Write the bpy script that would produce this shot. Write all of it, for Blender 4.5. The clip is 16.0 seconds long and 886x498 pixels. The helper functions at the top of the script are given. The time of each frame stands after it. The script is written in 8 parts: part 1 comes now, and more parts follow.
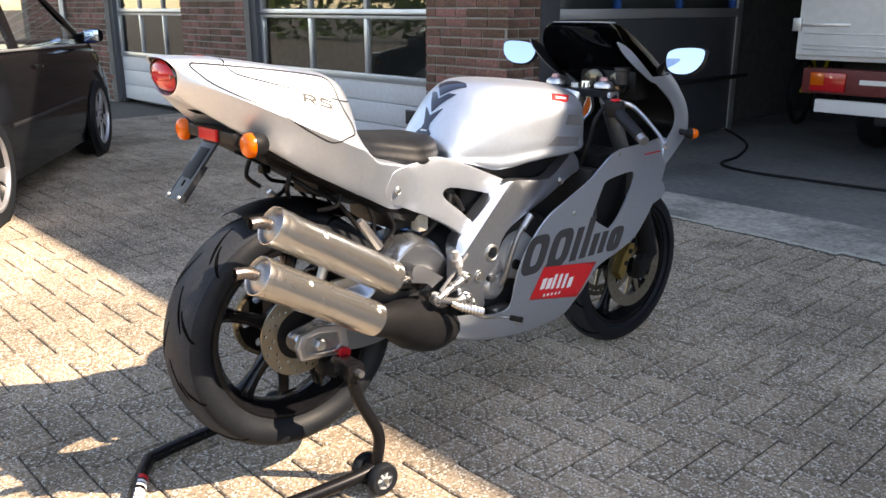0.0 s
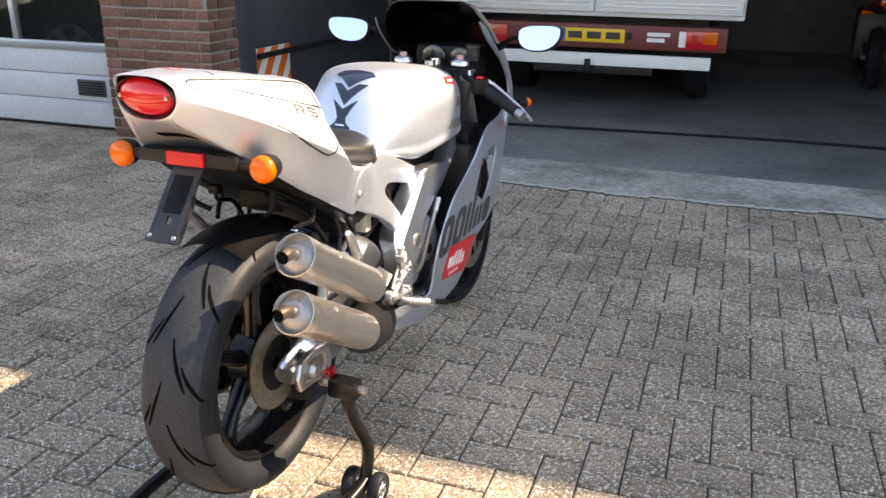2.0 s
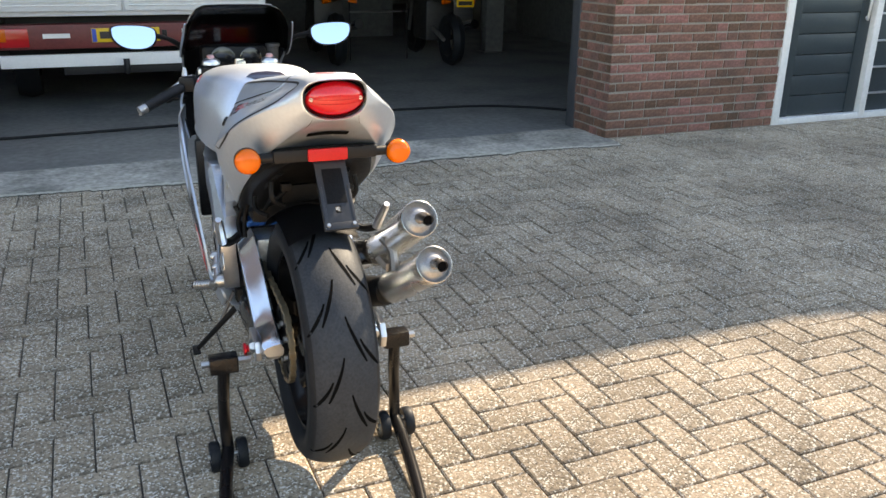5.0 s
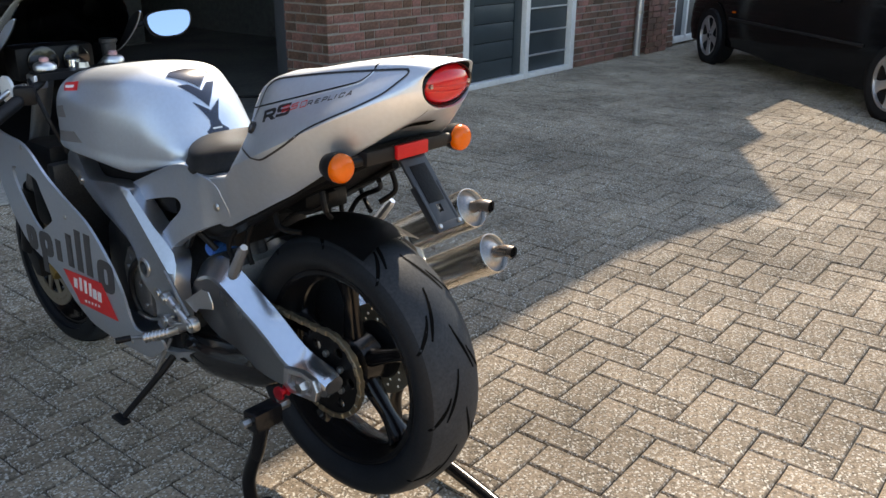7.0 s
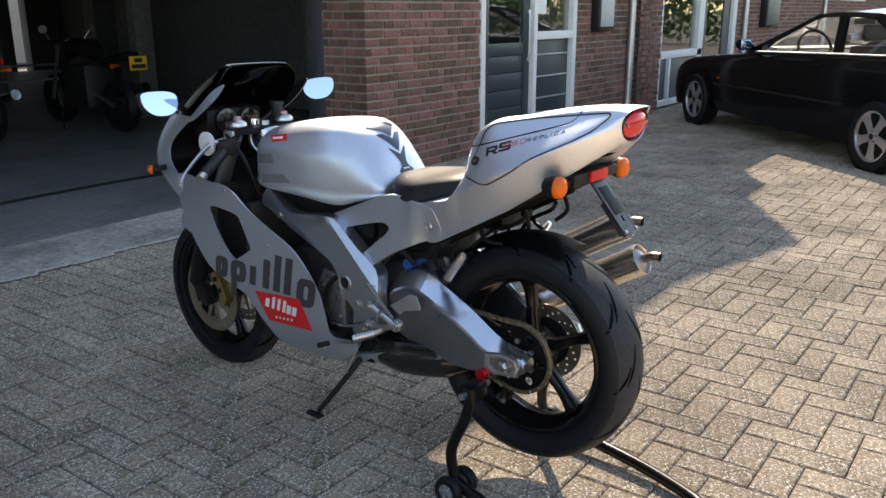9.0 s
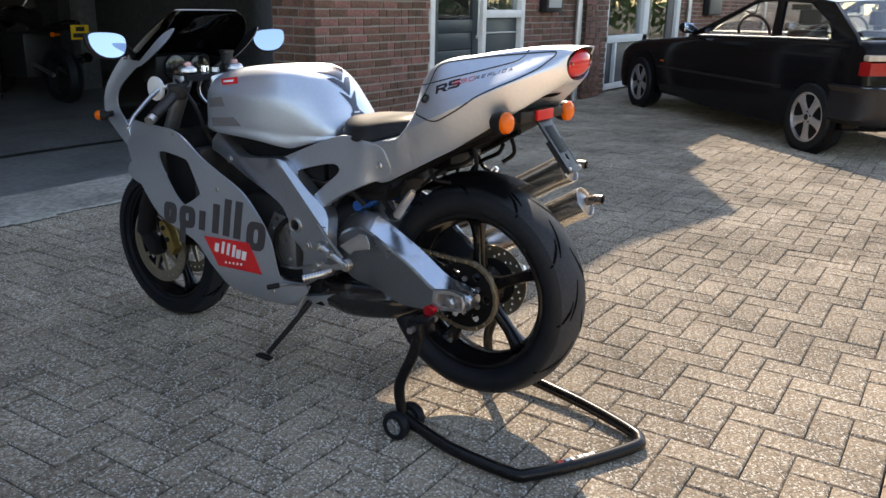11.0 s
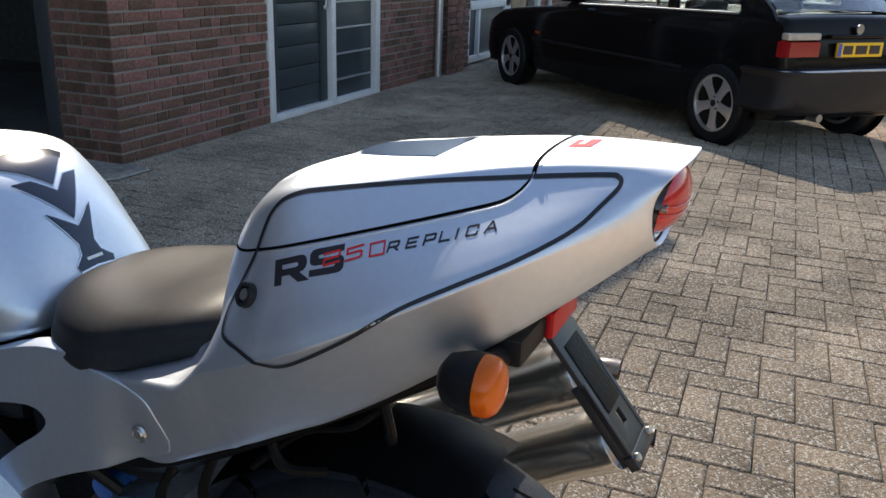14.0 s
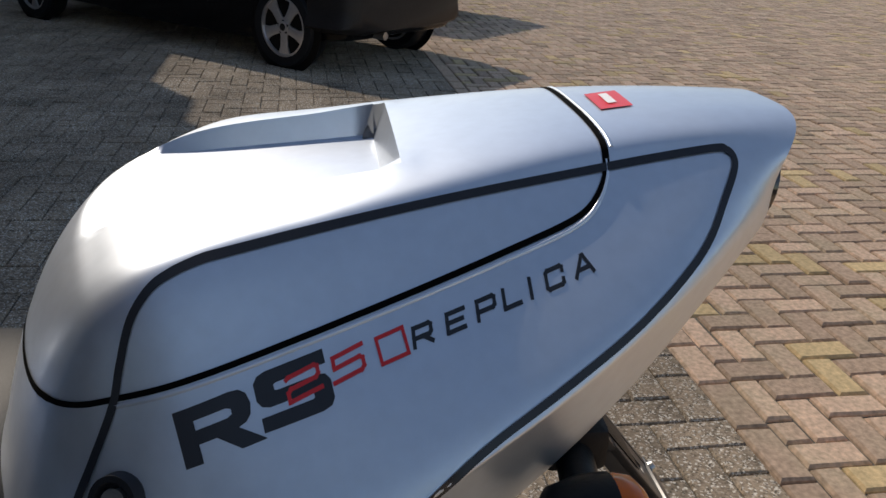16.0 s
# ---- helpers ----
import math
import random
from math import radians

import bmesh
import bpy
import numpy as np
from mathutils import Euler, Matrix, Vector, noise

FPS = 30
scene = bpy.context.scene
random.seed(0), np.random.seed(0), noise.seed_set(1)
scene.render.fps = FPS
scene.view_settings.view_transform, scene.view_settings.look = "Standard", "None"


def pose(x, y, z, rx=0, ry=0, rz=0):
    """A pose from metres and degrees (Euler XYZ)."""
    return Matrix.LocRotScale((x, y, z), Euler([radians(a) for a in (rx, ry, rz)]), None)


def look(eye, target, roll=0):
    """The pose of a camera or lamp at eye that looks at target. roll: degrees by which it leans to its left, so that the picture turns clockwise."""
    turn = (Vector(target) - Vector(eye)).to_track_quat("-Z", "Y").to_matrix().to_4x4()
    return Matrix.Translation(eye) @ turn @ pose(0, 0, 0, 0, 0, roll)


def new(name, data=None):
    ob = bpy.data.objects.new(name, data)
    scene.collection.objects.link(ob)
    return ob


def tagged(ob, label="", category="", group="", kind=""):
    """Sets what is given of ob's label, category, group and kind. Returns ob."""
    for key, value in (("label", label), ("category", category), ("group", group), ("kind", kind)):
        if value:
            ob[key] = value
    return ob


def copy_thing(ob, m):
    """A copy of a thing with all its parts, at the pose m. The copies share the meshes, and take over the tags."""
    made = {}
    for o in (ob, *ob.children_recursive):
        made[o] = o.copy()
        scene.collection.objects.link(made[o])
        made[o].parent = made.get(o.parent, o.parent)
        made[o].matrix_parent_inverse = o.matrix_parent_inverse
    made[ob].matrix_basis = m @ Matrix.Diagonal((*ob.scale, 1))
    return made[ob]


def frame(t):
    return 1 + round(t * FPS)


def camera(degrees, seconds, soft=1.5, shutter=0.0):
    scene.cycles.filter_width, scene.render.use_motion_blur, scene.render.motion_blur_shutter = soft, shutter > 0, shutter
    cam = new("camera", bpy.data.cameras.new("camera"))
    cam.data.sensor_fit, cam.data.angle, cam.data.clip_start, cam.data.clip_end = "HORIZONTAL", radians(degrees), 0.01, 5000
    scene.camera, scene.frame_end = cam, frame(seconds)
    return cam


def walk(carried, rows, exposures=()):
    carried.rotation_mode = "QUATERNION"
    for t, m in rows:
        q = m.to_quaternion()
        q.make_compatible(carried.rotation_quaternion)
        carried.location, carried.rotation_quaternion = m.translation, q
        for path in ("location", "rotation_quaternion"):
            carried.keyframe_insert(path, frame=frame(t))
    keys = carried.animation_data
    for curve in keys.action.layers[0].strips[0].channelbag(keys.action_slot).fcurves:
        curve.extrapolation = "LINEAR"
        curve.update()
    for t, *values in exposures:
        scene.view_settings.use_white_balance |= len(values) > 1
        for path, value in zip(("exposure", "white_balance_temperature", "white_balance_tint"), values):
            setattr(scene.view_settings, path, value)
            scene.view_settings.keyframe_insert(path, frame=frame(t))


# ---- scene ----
from mathutils.bvhtree import BVHTree
from mathutils.geometry import delaunay_2d_cdt

cam = camera(56.4, 16.0, soft=1.5)
PATH = [
    (0, (0.301, 0.221, 1.204), (-1.106, 1.524, 0.64), -0.1),
    (0.5, (0.26, 0.168, 1.215), (-1.05, 1.563, 0.631), -0.3),
    (1, (0.056, 0.019, 1.255), (-1.021, 1.578, 0.614), -0.5),
    (1.5, (-0.199, -0.073, 1.258), (-1.085, 1.582, 0.566), -0.5),
    (2, (-0.465, -0.22, 1.32), (-1.071, 1.558, 0.632), 0.6),
    (2.5, (-0.676, -0.398, 1.338), (-1.0, 1.458, 0.667), 1.1),
    (3, (-0.832, -0.606, 1.336), (-1.02, 1.273, 0.677), 0.7),
    (3.5, (-1.104, -0.762, 1.356), (-1.151, 1.127, 0.701), 0.4),
    (4, (-1.398, -0.795, 1.355), (-1.174, 1.079, 0.695), -0.6),
    (4.5, (-1.629, -0.723, 1.331), (-1.164, 1.102, 0.658), -0.3),
    (5, (-1.92, -0.601, 1.348), (-1.175, 1.124, 0.664), 0.9),
    (5.2, (-2.021, -0.559, 1.349), (-1.185, 1.124, 0.665), 0.7),
    (7.3, (-2.734, 0.17, 1.305), (-1.218, 1.266, 0.596), 0.3),
    (7.5, (-2.803, 0.214, 1.305), (-1.26, 1.273, 0.599), 0.1),
    (8, (-3.007, 0.339, 1.318), (-1.41, 1.341, 0.651), -0.2),
    (8.5, (-3.212, 0.341, 1.325), (-1.603, 1.359, 0.713), -0.1),
    (9, (-3.364, 0.217, 1.322), (-1.809, 1.347, 0.77), -0.2),
    (9.5, (-3.446, 0.128, 1.272), (-1.899, 1.29, 0.767), -0.7),
    (10, (-3.472, 0.092, 1.22), (-1.873, 1.168, 0.685), 0.0),
    (10.2, (-3.478, 0.095, 1.211), (-1.87, 1.153, 0.665), 0.3),
    (12.3, (-3.171, 0.415, 1.2), (-1.531, 1.377, 0.579), 2.0),
    (12.5, (-3.095, 0.458, 1.213), (-1.443, 1.393, 0.585), 1.5),
    (13, (-2.761, 0.607, 1.237), (-1.099, 1.515, 0.594), 2.2),
    (13.5, (-2.452, 0.792, 1.247), (-0.747, 1.623, 0.613), 2.3),
    (14, (-2.226, 0.944, 1.258), (-0.469, 1.635, 0.598), 1.9),
    (14.5, (-2.048, 1.026, 1.258), (-0.269, 1.603, 0.55), 1.7),
    (15, (-1.969, 1.098, 1.261), (-0.149, 1.443, 0.507), 2.1),
    (15.5, (-1.943, 1.227, 1.24), (-0.105, 1.172, 0.453), 3.1),
    (16, (-1.938, 1.294, 1.206), (-0.126, 0.95, 0.431), 3.1),
]
walk(cam, [(t, look(eye, target, roll)) for t, eye, target, roll in PATH],
     exposures=[(0.0, 1.7, 8900, 18), (1.0, 1.92, 9200, 20), (2.0, 2.05, 9600, 18), (3.2, 2.38, 9750, 15), (4.3, 2.2, 9350, 13), (5.0, 2.1, 9200, 12), (7.5, 1.42, 8350, 12), (8.5, 1.47, 8400, 13), (9.5, 1.56, 8600, 14), (12.5, 1.46, 8250, 13), (13.5, 1.12, 7900, 12), (14.0, 0.82, 7600, 12), (14.5, 0.72, 7300, 12), (15.0, 0.34, 7400, 12), (15.6, 0.0, 7600, 13), (16.0, -0.02, 7650, 13)])

# ---- light ----
SUN = Vector((0.95, 0.57, 1.0)).normalized()
world = bpy.data.worlds.new("sky")
scene.world = world
world.use_nodes = True
wn = world.node_tree.nodes
wl = world.node_tree.links
sky = wn.new("ShaderNodeTexSky")
sky.sky_type = 'NISHITA'
sky.sun_disc = False
sky.sun_elevation = math.asin(SUN.z)
sky.sun_rotation = math.atan2(SUN.x, SUN.y)
sky.air_density, sky.dust_density, sky.ozone_density = 1.0, 0.3, 1.6
wl.new(sky.outputs[0], wn["Background"].inputs[0])
wn["Background"].inputs[1].default_value = 0.15
sun_data = bpy.data.lights.new("sun", 'SUN')
sun_data.energy, sun_data.angle, sun_data.color = 3.9, radians(0.55), (1.0, 0.965, 0.91)
sun = new("sun", sun_data)
sun.matrix_world = look(SUN * 30, (0, 0, 0))


# ---- materials ----
def material(name, colour, rough=0.5, metal=0.0, vary=0.15, scale=6.0, bump=0.0, bump_scale=80.0, coat=0.0,
             island=0.0, spec=0.5, second=None, second_amount=0.5, rough_vary=0.12, stain_scale=0.9, trans=0.0, per_object=0.0, diffuse_rough=0.0, hue=0.0):
    """A surface with grain and stains at two scales; second is the colour of the stains."""
    m = bpy.data.materials.new(name)
    m.use_nodes = True
    n, l = m.node_tree.nodes, m.node_tree.links
    b = n["Principled BSDF"]
    b.inputs["Metallic"].default_value = metal
    b.inputs["Specular IOR Level"].default_value = spec
    b.inputs["Coat Weight"].default_value = coat
    b.inputs["Coat Roughness"].default_value = 0.06
    b.inputs["Diffuse Roughness"].default_value = diffuse_rough
    b.inputs["Transmission Weight"].default_value = trans
    tc = n.new("ShaderNodeTexCoord")
    fine, broad = n.new("ShaderNodeTexNoise"), n.new("ShaderNodeTexNoise")
    fine.inputs["Scale"].default_value, fine.inputs["Detail"].default_value = scale * 12, 5
    broad.inputs["Scale"].default_value, broad.inputs["Detail"].default_value = scale * stain_scale, 4
    for t in (fine, broad):
        l.new(tc.outputs["Object"], t.inputs["Vector"])
    value = n.new("ShaderNodeMapRange")
    value.inputs["To Min"].default_value, value.inputs["To Max"].default_value = 1 - vary, 1 + vary
    value.inputs["From Min"].default_value, value.inputs["From Max"].default_value = 0.3, 0.7
    l.new(fine.outputs["Fac"], value.inputs["Value"])
    mix = n.new("ShaderNodeMix")
    mix.data_type = 'RGBA'
    mix.inputs["A"].default_value = (*colour, 1)
    mix.inputs["B"].default_value = (*(second or [c * (1 - vary) for c in colour]), 1)
    ramp = n.new("ShaderNodeMapRange")
    ramp.inputs["From Min"].default_value, ramp.inputs["From Max"].default_value = 0.45, 0.68
    ramp.inputs["To Max"].default_value = second_amount
    l.new(broad.outputs["Fac"], ramp.inputs["Value"])
    l.new(ramp.outputs["Result"], mix.inputs["Factor"])
    hsv = n.new("ShaderNodeHueSaturation")
    l.new(mix.outputs["Result"], hsv.inputs["Color"])
    out = value.outputs["Result"]
    if island or per_object:
        geo = n.new("ShaderNodeNewGeometry" if island else "ShaderNodeObjectInfo")
        r = n.new("ShaderNodeMapRange")
        k = island or per_object
        r.inputs["To Min"].default_value, r.inputs["To Max"].default_value = 1 - k, 1 + k
        l.new(geo.outputs["Random Per Island" if island else "Random"], r.inputs["Value"])
        mul = n.new("ShaderNodeMath")
        mul.operation = 'MULTIPLY'
        l.new(r.outputs["Result"], mul.inputs[0])
        l.new(out, mul.inputs[1])
        out = mul.outputs[0]
        if hue:
            hr = n.new("ShaderNodeMapRange")
            hr.inputs["To Min"].default_value, hr.inputs["To Max"].default_value = 0.5 + hue, 0.5 - hue
            l.new(geo.outputs["Random Per Island" if island else "Random"], hr.inputs["Value"])
            l.new(hr.outputs["Result"], hsv.inputs["Hue"])
    l.new(out, hsv.inputs["Value"])
    l.new(hsv.outputs["Color"], b.inputs["Base Color"])
    rr = n.new("ShaderNodeMapRange")
    rr.inputs["To Min"].default_value, rr.inputs["To Max"].default_value = max(rough - rough_vary, 0.02), min(rough + rough_vary, 1)
    l.new(broad.outputs["Fac"], rr.inputs["Value"])
    l.new(rr.outputs["Result"], b.inputs["Roughness"])
    if bump:
        grain = n.new("ShaderNodeTexNoise")
        grain.inputs["Scale"].default_value, grain.inputs["Detail"].default_value = bump_scale, 6
        l.new(tc.outputs["Object"], grain.inputs["Vector"])
        bn = n.new("ShaderNodeBump")
        bn.inputs["Strength"].default_value, bn.inputs["Distance"].default_value = bump, 0.004
        l.new(grain.outputs["Fac"], bn.inputs["Height"])
        l.new(bn.outputs["Normal"], b.inputs["Normal"])
    return m


def add_speckle(m, colour, scale, threshold, amount=0.8):
    """Aggregate grains of another colour over a surface."""
    n, l = m.node_tree.nodes, m.node_tree.links
    b = n["Principled BSDF"]
    old = b.inputs["Base Color"].links[0].from_socket
    tc = n.new("ShaderNodeTexCoord")
    v = n.new("ShaderNodeTexVoronoi")
    v.inputs["Scale"].default_value = scale
    l.new(tc.outputs["Object"], v.inputs["Vector"])
    sep = n.new("ShaderNodeSeparateColor")
    l.new(v.outputs["Color"], sep.inputs[0])
    r = n.new("ShaderNodeMapRange")
    r.inputs["From Min"].default_value, r.inputs["From Max"].default_value = threshold, threshold + 0.1
    r.inputs["To Max"].default_value = amount
    l.new(sep.outputs[0], r.inputs["Value"])
    mx = n.new("ShaderNodeMix")
    mx.data_type = 'RGBA'
    l.new(r.outputs["Result"], mx.inputs["Factor"])
    l.new(old, mx.inputs["A"])
    mx.inputs["B"].default_value = (*colour, 1)
    l.new(mx.outputs["Result"], b.inputs["Base Color"])
    return m


def add_stain(m, scale, low, high):
    """Broad damp and oily patches that run over the joints."""
    n, l = m.node_tree.nodes, m.node_tree.links
    b = n["Principled BSDF"]
    old = b.inputs["Base Color"].links[0].from_socket
    geo = n.new("ShaderNodeNewGeometry")
    t = n.new("ShaderNodeTexNoise")
    t.inputs["Scale"].default_value, t.inputs["Detail"].default_value, t.inputs["Roughness"].default_value = scale, 7, 0.62
    l.new(geo.outputs["Position"], t.inputs["Vector"])
    r = n.new("ShaderNodeMapRange")
    r.inputs["From Min"].default_value, r.inputs["From Max"].default_value = 0.36, 0.6
    r.inputs["To Min"].default_value, r.inputs["To Max"].default_value = low, high
    l.new(t.outputs["Fac"], r.inputs["Value"])
    h = n.new("ShaderNodeHueSaturation")
    l.new(old, h.inputs["Color"])
    l.new(r.outputs["Result"], h.inputs["Value"])
    l.new(h.outputs["Color"], b.inputs["Base Color"])
    return m


def glass(name, colour, rough=0.02, ior=1.45):
    m = bpy.data.materials.new(name)
    m.use_nodes = True
    b = m.node_tree.nodes["Principled BSDF"]
    b.inputs["Base Color"].default_value = (*colour, 1)
    b.inputs["Roughness"].default_value = rough
    b.inputs["Transmission Weight"].default_value = 1.0
    b.inputs["IOR"].default_value = ior
    return m


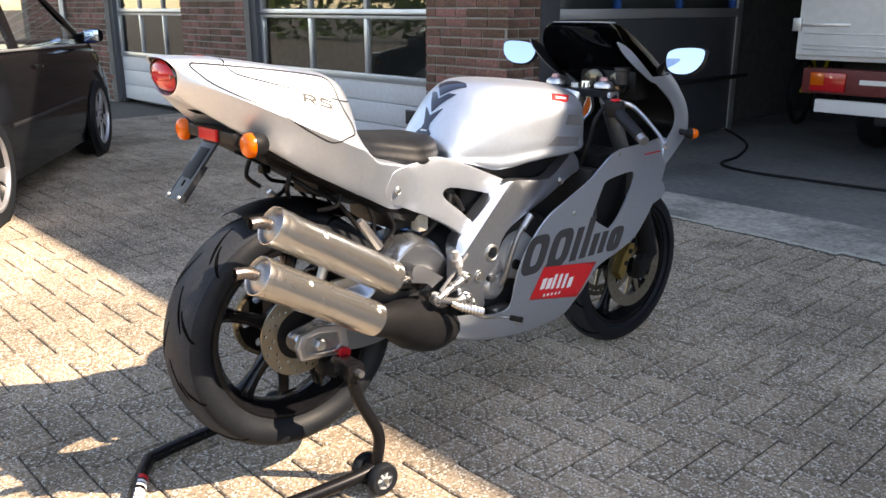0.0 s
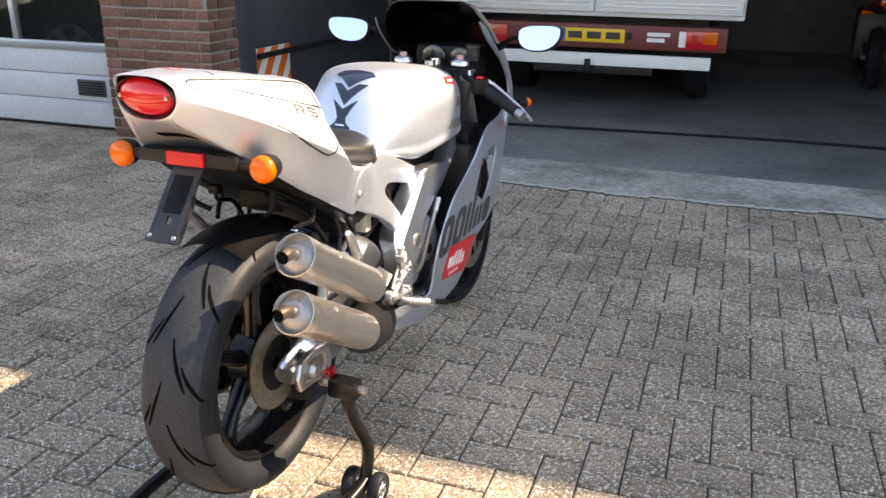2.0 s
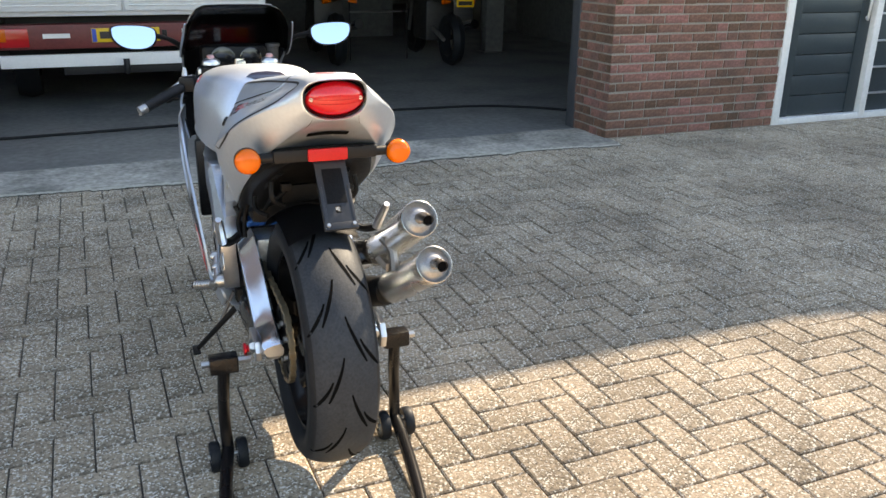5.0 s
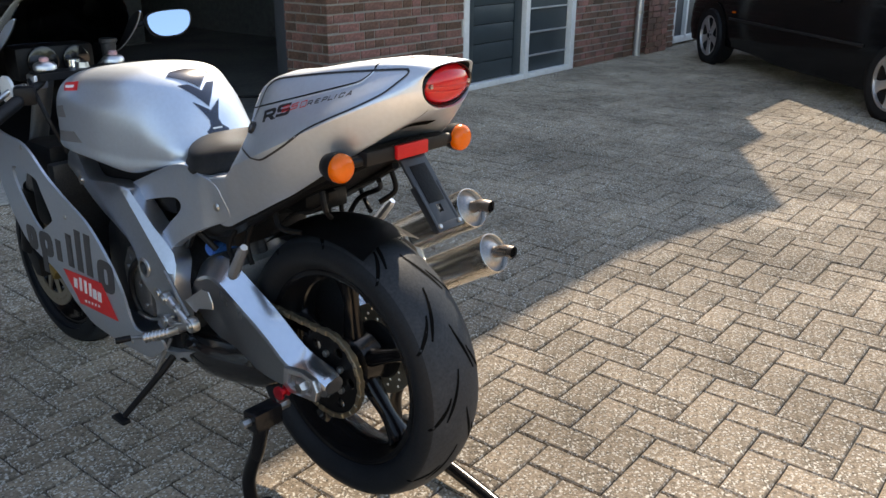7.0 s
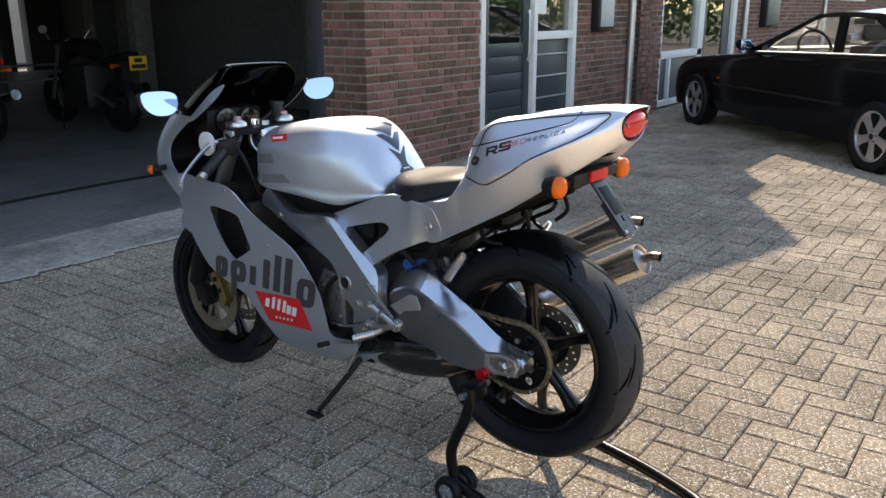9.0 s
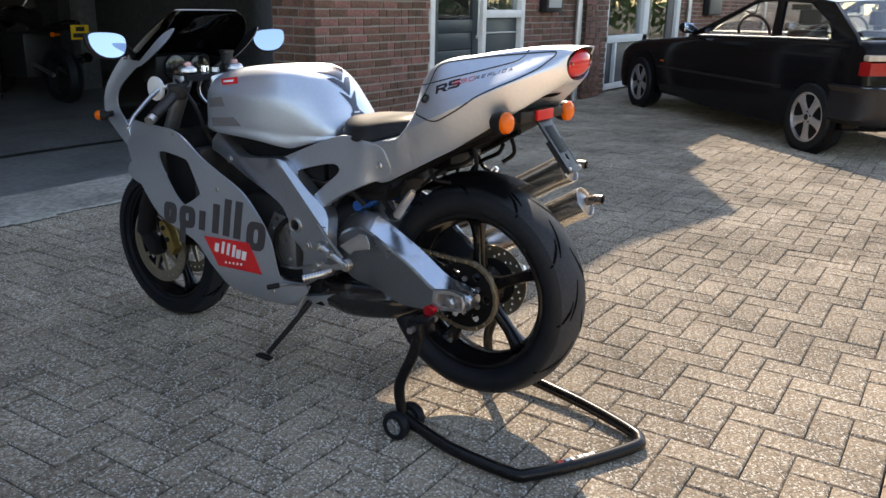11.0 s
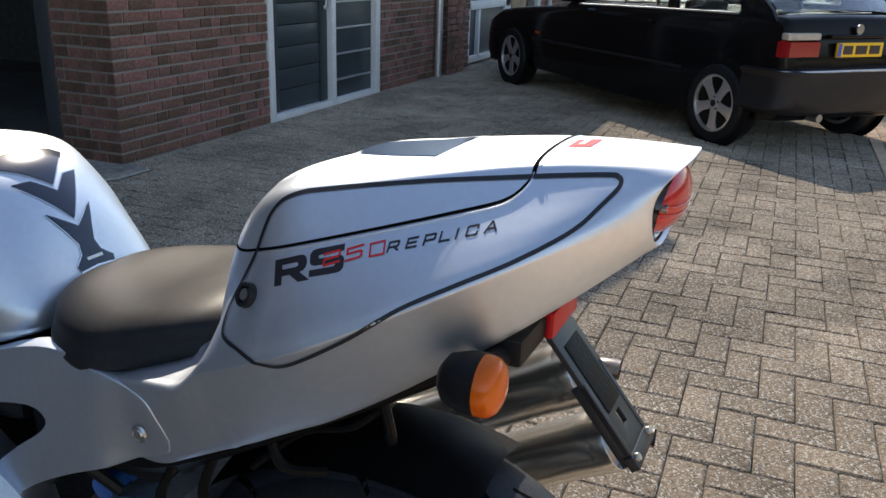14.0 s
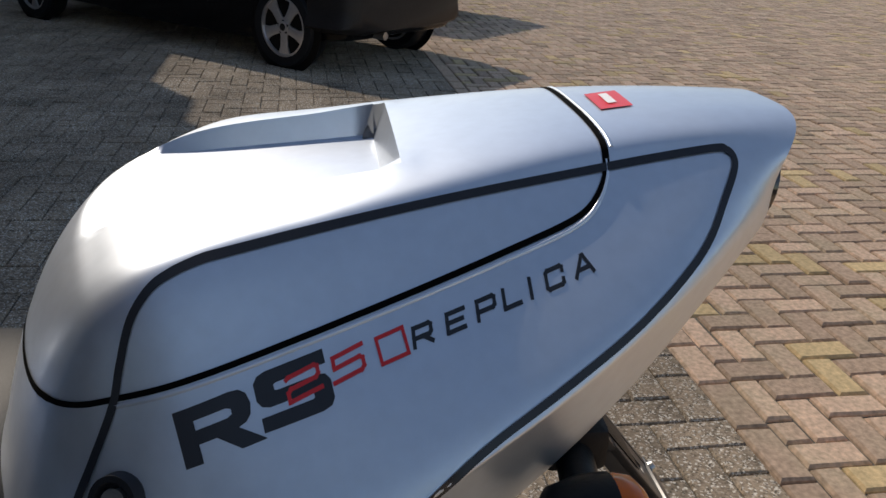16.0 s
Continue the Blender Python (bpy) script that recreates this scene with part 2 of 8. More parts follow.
M = {
    "silver": material("silver_paint", (0.60, 0.668, 0.755), 0.44, 0.88, 0.03, 9, coat=0.22, second=(0.645, 0.68, 0.725), rough_vary=0.04),
    "grey_stripe": material("dark_grey_decal", (0.06, 0.06, 0.066), 0.4, 0.2, 0.05),
    "flash": material("grey_flash_decal", (0.2, 0.2, 0.21), 0.4, 0.3, 0.05),
    # The grey holds the sun glare that washes out the right-hand letters.
    "letter_grey": material("glare_letter_grey", (0.085, 0.082, 0.08), 0.6, 0.0, 0.1, spec=0.2),
    "decal_black": material("black_decal", (0.016, 0.017, 0.022), 0.35, 0.0, 0.1),
    "decal_blue": material("dark_blue_pad", (0.012, 0.02, 0.045), 0.22, 0.1, 0.15, coat=0.6),
    "decal_red": material("red_decal", (0.72, 0.02, 0.025), 0.35, 0.0, 0.05),
    "decal_white": material("white_decal", (0.82, 0.82, 0.82), 0.4, 0.0, 0.04),
    "chrome": material("chrome", (0.78, 0.78, 0.8), 0.12, 1.0, 0.05),
    "alloy": material("brushed_aluminium", (0.64, 0.64, 0.655), 0.3, 0.95, 0.05, 14, bump=0.03, bump_scale=400, rough_vary=0.05),
    # One arm metal in two tones: sky light in the first, shade in the second.
    "bright_metal": material("arm_aluminium_lit", (0.76, 0.83, 0.92), 0.2, 0.97, 0.04, 10, rough_vary=0.05),
    "arm_side": material("brushed_arm_aluminium_shaded", (0.36, 0.39, 0.43), 0.3, 0.95, 0.06, 10, bump=0.03, bump_scale=500, rough_vary=0.06),
    "frame_metal": material("satin_frame_aluminium", (0.47, 0.51, 0.565), 0.3, 0.95, 0.05, 10, bump=0.03, bump_scale=500, rough_vary=0.06),
    "reflector_red": material("red_reflector", (0.5, 0.008, 0.012), 0.4, 0.0, 0.1, 30, coat=0.08, spec=0.3),
    "door_white": material("white_door_panel", (0.62, 0.64, 0.66), 0.5, 0.0, 0.06, 2, second=(0.5, 0.51, 0.52)),
    "pink_ano": material("faded_red_anodised", (0.62, 0.36, 0.36), 0.4, 0.5, 0.1),
    "cast": material("cast_aluminium", (0.62, 0.62, 0.615), 0.42, 0.8, 0.12, 14, bump=0.25, bump_scale=300, second=(0.3, 0.29, 0.28)),
    "muffler": material("satin_titanium", (0.7, 0.685, 0.655), 0.27, 0.97, 0.02, 4, second=(0.62, 0.6, 0.56), rough_vary=0.03),
    "pipe": material("heat_tinted_pipe", (0.37, 0.315, 0.28), 0.28, 0.95, 0.12, 25),
    "black": material("satin_black_plastic", (0.010, 0.010, 0.011), 0.45, 0.0, 0.2, 12, bump=0.08, bump_scale=400, spec=0.2),
    # Near-black that carries the shade of the cavities it mostly lines.
    "inner_black": material("cavity_shade_black", (0.005, 0.005, 0.0055), 0.45, 0.0, 0.3, 12, bump=0.2, bump_scale=200, spec=0.12),
    "gloss_black": material("gloss_black_paint", (0.01, 0.01, 0.011), 0.16, 0.0, 0.1, coat=0.5),
    "rim": material("black_rim_paint", (0.006, 0.006, 0.007), 0.16, 0.0, 0.15, spec=0.28, rough_vary=0.04),
    "rubber": material("tyre_rubber", (0.011, 0.0132, 0.0165), 0.5, 0.0, 0.18, 14, bump=0.1, bump_scale=180, second=(0.017, 0.02, 0.024), second_amount=0.45, spec=0.16),
    "tread": material("worn_tread_rubber", (0.026, 0.0305, 0.037), 0.55, 0.0, 0.2, 14, bump=0.12, bump_scale=180, second=(0.036, 0.0415, 0.049), second_amount=0.6, spec=0.14),
    "groove": material("tread_groove_black", (0.004, 0.004, 0.0042), 0.9, 0.0, 0.1, spec=0.03),
    "seat": material("black_seat_vinyl", (0.011, 0.012, 0.014), 0.5, 0.0, 0.2, 8, bump=0.06, bump_scale=500, second=(0.025, 0.026, 0.028), second_amount=0.8, spec=0.2, rough_vary=0.1),
    "disc": material("worn_brake_disc", (0.34, 0.3, 0.235), 0.36, 0.85, 0.12, 30),
    "gold": material("gold_anodised", (0.42, 0.29, 0.10), 0.38, 0.85, 0.15),
    "steel": material("dull_steel", (0.3, 0.3, 0.3), 0.42, 0.85, 0.15, 25),
    "chain": material("oily_chain", (0.17, 0.14, 0.095), 0.45, 0.7, 0.2, 40),
    "red_ano": material("red_anodised", (0.6, 0.015, 0.03), 0.3, 0.6, 0.1),
    "blue_ano": material("blue_anodised", (0.02, 0.14, 0.5), 0.3, 0.6, 0.1),
    "engine": material("dark_engine", (0.045, 0.045, 0.047), 0.5, 0.5, 0.3, 20, bump=0.2),
    "tail_red": material("red_lens", (0.55, 0.006, 0.012), 0.16, 0.0, 0.1, 20, coat=0.35),
    "slate": material("dark_slate_plastic", (0.016, 0.018, 0.022), 0.34, 0.0, 0.15, 12, spec=0.45),
    "lamp_dark": material("dark_red_lens", (0.26, 0.008, 0.01), 0.15, 0.0, 0.1, coat=0.3),
    "amber": material("amber_lens", (0.68, 0.115, 0.002), 0.2, 0.0, 0.06, coat=0.15, spec=0.35),
    "smoke": glass("smoked_screen", (0.05, 0.05, 0.055)),
    "mirror": material("mirror_glass", (0.46, 0.6, 0.8), 0.02, 1.0, 0.0, rough_vary=0.0),
    "tube_black": material("powder_black_tube", (0.007, 0.007, 0.008), 0.26, 0.0, 0.12, coat=0.08, spec=0.22),
    "zinc": material("zinc_plated", (0.5, 0.5, 0.49), 0.3, 0.95, 0.1),
    "concrete": material("apron_concrete", (0.33, 0.31, 0.28), 0.9, 0.0, 0.3, 2.6, bump=0.8, bump_scale=70, second=(0.15, 0.145, 0.135), second_amount=0.9, spec=0.2, diffuse_rough=0.6),
    "garage_floor": material("oily_garage_floor", (0.21, 0.215, 0.213), 0.5, 0.0, 0.25, 1.6, bump=0.2, bump_scale=60, second=(0.115, 0.12, 0.122), second_amount=0.8),
    "paver": add_speckle(add_speckle(material("grey_concrete_paver", (0.31, 0.247, 0.183), 0.95, 0.0, 0.42, 5, bump=1.0, bump_scale=150, second=(0.207, 0.171, 0.131), second_amount=0.8, island=0.13, spec=0.12, diffuse_rough=0.8), (0.64, 0.6, 0.53), 190, 0.77, 0.9), (0.07, 0.064, 0.055), 240, 0.84, 0.75),
    "paver_one": add_speckle(add_speckle(material("grey_concrete_paver_single", (0.31, 0.247, 0.183), 0.95, 0.0, 0.42, 5, bump=1.0, bump_scale=150, second=(0.207, 0.171, 0.131), second_amount=0.8, per_object=0.13, spec=0.12, diffuse_rough=0.8), (0.64, 0.6, 0.53), 190, 0.77, 0.9), (0.07, 0.064, 0.055), 240, 0.84, 0.75),
    "sand": material("joint_sand", (0.085, 0.077, 0.064), 0.95, 0.0, 0.3, 8, bump=0.8, bump_scale=200),
    "clay": material("clay_street_brick", (0.54, 0.40, 0.298), 0.85, 0.0, 0.25, 5, bump=0.5, bump_scale=110, second=(0.48, 0.39, 0.28), second_amount=0.7, island=0.2, spec=0.15, diffuse_rough=1.0),
    "clay_yellow": material("yellow_clay_brick", (0.58, 0.45, 0.26), 0.85, 0.0, 0.2, 5, bump=0.5, bump_scale=110, island=0.15, spec=0.15, diffuse_rough=1.0),
    "brick": material("brown_red_brick", (0.22, 0.114, 0.088), 0.9, 0.0, 0.3, 6, bump=0.8, bump_scale=120, second=(0.12, 0.078, 0.065), second_amount=0.85, spec=0.2, diffuse_rough=0.5, island=0.38, hue=0.016),
    "brick_one": material("brown_red_brick_single", (0.22, 0.114, 0.088), 0.9, 0.0, 0.3, 6, bump=0.8, bump_scale=120, second=(0.12, 0.078, 0.065), second_amount=0.85, spec=0.2, diffuse_rough=0.5, per_object=0.38, hue=0.016),
    "mortar": material("grey_mortar", (0.3, 0.28, 0.25), 0.95, 0.0, 0.2, 8, bump=0.6, bump_scale=150),
    "door_green": material("dark_green_grey_door", (0.028, 0.042, 0.05), 0.4, 0.0, 0.1, 4, second=(0.035, 0.05, 0.055)),
    "panel_grey": material("grey_sectional_panel", (0.42, 0.44, 0.45), 0.5, 0.1, 0.06, 2, second=(0.36, 0.37, 0.38)),
    "frame_grey": material("anthracite_frame", (0.06, 0.065, 0.075), 0.45, 0.0, 0.1),
    "alu_bar": material("aluminium_profile", (0.55, 0.57, 0.6), 0.35, 0.7, 0.06),
    "white_paint": material("white_frame_paint", (0.75, 0.76, 0.76), 0.45, 0.0, 0.06, 3, second=(0.62, 0.62, 0.6)),
    "pane": glass("window_pane", (0.75, 0.8, 0.8), 0.01, 1.65),
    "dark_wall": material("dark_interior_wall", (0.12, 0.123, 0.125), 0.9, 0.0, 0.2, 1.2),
    "plaster": material("pale_interior_plaster", (0.4, 0.38, 0.33), 0.9, 0.0, 0.15, 1.5),
    "van_white": material("van_white_panel", (0.72, 0.74, 0.76), 0.4, 0.0, 0.05, 2, second=(0.55, 0.53, 0.5), second_amount=0.35),
    "van_red": material("van_maroon_bumper", (0.16, 0.025, 0.025), 0.45, 0.0, 0.15, 4),
    "plate_yellow": material("yellow_plate", (0.8, 0.5, 0.02), 0.4, 0.0, 0.05),
    "plate_blue": material("blue_plate_band", (0.02, 0.08, 0.45), 0.4, 0.0, 0.05),
    "car_black": material("black_car_paint", (0.006, 0.006, 0.007), 0.1, 0.0, 0.08, spec=0.15),
    "car_glass": glass("tinted_car_glass", (0.93, 0.95, 0.945), 0.01),
    "alloy_wheel": material("silver_alloy_wheel", (0.55, 0.55, 0.57), 0.35, 0.75, 0.08),
    "trim_black": material("dark_bumper_plastic", (0.018, 0.018, 0.02), 0.42, 0.0, 0.15, spec=0.2),
    "orange": material("orange_reflective", (0.9, 0.17, 0.03), 0.4, 0.0, 0.05),
    "roof": material("roof_felt", (0.05, 0.05, 0.05), 0.9, 0.0, 0.2, 2),
    "yellow": material("yellow_paint", (0.7, 0.6, 0.03), 0.4, 0.0, 0.1),
    "leaf": material("green_leaves", (0.09, 0.17, 0.035), 0.55, 0.0, 0.3, 4, island=0.5),
}

for k in ("paver", "paver_one", "concrete"):
    add_stain(M[k], 1.3, 0.68, 1.14)

# ---- mesh helpers ----
def link(name, bm, mat, parent=None, label="", smooth=38, normals=True):
    if normals:
        bmesh.ops.recalc_face_normals(bm, faces=bm.faces)
    me = bpy.data.meshes.new(name)
    bm.to_mesh(me)
    bm.free()
    if smooth:
        me.shade_smooth()
        me.set_sharp_from_angle(angle=radians(smooth))
    for mm in (mat if isinstance(mat, (list, tuple)) else (mat,)):
        me.materials.append(M[mm])
    ob = new(name, me)
    if parent is not None:
        ob.parent = parent
    if label:
        ob["label"] = label
    return ob


def part(name, bm, mat, parent, label="", smooth=38):
    return link(name, bm, mat, parent, label, smooth)


def thing(name, label, category, m=None, group="", kind=""):
    ob = new(name)
    ob.empty_display_size = 0.1
    if m is not None:
        ob.matrix_world = m
    return tagged(ob, label, category, group, kind)


def smooth_path(points, n=8, closed=False):
    """Catmull-Rom through the points."""
    p = [Vector(q) for q in points]
    k = len(p)
    out = []
    for i in range(k if closed else k - 1):
        a, b, c, d = (p[(i - 1) % k] if closed else p[max(i - 1, 0)]), p[i], p[(i + 1) % k], (p[(i + 2) % k] if closed else p[min(i + 2, k - 1)])
        for j in range(n):
            t = j / n
            out.append(0.5 * (2 * b + (c - a) * t + (2 * a - 5 * b + 4 * c - d) * t * t + (3 * b - a - 3 * c + d) * t ** 3))
    if not closed:
        out.append(p[-1])
    return out


def box(x0, x1, y0, y1, z0, z1, bevel=0.0, bm=None, seg=2):
    own = bmesh.new()
    bmesh.ops.create_cube(own, size=1)
    bmesh.ops.transform(own, matrix=Matrix.Translation(((x0 + x1) / 2, (y0 + y1) / 2, (z0 + z1) / 2)) @ Matrix.Diagonal((abs(x1 - x0), abs(y1 - y0), abs(z1 - z0), 1)), verts=own.verts)
    if bevel:
        bmesh.ops.bevel(own, geom=own.edges, offset=bevel, segments=seg, affect='EDGES', profile=0.6)
    return merge(bm, own)


def merge(bm, own, m=None):
    if m is not None:
        bmesh.ops.transform(own, matrix=m, verts=own.verts)
    if bm is None:
        return own
    tmp = bpy.data.meshes.new("tmp")
    own.to_mesh(tmp)
    own.free()
    bm.from_mesh(tmp)
    bpy.data.meshes.remove(tmp)
    return bm


def tube(points, r, n=10, bm=None, smooth=6, cap=True, closed=False):
    """A round bar along the points; r is one radius or one for each point."""
    bm = bm or bmesh.new()
    pts = smooth_path(points, smooth, closed) if smooth and len(points) > 2 else [Vector(p) for p in points]
    k = len(pts)
    rad = [r] * k if isinstance(r, (int, float)) else [float(np.interp(i / (k - 1) * (len(r) - 1), range(len(r)), r)) for i in range(k)]
    rings = []
    side = None
    for i, p in enumerate(pts):
        d = (pts[(i + 1) % k if closed else min(i + 1, k - 1)] - pts[(i - 1) % k if closed else max(i - 1, 0)]).normalized()
        if side is None:
            side = d.orthogonal().normalized()
        side = (side - d * side.dot(d)).normalized()
        up = d.cross(side)
        rings.append([bm.verts.new(p + (side * math.cos(a) + up * math.sin(a)) * rad[i]) for a in (2 * math.pi * j / n for j in range(n))])
    for i in range(k if closed else k - 1):
        a, b = rings[i], rings[(i + 1) % k]
        for j in range(n):
            bm.faces.new((a[j], a[(j + 1) % n], b[(j + 1) % n], b[j]))
    if cap and not closed:
        bm.faces.new(rings[0][::-1])
        bm.faces.new(rings[-1])
    return bm


def revolve(profile, n=48, axis='Y', bm=None, m=None, closed=False):
    """Turns (radius, height) pairs about an axis."""
    own = bmesh.new()
    rings = []
    for j in range(n):
        a = 2 * math.pi * j / n
        c, s = math.cos(a), math.sin(a)
        ring = []
        for r, h in profile:
            co = {'Y': (r * c, h, r * s), 'Z': (r * c, r * s, h), 'X': (h, r * c, r * s)}[axis]
            ring.append(own.verts.new(co))
        rings.append(ring)
    k = len(profile)
    for j in range(n):
        a, b = rings[j], rings[(j + 1) % n]
        for i in range(k if closed else k - 1):
            own.faces.new((a[i], a[(i + 1) % k], b[(i + 1) % k], b[i]))
    bmesh.ops.remove_doubles(own, verts=own.verts, dist=1e-5)
    return merge(bm, own, m)


def loft(stations, ring_n=6, along_n=4, cap=True, bm=None, sym=True):
    """Stations: (x, shear, half profile (y, z) from the top's middle to the bottom's middle)."""
    bm = bm or bmesh.new()
    full = []
    for x, shear, half in stations:
        ring = list(half) + [(-y, z) for y, z in half[-2:0:-1]] if sym else list(half)
        ztop = half[0][1]
        full.append([Vector((x + shear * (ztop - z), y, z)) for y, z in ring])
    rings = [smooth_path(r, ring_n, True) if ring_n > 1 else r for r in full]
    cols = [smooth_path([r[i] for r in rings], along_n) if along_n > 1 else [r[i] for r in rings] for i in range(len(rings[0]))]
    vs = [[bm.verts.new(p) for p in c] for c in cols]
    k, n = len(vs), len(vs[0])
    for i in range(k):
        for j in range(n - 1):
            bm.faces.new((vs[i][j], vs[i][j + 1], vs[(i + 1) % k][j + 1], vs[(i + 1) % k][j]))
    if cap:
        bm.faces.new([v[0] for v in vs])
        bm.faces.new([v[-1] for v in vs][::-1])
    return bm


def inside(p, poly):
    x, y = p
    c = False
    j = len(poly) - 1
    for i in range(len(poly)):
        xi, yi, xj, yj = *poly[i], *poly[j]
        if (yi > y) != (yj > y) and x < (xj - xi) * (y - yi) / (yj - yi) + xi:
            c = not c
        j = i
    return c


def sheet(outer, holes, lift, thick, step=0.02, curve=4, bm=None, side=1, bevel=0.0, lines=()):
    """A curved panel with openings: an outline in x and z, lifted to y = side * lift(x, z), with thickness."""
    bm = bm or bmesh.new()
    loops = []
    for loop in [outer, *holes]:
        pts = [(v.x, v.y) for v in smooth_path([(a, b, 0) for a, b in loop], curve, True)] if curve > 1 else list(loop)
        loops.append(pts)
    vs, es = [], []
    for lp in loops:
        s = len(vs)
        vs += [Vector(p) for p in lp]
        es += [(s + i, s + (i + 1) % len(lp)) for i in range(len(lp))]
    for ln in lines:
        s = len(vs)
        vs += [Vector(p) for p in ln]
        es += [(s + i, s + i + 1) for i in range(len(ln) - 1)]
    ob = np.array([tuple(v) for v in vs])
    x0, z0 = ob.min(0)
    x1, z1 = ob.max(0)
    if step:
        for x in np.arange(x0 + step / 2, x1, step):
            for z in np.arange(z0 + step / 2, z1, step):
                if inside((x, z), loops[0]) and not any(inside((x, z), h) for h in loops[1:]) and ((ob - (x, z)) ** 2).sum(1).min() > (0.55 * step) ** 2:
                    vs.append(Vector((x, z)))
    v2, _, faces, *_ = delaunay_2d_cdt(vs, es, [], 0, 1e-6)
    good = []
    for f in faces:
        c = sum((v2[i] for i in f), Vector((0, 0))) / len(f)
        if inside(c, loops[0]) and not any(inside(c, h) for h in loops[1:]):
            good.append(f)
    used = sorted({i for f in good for i in f})
    fr, bk = {}, {}
    for i in used:
        x, z = v2[i]
        y = lift(x, z)
        fr[i] = bm.verts.new((x, side * y, z))
        bk[i] = bm.verts.new((x, side * (y - thick), z))
    count = {}
    for f in good:
        bm.faces.new([fr[i] for i in f])
        bm.faces.new([bk[i] for i in f][::-1])
        for a, b in zip(f, (*f[1:], f[0])):
            count.setdefault((min(a, b), max(a, b)), []).append((a, b))
    for e in count.values():
        if len(e) == 1:
            a, b = e[0]
            bm.faces.new((fr[b], fr[a], bk[a], bk[b]))
    if bevel:
        bmesh.ops.recalc_face_normals(bm, faces=bm.faces)
        edges = [e for e in bm.edges if len(e.link_faces) == 2 and e.calc_face_angle(0) > 1.0 and abs(e.verts[0].co.y - e.verts[1].co.y) < 0.6 * e.calc_length()]
        bmesh.ops.bevel(bm, geom=edges, offset=bevel, segments=3, affect='EDGES', profile=0.5, clamp_overlap=True)
    return bm


def prism(outline, y0, y1, bevel=0.004, holes=(), curve=1, bm=None):
    """A plate with an outline in x and z between two y."""
    own = sheet(outline, list(holes), lambda x, z: max(y0, y1), abs(y1 - y0), 0, curve)
    if bevel:
        bmesh.ops.recalc_face_normals(own, faces=own.faces)
        edges = [e for e in own.edges if len(e.link_faces) == 2 and e.calc_face_angle(0) > 1.0 and abs(e.verts[0].co.y - e.verts[1].co.y) < 1e-6]
        bmesh.ops.bevel(own, geom=edges, offset=bevel, segments=2, affect='EDGES', profile=0.6, clamp_overlap=True)
    return merge(bm, own)


# ---- ground and pavements ----
def slab_mesh(pieces, top_inset=0.005, depth=0.05):
    """Pieces: (x, y, z, half x, half y) laid flat, each with worn, chamfered edges."""
    verts, faces = [], []
    for x, y, z, hx, hy in pieces:
        s = len(verts)
        c = top_inset
        tx, ty = random.gauss(0, 0.004), random.gauss(0, 0.004)
        for h, dz in ((0, -depth), (0, -c), (c, 0)):
            for sx, sy in ((-1, -1), (1, -1), (1, 1), (-1, 1)):
                px, py = sx * (hx - h), sy * (hy - h)
                verts.append((x + px, y + py, z + dz + tx * px * 3 + ty * py * 3))
        for k in (0, 4):
            for i in range(4):
                faces.append((s + k + i, s + k + (i + 1) % 4, s + k + 4 + (i + 1) % 4, s + k + 4 + i))
        faces.append((s + 8, s + 9, s + 10, s + 11))
    return verts, faces


def herringbone(x0, x1, y0, y1, unit, gap):
    out = []
    for i in range(-2, int((x1 - x0) / unit) + 2):
        for j in range(-2, int((y1 - y0) / unit) + 2):
            d = (i - j) % 4
            if d not in (0, 3):
                continue
            x, y = x0 + i * unit, y0 + j * unit
            ax, bx, ay, by = (x, x + 2 * unit, y, y + unit) if d == 0 else (x, x + unit, y, y + 2 * unit)
            # pieces at the edges are cut
            ax, bx, ay, by = max(ax, x0), min(bx, x1), max(ay, y0), min(by, y1)
            if bx - ax > 0.03 and by - ay > 0.03:
                out.append(((ax + bx) / 2, (ay + by) / 2, (bx - ax - gap) / 2, (by - ay - gap) / 2))
    return out


def raw(name, verts, faces, mat, parent=None, smooth=False):
    me = bpy.data.meshes.new(name)
    me.from_pydata(verts, [], faces)
    me.update()
    for mm in (mat if isinstance(mat, (list, tuple)) else (mat,)):
        me.materials.append(M[mm])
    ob = new(name, me)
    if parent is not None:
        ob.parent = parent
    return ob


bm = bmesh.new()
bmesh.ops.create_grid(bm, x_segments=40, y_segments=40, size=400)
bmesh.ops.transform(bm, matrix=Matrix.Translation((0, 0, -0.034)), verts=bm.verts)
tagged(link("ground", bm, "sand", smooth=0), "sandy ground under the paving reaching far out", "ground", kind="structure")

yard = tagged(link("pavement_yard", box(-14, 13, 0.2, 4.45, -0.032, -0.010), "sand", smooth=0), "grey herringbone concrete block paving of the yard", "pavement", kind="structure")
street = tagged(link("pavement_street", box(-14, 14, -12, 0.1, -0.032, -0.012), "sand", smooth=0), "red and brown clay herringbone brick street", "pavement", kind="structure")
def ragged_edge(x0, x1, y0, n):
    """The line of a broken concrete edge: slow waves, short steps where lumps have come away, and grit."""
    line, step = [], 0.0
    for i in range(n + 1):
        x = x0 + (x1 - x0) * i / n
        if random.random() < 0.09:
            step = random.uniform(-0.016, 0.030)
        line.append((x, y0 + 0.024 * math.sin(x * 2.1) + 0.010 * math.sin(x * 7.3 + 1) + step + random.gauss(0, 0.004)))
    return line


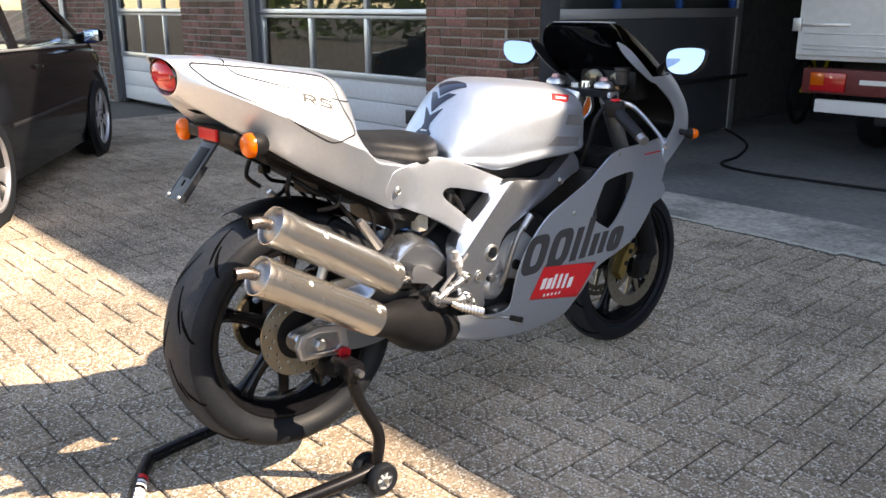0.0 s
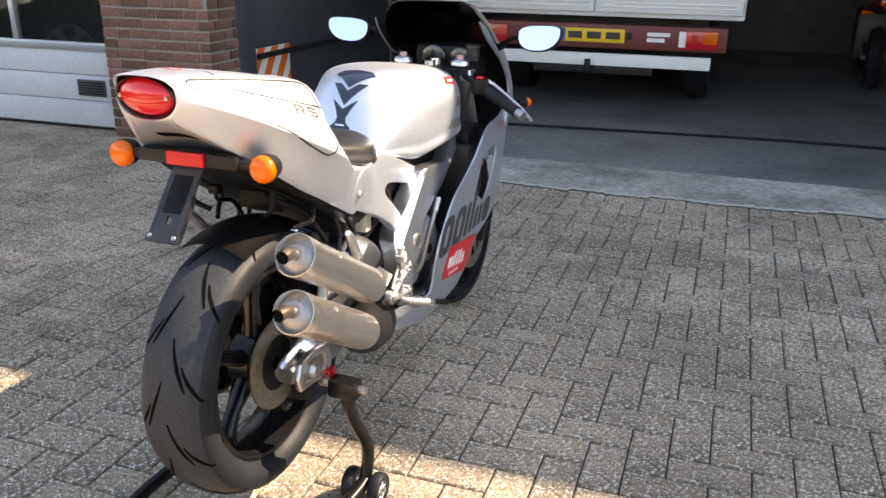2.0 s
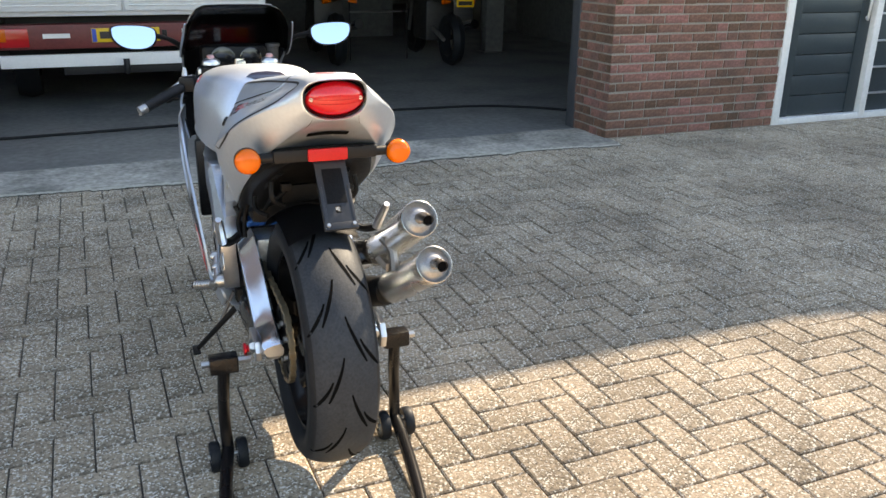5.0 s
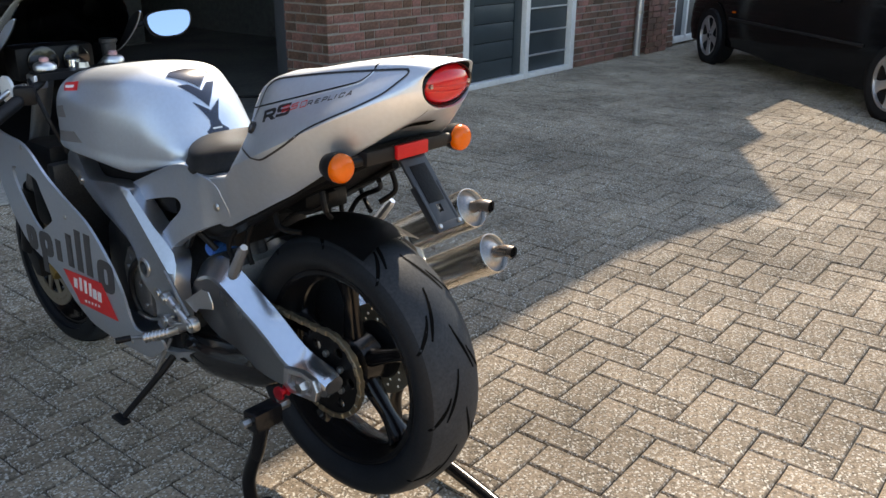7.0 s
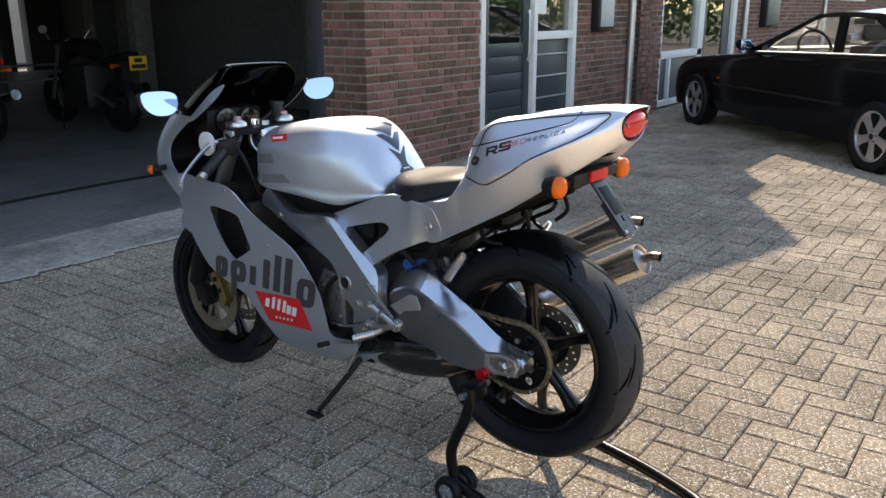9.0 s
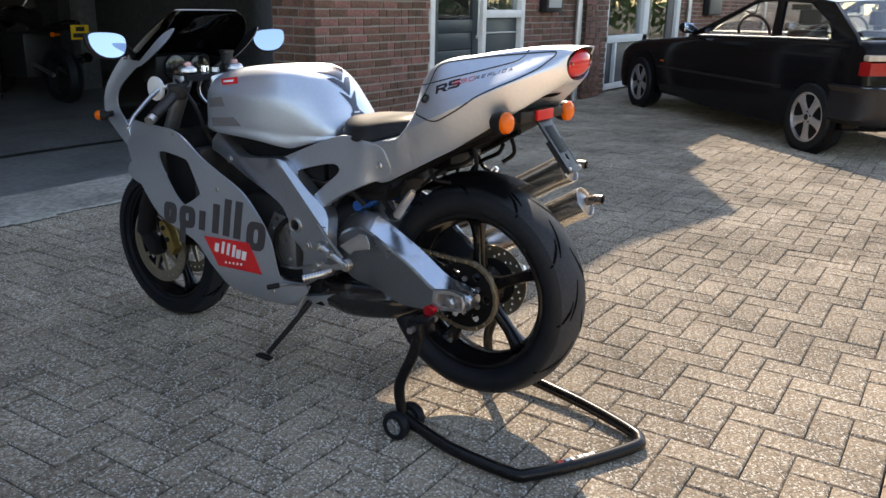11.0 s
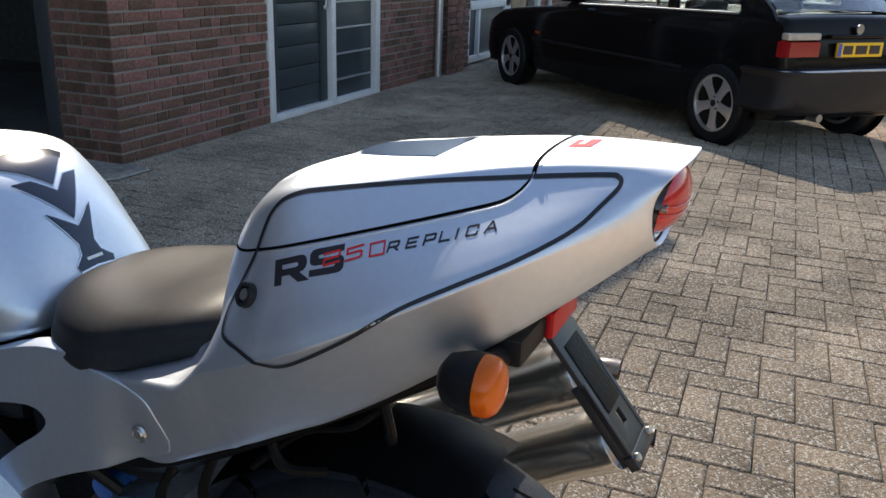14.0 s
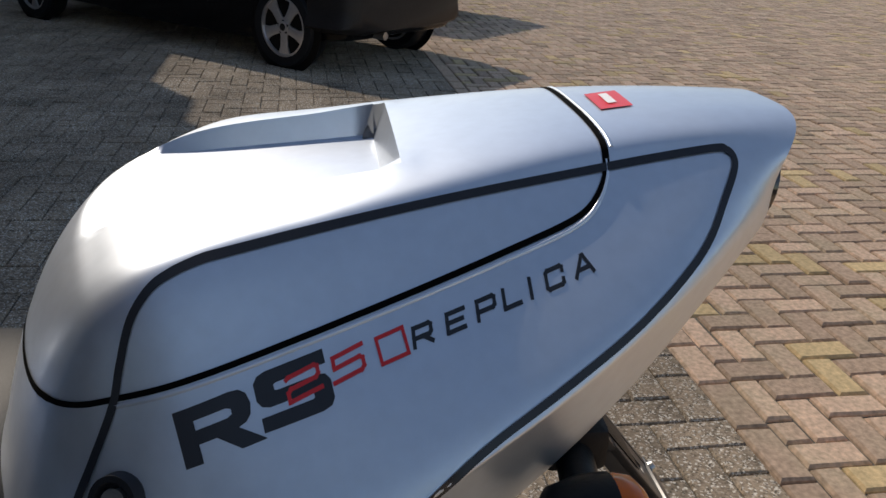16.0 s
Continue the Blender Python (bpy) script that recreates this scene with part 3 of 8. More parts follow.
def ragged_slab(line, y1, z0, z1):
    """A slab whose front edge has crumbled unevenly; the broken rim is paler."""
    bm = bmesh.new()
    rows = []
    for x, y in line:
        z = z1 + random.gauss(0, 0.0015)
        rows.append([bm.verts.new(c) for c in ((x, y - 0.004, z0), (x, y, z - 0.006), (x, y + 0.012 + random.random() * 0.022, z), (x, y1, z1), (x, y1, z0))])
    for a, b in zip(rows, rows[1:]):
        for j in range(5):
            f = bm.faces.new((a[j], a[(j + 1) % 5], b[(j + 1) % 5], b[j]))
            f.material_index = 1 if j == 1 else 0
    bm.faces.new(rows[0])
    bm.faces.new(rows[-1][::-1])
    return bm


def edge_gap(line, z):
    """The dark, dirt-filled gap before the slab, wide and narrow by turns."""
    bm = bmesh.new()
    prev = None
    for x, y in line:
        w = max(0.002, 0.012 + 0.012 * math.sin(x * 3.7) + random.gauss(0, 0.005))
        cur = [bm.verts.new((x, y - w, z - 0.004)), bm.verts.new((x, y - w * 0.6, z)), bm.verts.new((x, y + 0.006, z))]
        if prev:
            for k in (0, 1):
                bm.faces.new((prev[k], cur[k], cur[k + 1], prev[k + 1]))
        prev = cur
    return bm


random.seed(4)
EDGE = ragged_edge(-3.9, 1.66, 4.39, 330)
link("apron_slab", ragged_slab(EDGE, 5.0, -0.03, 0.011), ["concrete", "plaster"], yard, "worn concrete threshold strip with a crumbled edge", 25)
link("edge_gap", edge_gap(EDGE, 0.0045), "sand", yard, "dark dirt along the broken concrete edge", 25)


# ---- buildings ----
def wall_block(x0, x1, y0, y1, z0, z1, bm=None):
    return box(x0, x1, y0, y1, z0, z1, 0, bm)


H1 = 5.19
WALL = 4.612
house = thing("workshop_building", "brown brick workshop with open garage bays and flat roof", "building", kind="structure")
bm = bmesh.new()
for x0, x1, z0, z1 in ((-14, -10.95, 0, H1), (-10.95, -8.75, 2.9, H1), (-8.75, -7.38, 0, H1), (-7.38, -4.62, 2.9, H1), (-4.62, -3.77, 0, H1),
                       (-3.77, 1.66, 3.1, H1), (1.66, 3.28, 0, H1), (3.28, 5.2, 2.45, H1), (5.2, 7.3, 0, H1)):
    wall_block(x0, x1, WALL, WALL + 0.33, z0 - 0.03 if z0 == 0 else z0, z1, bm)
for x0, x1, y0, y1 in ((-3.95, -3.77, 4.94, 5.12), (1.66, 1.84, 4.94, 5.12)):
    wall_block(x0, x1, y0, y1, -0.03, 3.1, bm)
wall = part("wall_north", bm, "mortar", house, smooth=0)
bm = bmesh.new()
own = sheet([(5.2, H1), (7.3, 5.9), (7.3, H1)], [], lambda x, z: 0, 0.3, 0, 1)
merge(bm, own, Matrix.Translation((0, WALL + 0.31, 0)))
part("gable", bm, "brick", house, smooth=0)
part("roof", box(-14, 7.3, WALL, 13.2, H1, H1 + 0.12), "roof", house)
bm = wall_block(-14.3, -14, WALL, 13.2, -0.03, H1)
wall_block(-14, 2.75, 13.0, 13.3, -0.03, H1, bm)
wall_block(4.6, 7.3, 13.0, 13.3, -0.03, H1, bm)
wall_block(2.75, 4.6, 13.0, 13.3, 2.6, H1, bm)
wall_block(7.0, 7.3, WALL + 0.33, 13.0, -0.03, H1, bm)
part("outer_wall", bm, "mortar", house, smooth=0)
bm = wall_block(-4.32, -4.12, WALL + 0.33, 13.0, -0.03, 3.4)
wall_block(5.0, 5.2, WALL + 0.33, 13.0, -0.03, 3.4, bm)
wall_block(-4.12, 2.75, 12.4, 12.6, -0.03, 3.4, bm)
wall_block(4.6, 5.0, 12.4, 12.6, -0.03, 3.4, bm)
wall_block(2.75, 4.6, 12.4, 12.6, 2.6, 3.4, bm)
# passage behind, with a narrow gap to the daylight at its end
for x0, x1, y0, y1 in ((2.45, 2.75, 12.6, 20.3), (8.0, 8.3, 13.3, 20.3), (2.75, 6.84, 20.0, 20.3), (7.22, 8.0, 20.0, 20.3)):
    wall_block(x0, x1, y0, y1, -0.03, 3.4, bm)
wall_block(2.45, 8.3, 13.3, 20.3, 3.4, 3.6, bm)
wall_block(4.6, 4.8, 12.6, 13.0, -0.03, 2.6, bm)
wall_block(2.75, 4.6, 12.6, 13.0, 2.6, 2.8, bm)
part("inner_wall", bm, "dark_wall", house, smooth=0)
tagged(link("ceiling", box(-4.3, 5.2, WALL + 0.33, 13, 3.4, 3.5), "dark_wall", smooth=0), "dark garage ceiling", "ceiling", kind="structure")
tagged(link("floor_garage", box(-4.1, 5.0, 5.0, 12.4, -0.03, 0.002, 0, box(2.75, 8.0, 12.4, 20.0, -0.03, 0.002)), "garage_floor", smooth=0), "dark oil-stained concrete garage floor", "floor", kind="structure")

annex = thing("annex_building", "lower brick annex with white shop window", "building", kind="structure")
bm = bmesh.new()
for x0, x1, z0, z1 in ((7.32, 7.72, 0, 4.05), (7.72, 11.0, 2.4, 4.05), (11.0, 26, 0, 4.05)):
    wall_block(x0, x1, WALL, WALL + 0.3, z0 - 0.03 if z0 == 0 else z0, z1, bm)
wall_block(7.32, 7.8, WALL, WALL + 0.3, 4.05, 4.75, bm)
wall_block(7.32, 26, 13.0, 13.3, -0.03, 4.05, bm)
part("wall_north", bm, "mortar", annex, smooth=0)
part("roof", box(7.32, 26, WALL, 13.2, 4.05, 4.15), "roof", annex)
part("inner_wall", box(7.32, 20, 7.6, 7.75, 0, 4.0, 0, box(11.3, 11.4, 4.92, 7.6, 0, 4.0)), "dark_wall", annex, smooth=0)

COURSE, BRICK_L = 0.07, 0.22


def brick_run(x0, x1, z0, z1, y, along='x', out=-1):
    """Brick boxes of a wall face: (centre, half sizes)."""
    res = []
    rows = int((z1 - z0) / COURSE)
    for r in range(rows):
        z = z0 + (r + 0.5) * COURSE
        x = x0 - random.choice((0, 0.25, 0.5, 0.75)) * BRICK_L
        while x < x1 - 0.01:
            ln = BRICK_L * (0.5 if random.random() < 0.34 else 1)
            a, b = max(x, x0), min(x + ln, x1)
            if b - a > 0.03:
                gap = random.uniform(0.0045, 0.0065)
                lo, hi = (a - 0.004 if a == x0 else a + gap), (b + 0.004 if b == x1 else b - gap)
                c, h = (lo + hi) / 2, (hi - lo) / 2
                d = random.uniform(0.0, 0.004)
                dz = random.gauss(0, 0.0012)
                if along == 'x':
                    res.append((Vector((c, y + out * (0.002 + d), z + dz)), (h, 0.005, COURSE / 2 - 0.0068)))
                else:
                    res.append((Vector((y + out * (0.002 + d), c, z + dz)), (0.005, h, COURSE / 2 - 0.0068)))
            x += ln
    return res


def brick_mesh(items):
    verts, faces = [], []
    for c, (hx, hy, hz) in items:
        s = len(verts)
        k = 0.003
        thin = 0 if hx < hy else 1
        # a box with a chamfered outer rim on both thin sides
        for t in (-1, 1):
            for inset, depth in ((0.0, 0.55), (k, 1.0)):
                for u, v in ((-1, -1), (1, -1), (1, 1), (-1, 1)):
                    if thin == 1:
                        verts.append((c.x + u * (hx - inset), c.y + t * hy * depth, c.z + v * (hz - inset)))
                    else:
                        verts.append((c.x + t * hx * depth, c.y + u * (hy - inset), c.z + v * (hz - inset)))
        for base in (0, 8):
            for i in range(4):
                faces.append((s + base + i, s + base + (i + 1) % 4, s + base + 4 + (i + 1) % 4, s + base + 4 + i))
            faces.append(tuple(s + base + 4 + i for i in range(4)))
        for i in range(4):
            faces.append((s + i, s + (i + 1) % 4, s + 8 + (i + 1) % 4, s + 8 + i))
    return verts, faces


# ---- overhead doors and entrance ----
def sectional_door(name, x0, x1, label):
    d = thing(name, label, "garage door", pose((x0 + x1) / 2, WALL + 0.12, 0), kind="structure")
    w = (x1 - x0) / 2
    part("door_frame", box(-w - 0.0, -w + 0.13, -0.06, 0.1, 0, 2.9, 0.004, box(w - 0.05, w, -0.06, 0.1, 0, 2.9, 0.004)), "frame_grey", d)
    for k in range(3):
        part("panel", box(-w + 0.13, w - 0.05, 0, 0.05, 0.03 + k * 0.19, 0.215 + k * 0.19, 0.006), "door_white", d)
    vt = part("air_vent", box(w - 0.40, w - 0.15, -0.012, 0.0, 0.255, 0.375, 0.006), "frame_grey", d, "dark air vent in the lower panel")
    for k in range(5):
        part("vent_slat", box(w - 0.385, w - 0.165, -0.018, -0.011, 0.27 + k * 0.02, 0.28 + k * 0.02, 0.002), "trim_black", vt)
    rows = ((0.62, 1.1), (1.16, 1.7), (1.76, 2.3))
    for z0, z1 in rows:
        bmw = bmesh.new()
        for a, b in ((z0 - 0.04, z0 + 0.02), (z1 - 0.0, z1 + 0.045)):
            box(-w + 0.13, w - 0.05, -0.012, 0.05, a, b, 0.005, bmw)
        cols = 3
        for k in range(cols + 1):
            x = -w + 0.15 + k * (2 * w - 0.2 - 0.02) / cols
            box(x - 0.022, x + 0.022, -0.008, 0.045, z0 + 0.02, z1, 0.005, bmw)
        wf = part("window_frame", bmw, "alu_bar", d)
        for k in range(cols):
            x = -w + 0.15 + k * (2 * w - 0.22) / cols
            pn = part("pane", box(x + 0.022, x + (2 * w - 0.22) / cols - 0.022, 0.015, 0.021, z0 + 0.02, z1), "pane", wf, smooth=0)
            pn.visible_shadow = False
    part("panel", box(-w + 0.13, w - 0.05, 0, 0.05, 2.36, 2.9, 0.006), "door_white", d)
    return d


sectional_door("door_1", -10.95, -8.75, "grey sectional overhead door with aluminium-framed windows, closed")
sectional_door("door_2", -7.38, -4.62, "grey sectional overhead door with three window bays, closed")
link_rooms = box(-10.95, -4.5, 7.2, 7.4, -0.03, 3.2)
# The unlit bays' gloom is put into this wall's dark colour.
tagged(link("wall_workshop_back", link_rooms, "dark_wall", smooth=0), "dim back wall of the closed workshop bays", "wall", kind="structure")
tagged(link("floor_workshop", box(-14, -4.32, 4.9, 13, -0.03, 0.0), "garage_floor", smooth=0), "concrete workshop floor", "floor", kind="structure")

entry = thing("door_3", "dark green panelled entrance door with white frame and glazed side light", "door", pose(3.28, WALL + 0.03, 0), kind="structure")
bm = bmesh.new()
for x0, x1, z0, z1 in ((0.0, 0.075, 0, 2.45), (1.84, 1.92, 0, 2.45), (0.98, 1.05, 0, 2.45), (0.075, 0.98, 0, 0.05), (1.05, 1.84, 0, 0.05), (0.075, 0.98, 2.38, 2.45), (1.05, 1.84, 2.38, 2.45), (1.05, 1.84, 1.04, 1.12)):
    box(x0, x1, -0.05, 0.07, z0, z1, 0.006, bm)
part("door_frame", bm, "white_paint", entry)
leaf = part("door_leaf", box(0.08, 0.2, 0.0, 0.045, 0.055, 2.375, 0.004, box(0.85, 0.975, 0.0, 0.045, 0.055, 2.375, 0.004, box(0.2, 0.85, 0.0, 0.045, 0.9, 1.02, 0.004, box(0.2, 0.85, 0, 0.045, 2.2, 2.375, 0.004)))), "door_green", entry)
for k in range(5):
    part("panel", box(0.2, 0.85, 0.008, 0.036, 0.06 + k * 0.168, 0.222 + k * 0.168, 0.006), "door_green", leaf)
pn = part("pane", box(0.2, 0.85, 0.018, 0.026, 1.02, 2.2), "pane", leaf, smooth=0)
pn.visible_shadow = False
part("door_handle", tube([(0.915, -0.01, 0.86), (0.915, -0.03, 0.87), (0.915, -0.03, 1.3), (0.915, -0.01, 1.31)], 0.012, 8), "alu_bar", leaf, "long aluminium pull handle")
sl = part("side_panel", box(1.05, 1.84, 0.012, 0.04, 0.05, 1.04, 0.004), "door_green", entry)
for k in range(4):
    part("louvre", box(1.06, 1.83, -0.012, 0.014, 0.2 + k * 0.225, 0.215 + k * 0.225, 0.002), "alu_bar", sl)
pn = part("pane", box(1.05, 1.84, 0.018, 0.026, 1.12, 2.38), "pane", entry, smooth=0)
pn.visible_shadow = False
part("notice_sheet", box(1.06, 1.3, -0.004, -0.001, 1.3, 1.62), "white_paint", entry, "white paper notice taped to the glass", smooth=0)
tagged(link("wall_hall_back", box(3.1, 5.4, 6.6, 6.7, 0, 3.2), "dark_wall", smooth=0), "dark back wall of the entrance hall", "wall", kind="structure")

box_post = thing("letter_box", "brown-grey metal letter box on the brick wall", "letter box", pose(5.78, WALL - 0.06, 1.1))
part("case", box(-0.22, 0.22, -0.05, 0.05, 0, 0.42, 0.012), "trim_black", box_post)
part("flap", box(-0.17, 0.17, -0.058, -0.048, 0.05, 0.37, 0.006), "panel_grey", box_post)
pipe = thing("drain_pipe", "pale grey plastic rain pipe on the brick wall", "rain pipe", pose(6.6, WALL - 0.06, 0))
part("pipe", tube([(0, 0, 0), (0, 0, 5.2)], 0.042, 14), "alu_bar", pipe)
for z in (0.5, 2.0, 3.6):
    part("bracket", revolve([(0.044, -0.015), (0.05, -0.015), (0.05, 0.015), (0.044, 0.015)], 16, 'Z', None, Matrix.Translation((0, 0, z)), True), "zinc", pipe)
pipe2 = copy_thing(pipe, pose(-12.3, WALL - 0.06, 0))

shop = thing("window_1", "white-framed shop window with grey lower panel and glazed door", "window", pose(7.72, WALL + 0.06, 0), kind="structure")
bm = bmesh.new()
for x0, x1, z0, z1 in ((0, 0.08, 0.05, 2.4), (0.4, 0.46, 0.05, 0.7), (1.5, 1.72, 0.05, 2.4), (3.1, 3.28, 0.05, 2.4), (0, 1.7, 0.68, 0.78), (0, 3.28, 2.3, 2.4), (0, 3.28, 0.03, 0.11)):
    box(x0, x1, -0.05, 0.06, z0, z1, 0.006, bm)
part("window_frame", bm, "white_paint", shop)
part("lower_panel", box(0.08, 1.5, 0.0, 0.04, 0.1, 0.68, 0.004), "frame_grey", shop)
part("door_leaf", box(1.75, 1.95, 0, 0.05, 0.1, 2.3, 0.004, box(2.75, 3.08, 0, 0.05, 0.1, 2.3, 0.004)), "frame_grey", shop)
for x0, x1, z0 in ((0.08, 1.5, 0.78), (1.95, 2.75, 0.11)):
    pn = part("pane", box(x0, x1, 0.015, 0.023, z0, 2.3), "pane", shop, smooth=0)
    pn.visible_shadow = False

small = thing("window_2", "small white-framed window high in the brick annex wall", "window", pose(18.7, WALL - 0.012, 1.55), kind="structure")
part("window_frame", box(0, 3.1, -0.02, 0.01, 0, 0.08, 0.006, box(0, 3.1, -0.02, 0.01, 0.92, 1.0, 0.006, box(0, 0.08, -0.02, 0.01, 0.08, 0.92, 0.006, box(3.02, 3.1, -0.02, 0.01, 0.08, 0.92, 0.006)))), "white_paint", small)
part("pane", box(0.08, 3.02, -0.004, 0.002, 0.08, 0.92), "car_black", small, "dark pane", smooth=0)
meter = thing("meter_box", "dark grey metal cupboard on the annex wall", "meter box", pose(12.65, WALL - 0.07, 1.05))
part("case", box(-0.42, 0.42, -0.06, 0.06, 0, 0.5, 0.015), "trim_black", meter)
part("lid", box(-0.39, 0.39, -0.07, -0.058, 0.03, 0.47, 0.006), "frame_grey", meter)
copy_thing(pipe, pose(17.0, WALL - 0.06, 0))
copy_thing(pipe, pose(11.25, WALL - 0.06, 0))

tagged(link("wall_rear_court", wall_block(4.0, 12.0, 24.0, 24.3, -0.03, 4.5), "plaster", smooth=0), "cream rendered wall across the rear court", "wall", kind="structure")

# folded leaf of the open garage door
fold = thing("garage_door_leaf", "dark folding garage door leaf standing open with aluminium window rail", "garage door", pose(-3.9, 5.1, 0), kind="structure")
part("leaf", box(-0.04, 0.04, 0.02, 2.85, 0.03, 1.1, 0.006), "frame_grey", fold)
part("window_rail", box(-0.045, 0.055, 0.02, 2.85, 1.1, 1.18, 0.006, box(-0.045, 0.055, 0.02, 2.85, 2.5, 2.6, 0.006)), "alu_bar", fold)
for k in range(3):
    pn = part("pane", box(-0.005, 0.005, 0.06 + k * 0.93, 0.93 + k * 0.93, 1.18, 2.5), "pane", fold, smooth=0)
    part("mullion", box(-0.03, 0.04, 0.93 + k * 0.93, 0.97 + k * 0.93, 1.18, 2.5, 0.004), "blue_ano", fold, "blue window mullion")
part("end_post", box(-0.05, 0.05, 2.85, 2.95, 0.0, 2.9, 0.006), "alu_bar", fold)
part("bar", tube([(0.145, 0.1, 0.545), (0.145, 2.95, 0.545)], 0.022, 10), "trim_black", fold)
jamb = tagged(link("door_jamb", box(-3.86, -3.755, 4.95, 5.16, 0, 3.1, 0.006), "frame_grey"), "anthracite steel door jamb beside the brick pillar", "door jamb", kind="structure")
tagged(link("door_jamb", box(1.645, 1.72, 5.06, 5.17, 0, 3.1, 0.006), "frame_grey"), "anthracite steel door jamb beside the brick pillar", "door jamb", kind="structure")
sign = thing("warning_board", "orange and white striped reflective warning board hung on the bar", "warning board", pose(-3.79, 5.465, 0.355))
part("board", box(-0.008, 0.0, -0.25, 0.25, -0.24, 0.24, 0.003), "decal_white", sign)
for k in range(5):
    pts = []
    own = bmesh.new()
    x = 0.003
    u = -0.55 + 0.2 * k
    poly = [(-0.24, u), (0.24, u + 0.33), (0.24, u + 0.43), (-0.24, u + 0.1)]
    def cut(poly, lim, keep):
        out = []
        for i in range(len(poly)):
            a, b = poly[i], poly[(i + 1) % len(poly)]
            ina, inb = keep(a[1], lim), keep(b[1], lim)
            if ina:
                out.append(a)
            if ina != inb:
                t = (lim - a[1]) / (b[1] - a[1])
                out.append((a[0] + (b[0] - a[0]) * t, lim))
        return out
    poly = [(a, b) for b, a in cut(cut(poly, -0.25, lambda v, m: v >= m), 0.25, lambda v, m: v <= m)]
    if len(poly) > 2:
        lo = [own.verts.new((0.001, a, b)) for a, b in poly]
        hi = [own.verts.new((0.0035, a, b)) for a, b in poly]
        own.faces.new(hi)
        own.faces.new(lo[::-1])
        for i in range(len(poly)):
            own.faces.new((lo[i], lo[(i + 1) % len(poly)], hi[(i + 1) % len(poly)], hi[i]))
        part("stripe", own, "orange", sign, smooth=0)
    else:
        own.free()


# ---- van in the garage ----
def wheel_parts(parent, x, y, z, r, w, spokes=5, rim_mat="alloy_wheel", side=1, rim_r=0.68):
    """A road wheel in the plane of x and z; side gives the outer face."""
    m = Matrix.Translation((x, y, z))
    h = w / 2
    t = part("wheel", revolve([(r * rim_r, -h), (r * 0.93, -h), (r, -h * 0.6), (r, h * 0.6), (r * 0.93, h), (r * rim_r, h)], 40, 'Y', None, m, True), "rubber", parent)
    k = r * rim_r
    bmr = revolve([(k, h * side * 0.95), (k * 0.93, h * side * 0.98), (k * 0.9, h * side * 0.7), (k * 0.9, -h * side), (k, -h * side)], 40, 'Y', None, m)
    for s in range(spokes):
        a = 2 * math.pi * s / spokes + math.pi / 2
        own = prism([(0.0, -0.2 * k), (0.34 * k, -0.15 * k), (0.66 * k, -0.17 * k), (0.93 * k, -0.27 * k), (0.93 * k, 0.27 * k), (0.66 * k, 0.17 * k), (0.34 * k, 0.15 * k), (0.0, 0.2 * k)], side * h * 0.55, side * h * 0.85, 0.006)
        merge(bmr, own, m @ Matrix.Rotation(a, 4, 'Y'))
    revolve([(0.0, side * h * 0.95), (0.2 * k, side * h * 0.93), (0.22 * k, side * h * 0.5)], 20, 'Y', bmr, m)
    wr = part("rim", bmr, rim_mat, t)
    part("wheel_hub", revolve([(0, side * h * 0.2), (0.89 * k, side * h * 0.2), (0.89 * k, side * h * 0.05), (0, side * h * 0.05)], 24, 'Y', None, m), "inner_black", t)
    for s in range(spokes):
        a = 2 * math.pi * (s + 0.5) / spokes + math.pi / 2
        part("bolt", revolve([(0, side * h * 0.93), (0.045 * k, side * h * 0.92), (0.045 * k, side * h * 0.8)], 8, 'Y', None, m @ Matrix.Rotation(a, 4, 'Y') @ Matrix.Translation((0.2 * k, 0, 0))), "trim_black", wr)
    part("centre_cap", revolve([(0.0, side * h * 0.99), (0.12 * k, side * h * 0.97), (0.13 * k, side * h * 0.9)], 16, 'Y', None, m), "trim_black", wr)
    return t


van = thing("box_van", "white box van with maroon rear bumper parked in the garage", "van", pose(-1.575, 6.85, 0))
part("body", box(-1.17, 1.17, 0.02, 4.4, 0.79, 3.0, 0.02), "van_white", van)
part("chassis", box(-0.9, 0.9, 0.3, 4.6, 0.4, 0.78, 0.02), "trim_black", van)
for sx in (-1, 1):
    dr = part("rear_door", box(0.01 * sx, 1.15 * sx, -0.02, 0.02, 0.83, 2.9, 0.012), "van_white", van)
    bmr = bmesh.new()
    for z in (0.87, 0.9, 0.99):
        box(0.05 * sx, 1.1 * sx, -0.026, -0.018, z, z + 0.01, 0.002, bmr)
    part("trim", bmr, "alu_bar", dr)
    for z in (1.06, 1.6):
        hg = part("hinge", box(0.75 * sx, 1.15 * sx, -0.035, -0.018, z - 0.012, z + 0.012, 0.004, box(1.12 * sx, 1.19 * sx, -0.04, 0.03, z - 0.05, z + 0.05, 0.006)), "alu_bar", dr)
    part("lock", box(0.03 * sx, 0.10 * sx, -0.035, -0.018, 0.955, 1.01, 0.006, box(0.05 * sx, 0.08 * sx, -0.045, -0.03, 0.945, 1.02, 0.005)), "steel", dr, "worn steel door latch")
    part("wheel", revolve([(0.18, -0.1), (0.33, -0.1), (0.35, 0), (0.33, 0.1), (0.18, 0.1)], 28, 'X', None, Matrix.Translation((0.82 * sx, 1.1, 0.35)), True), "rubber", van)
bump = part("bumper", box(-1.06, 1.06, -0.05, 0.1, 0.545, 0.735, 0.012), "van_red", van)
part("under_bar", box(-0.95, 0.95, -0.03, 0.03, 0.4, 0.5, 0.006), "decal_white", van)
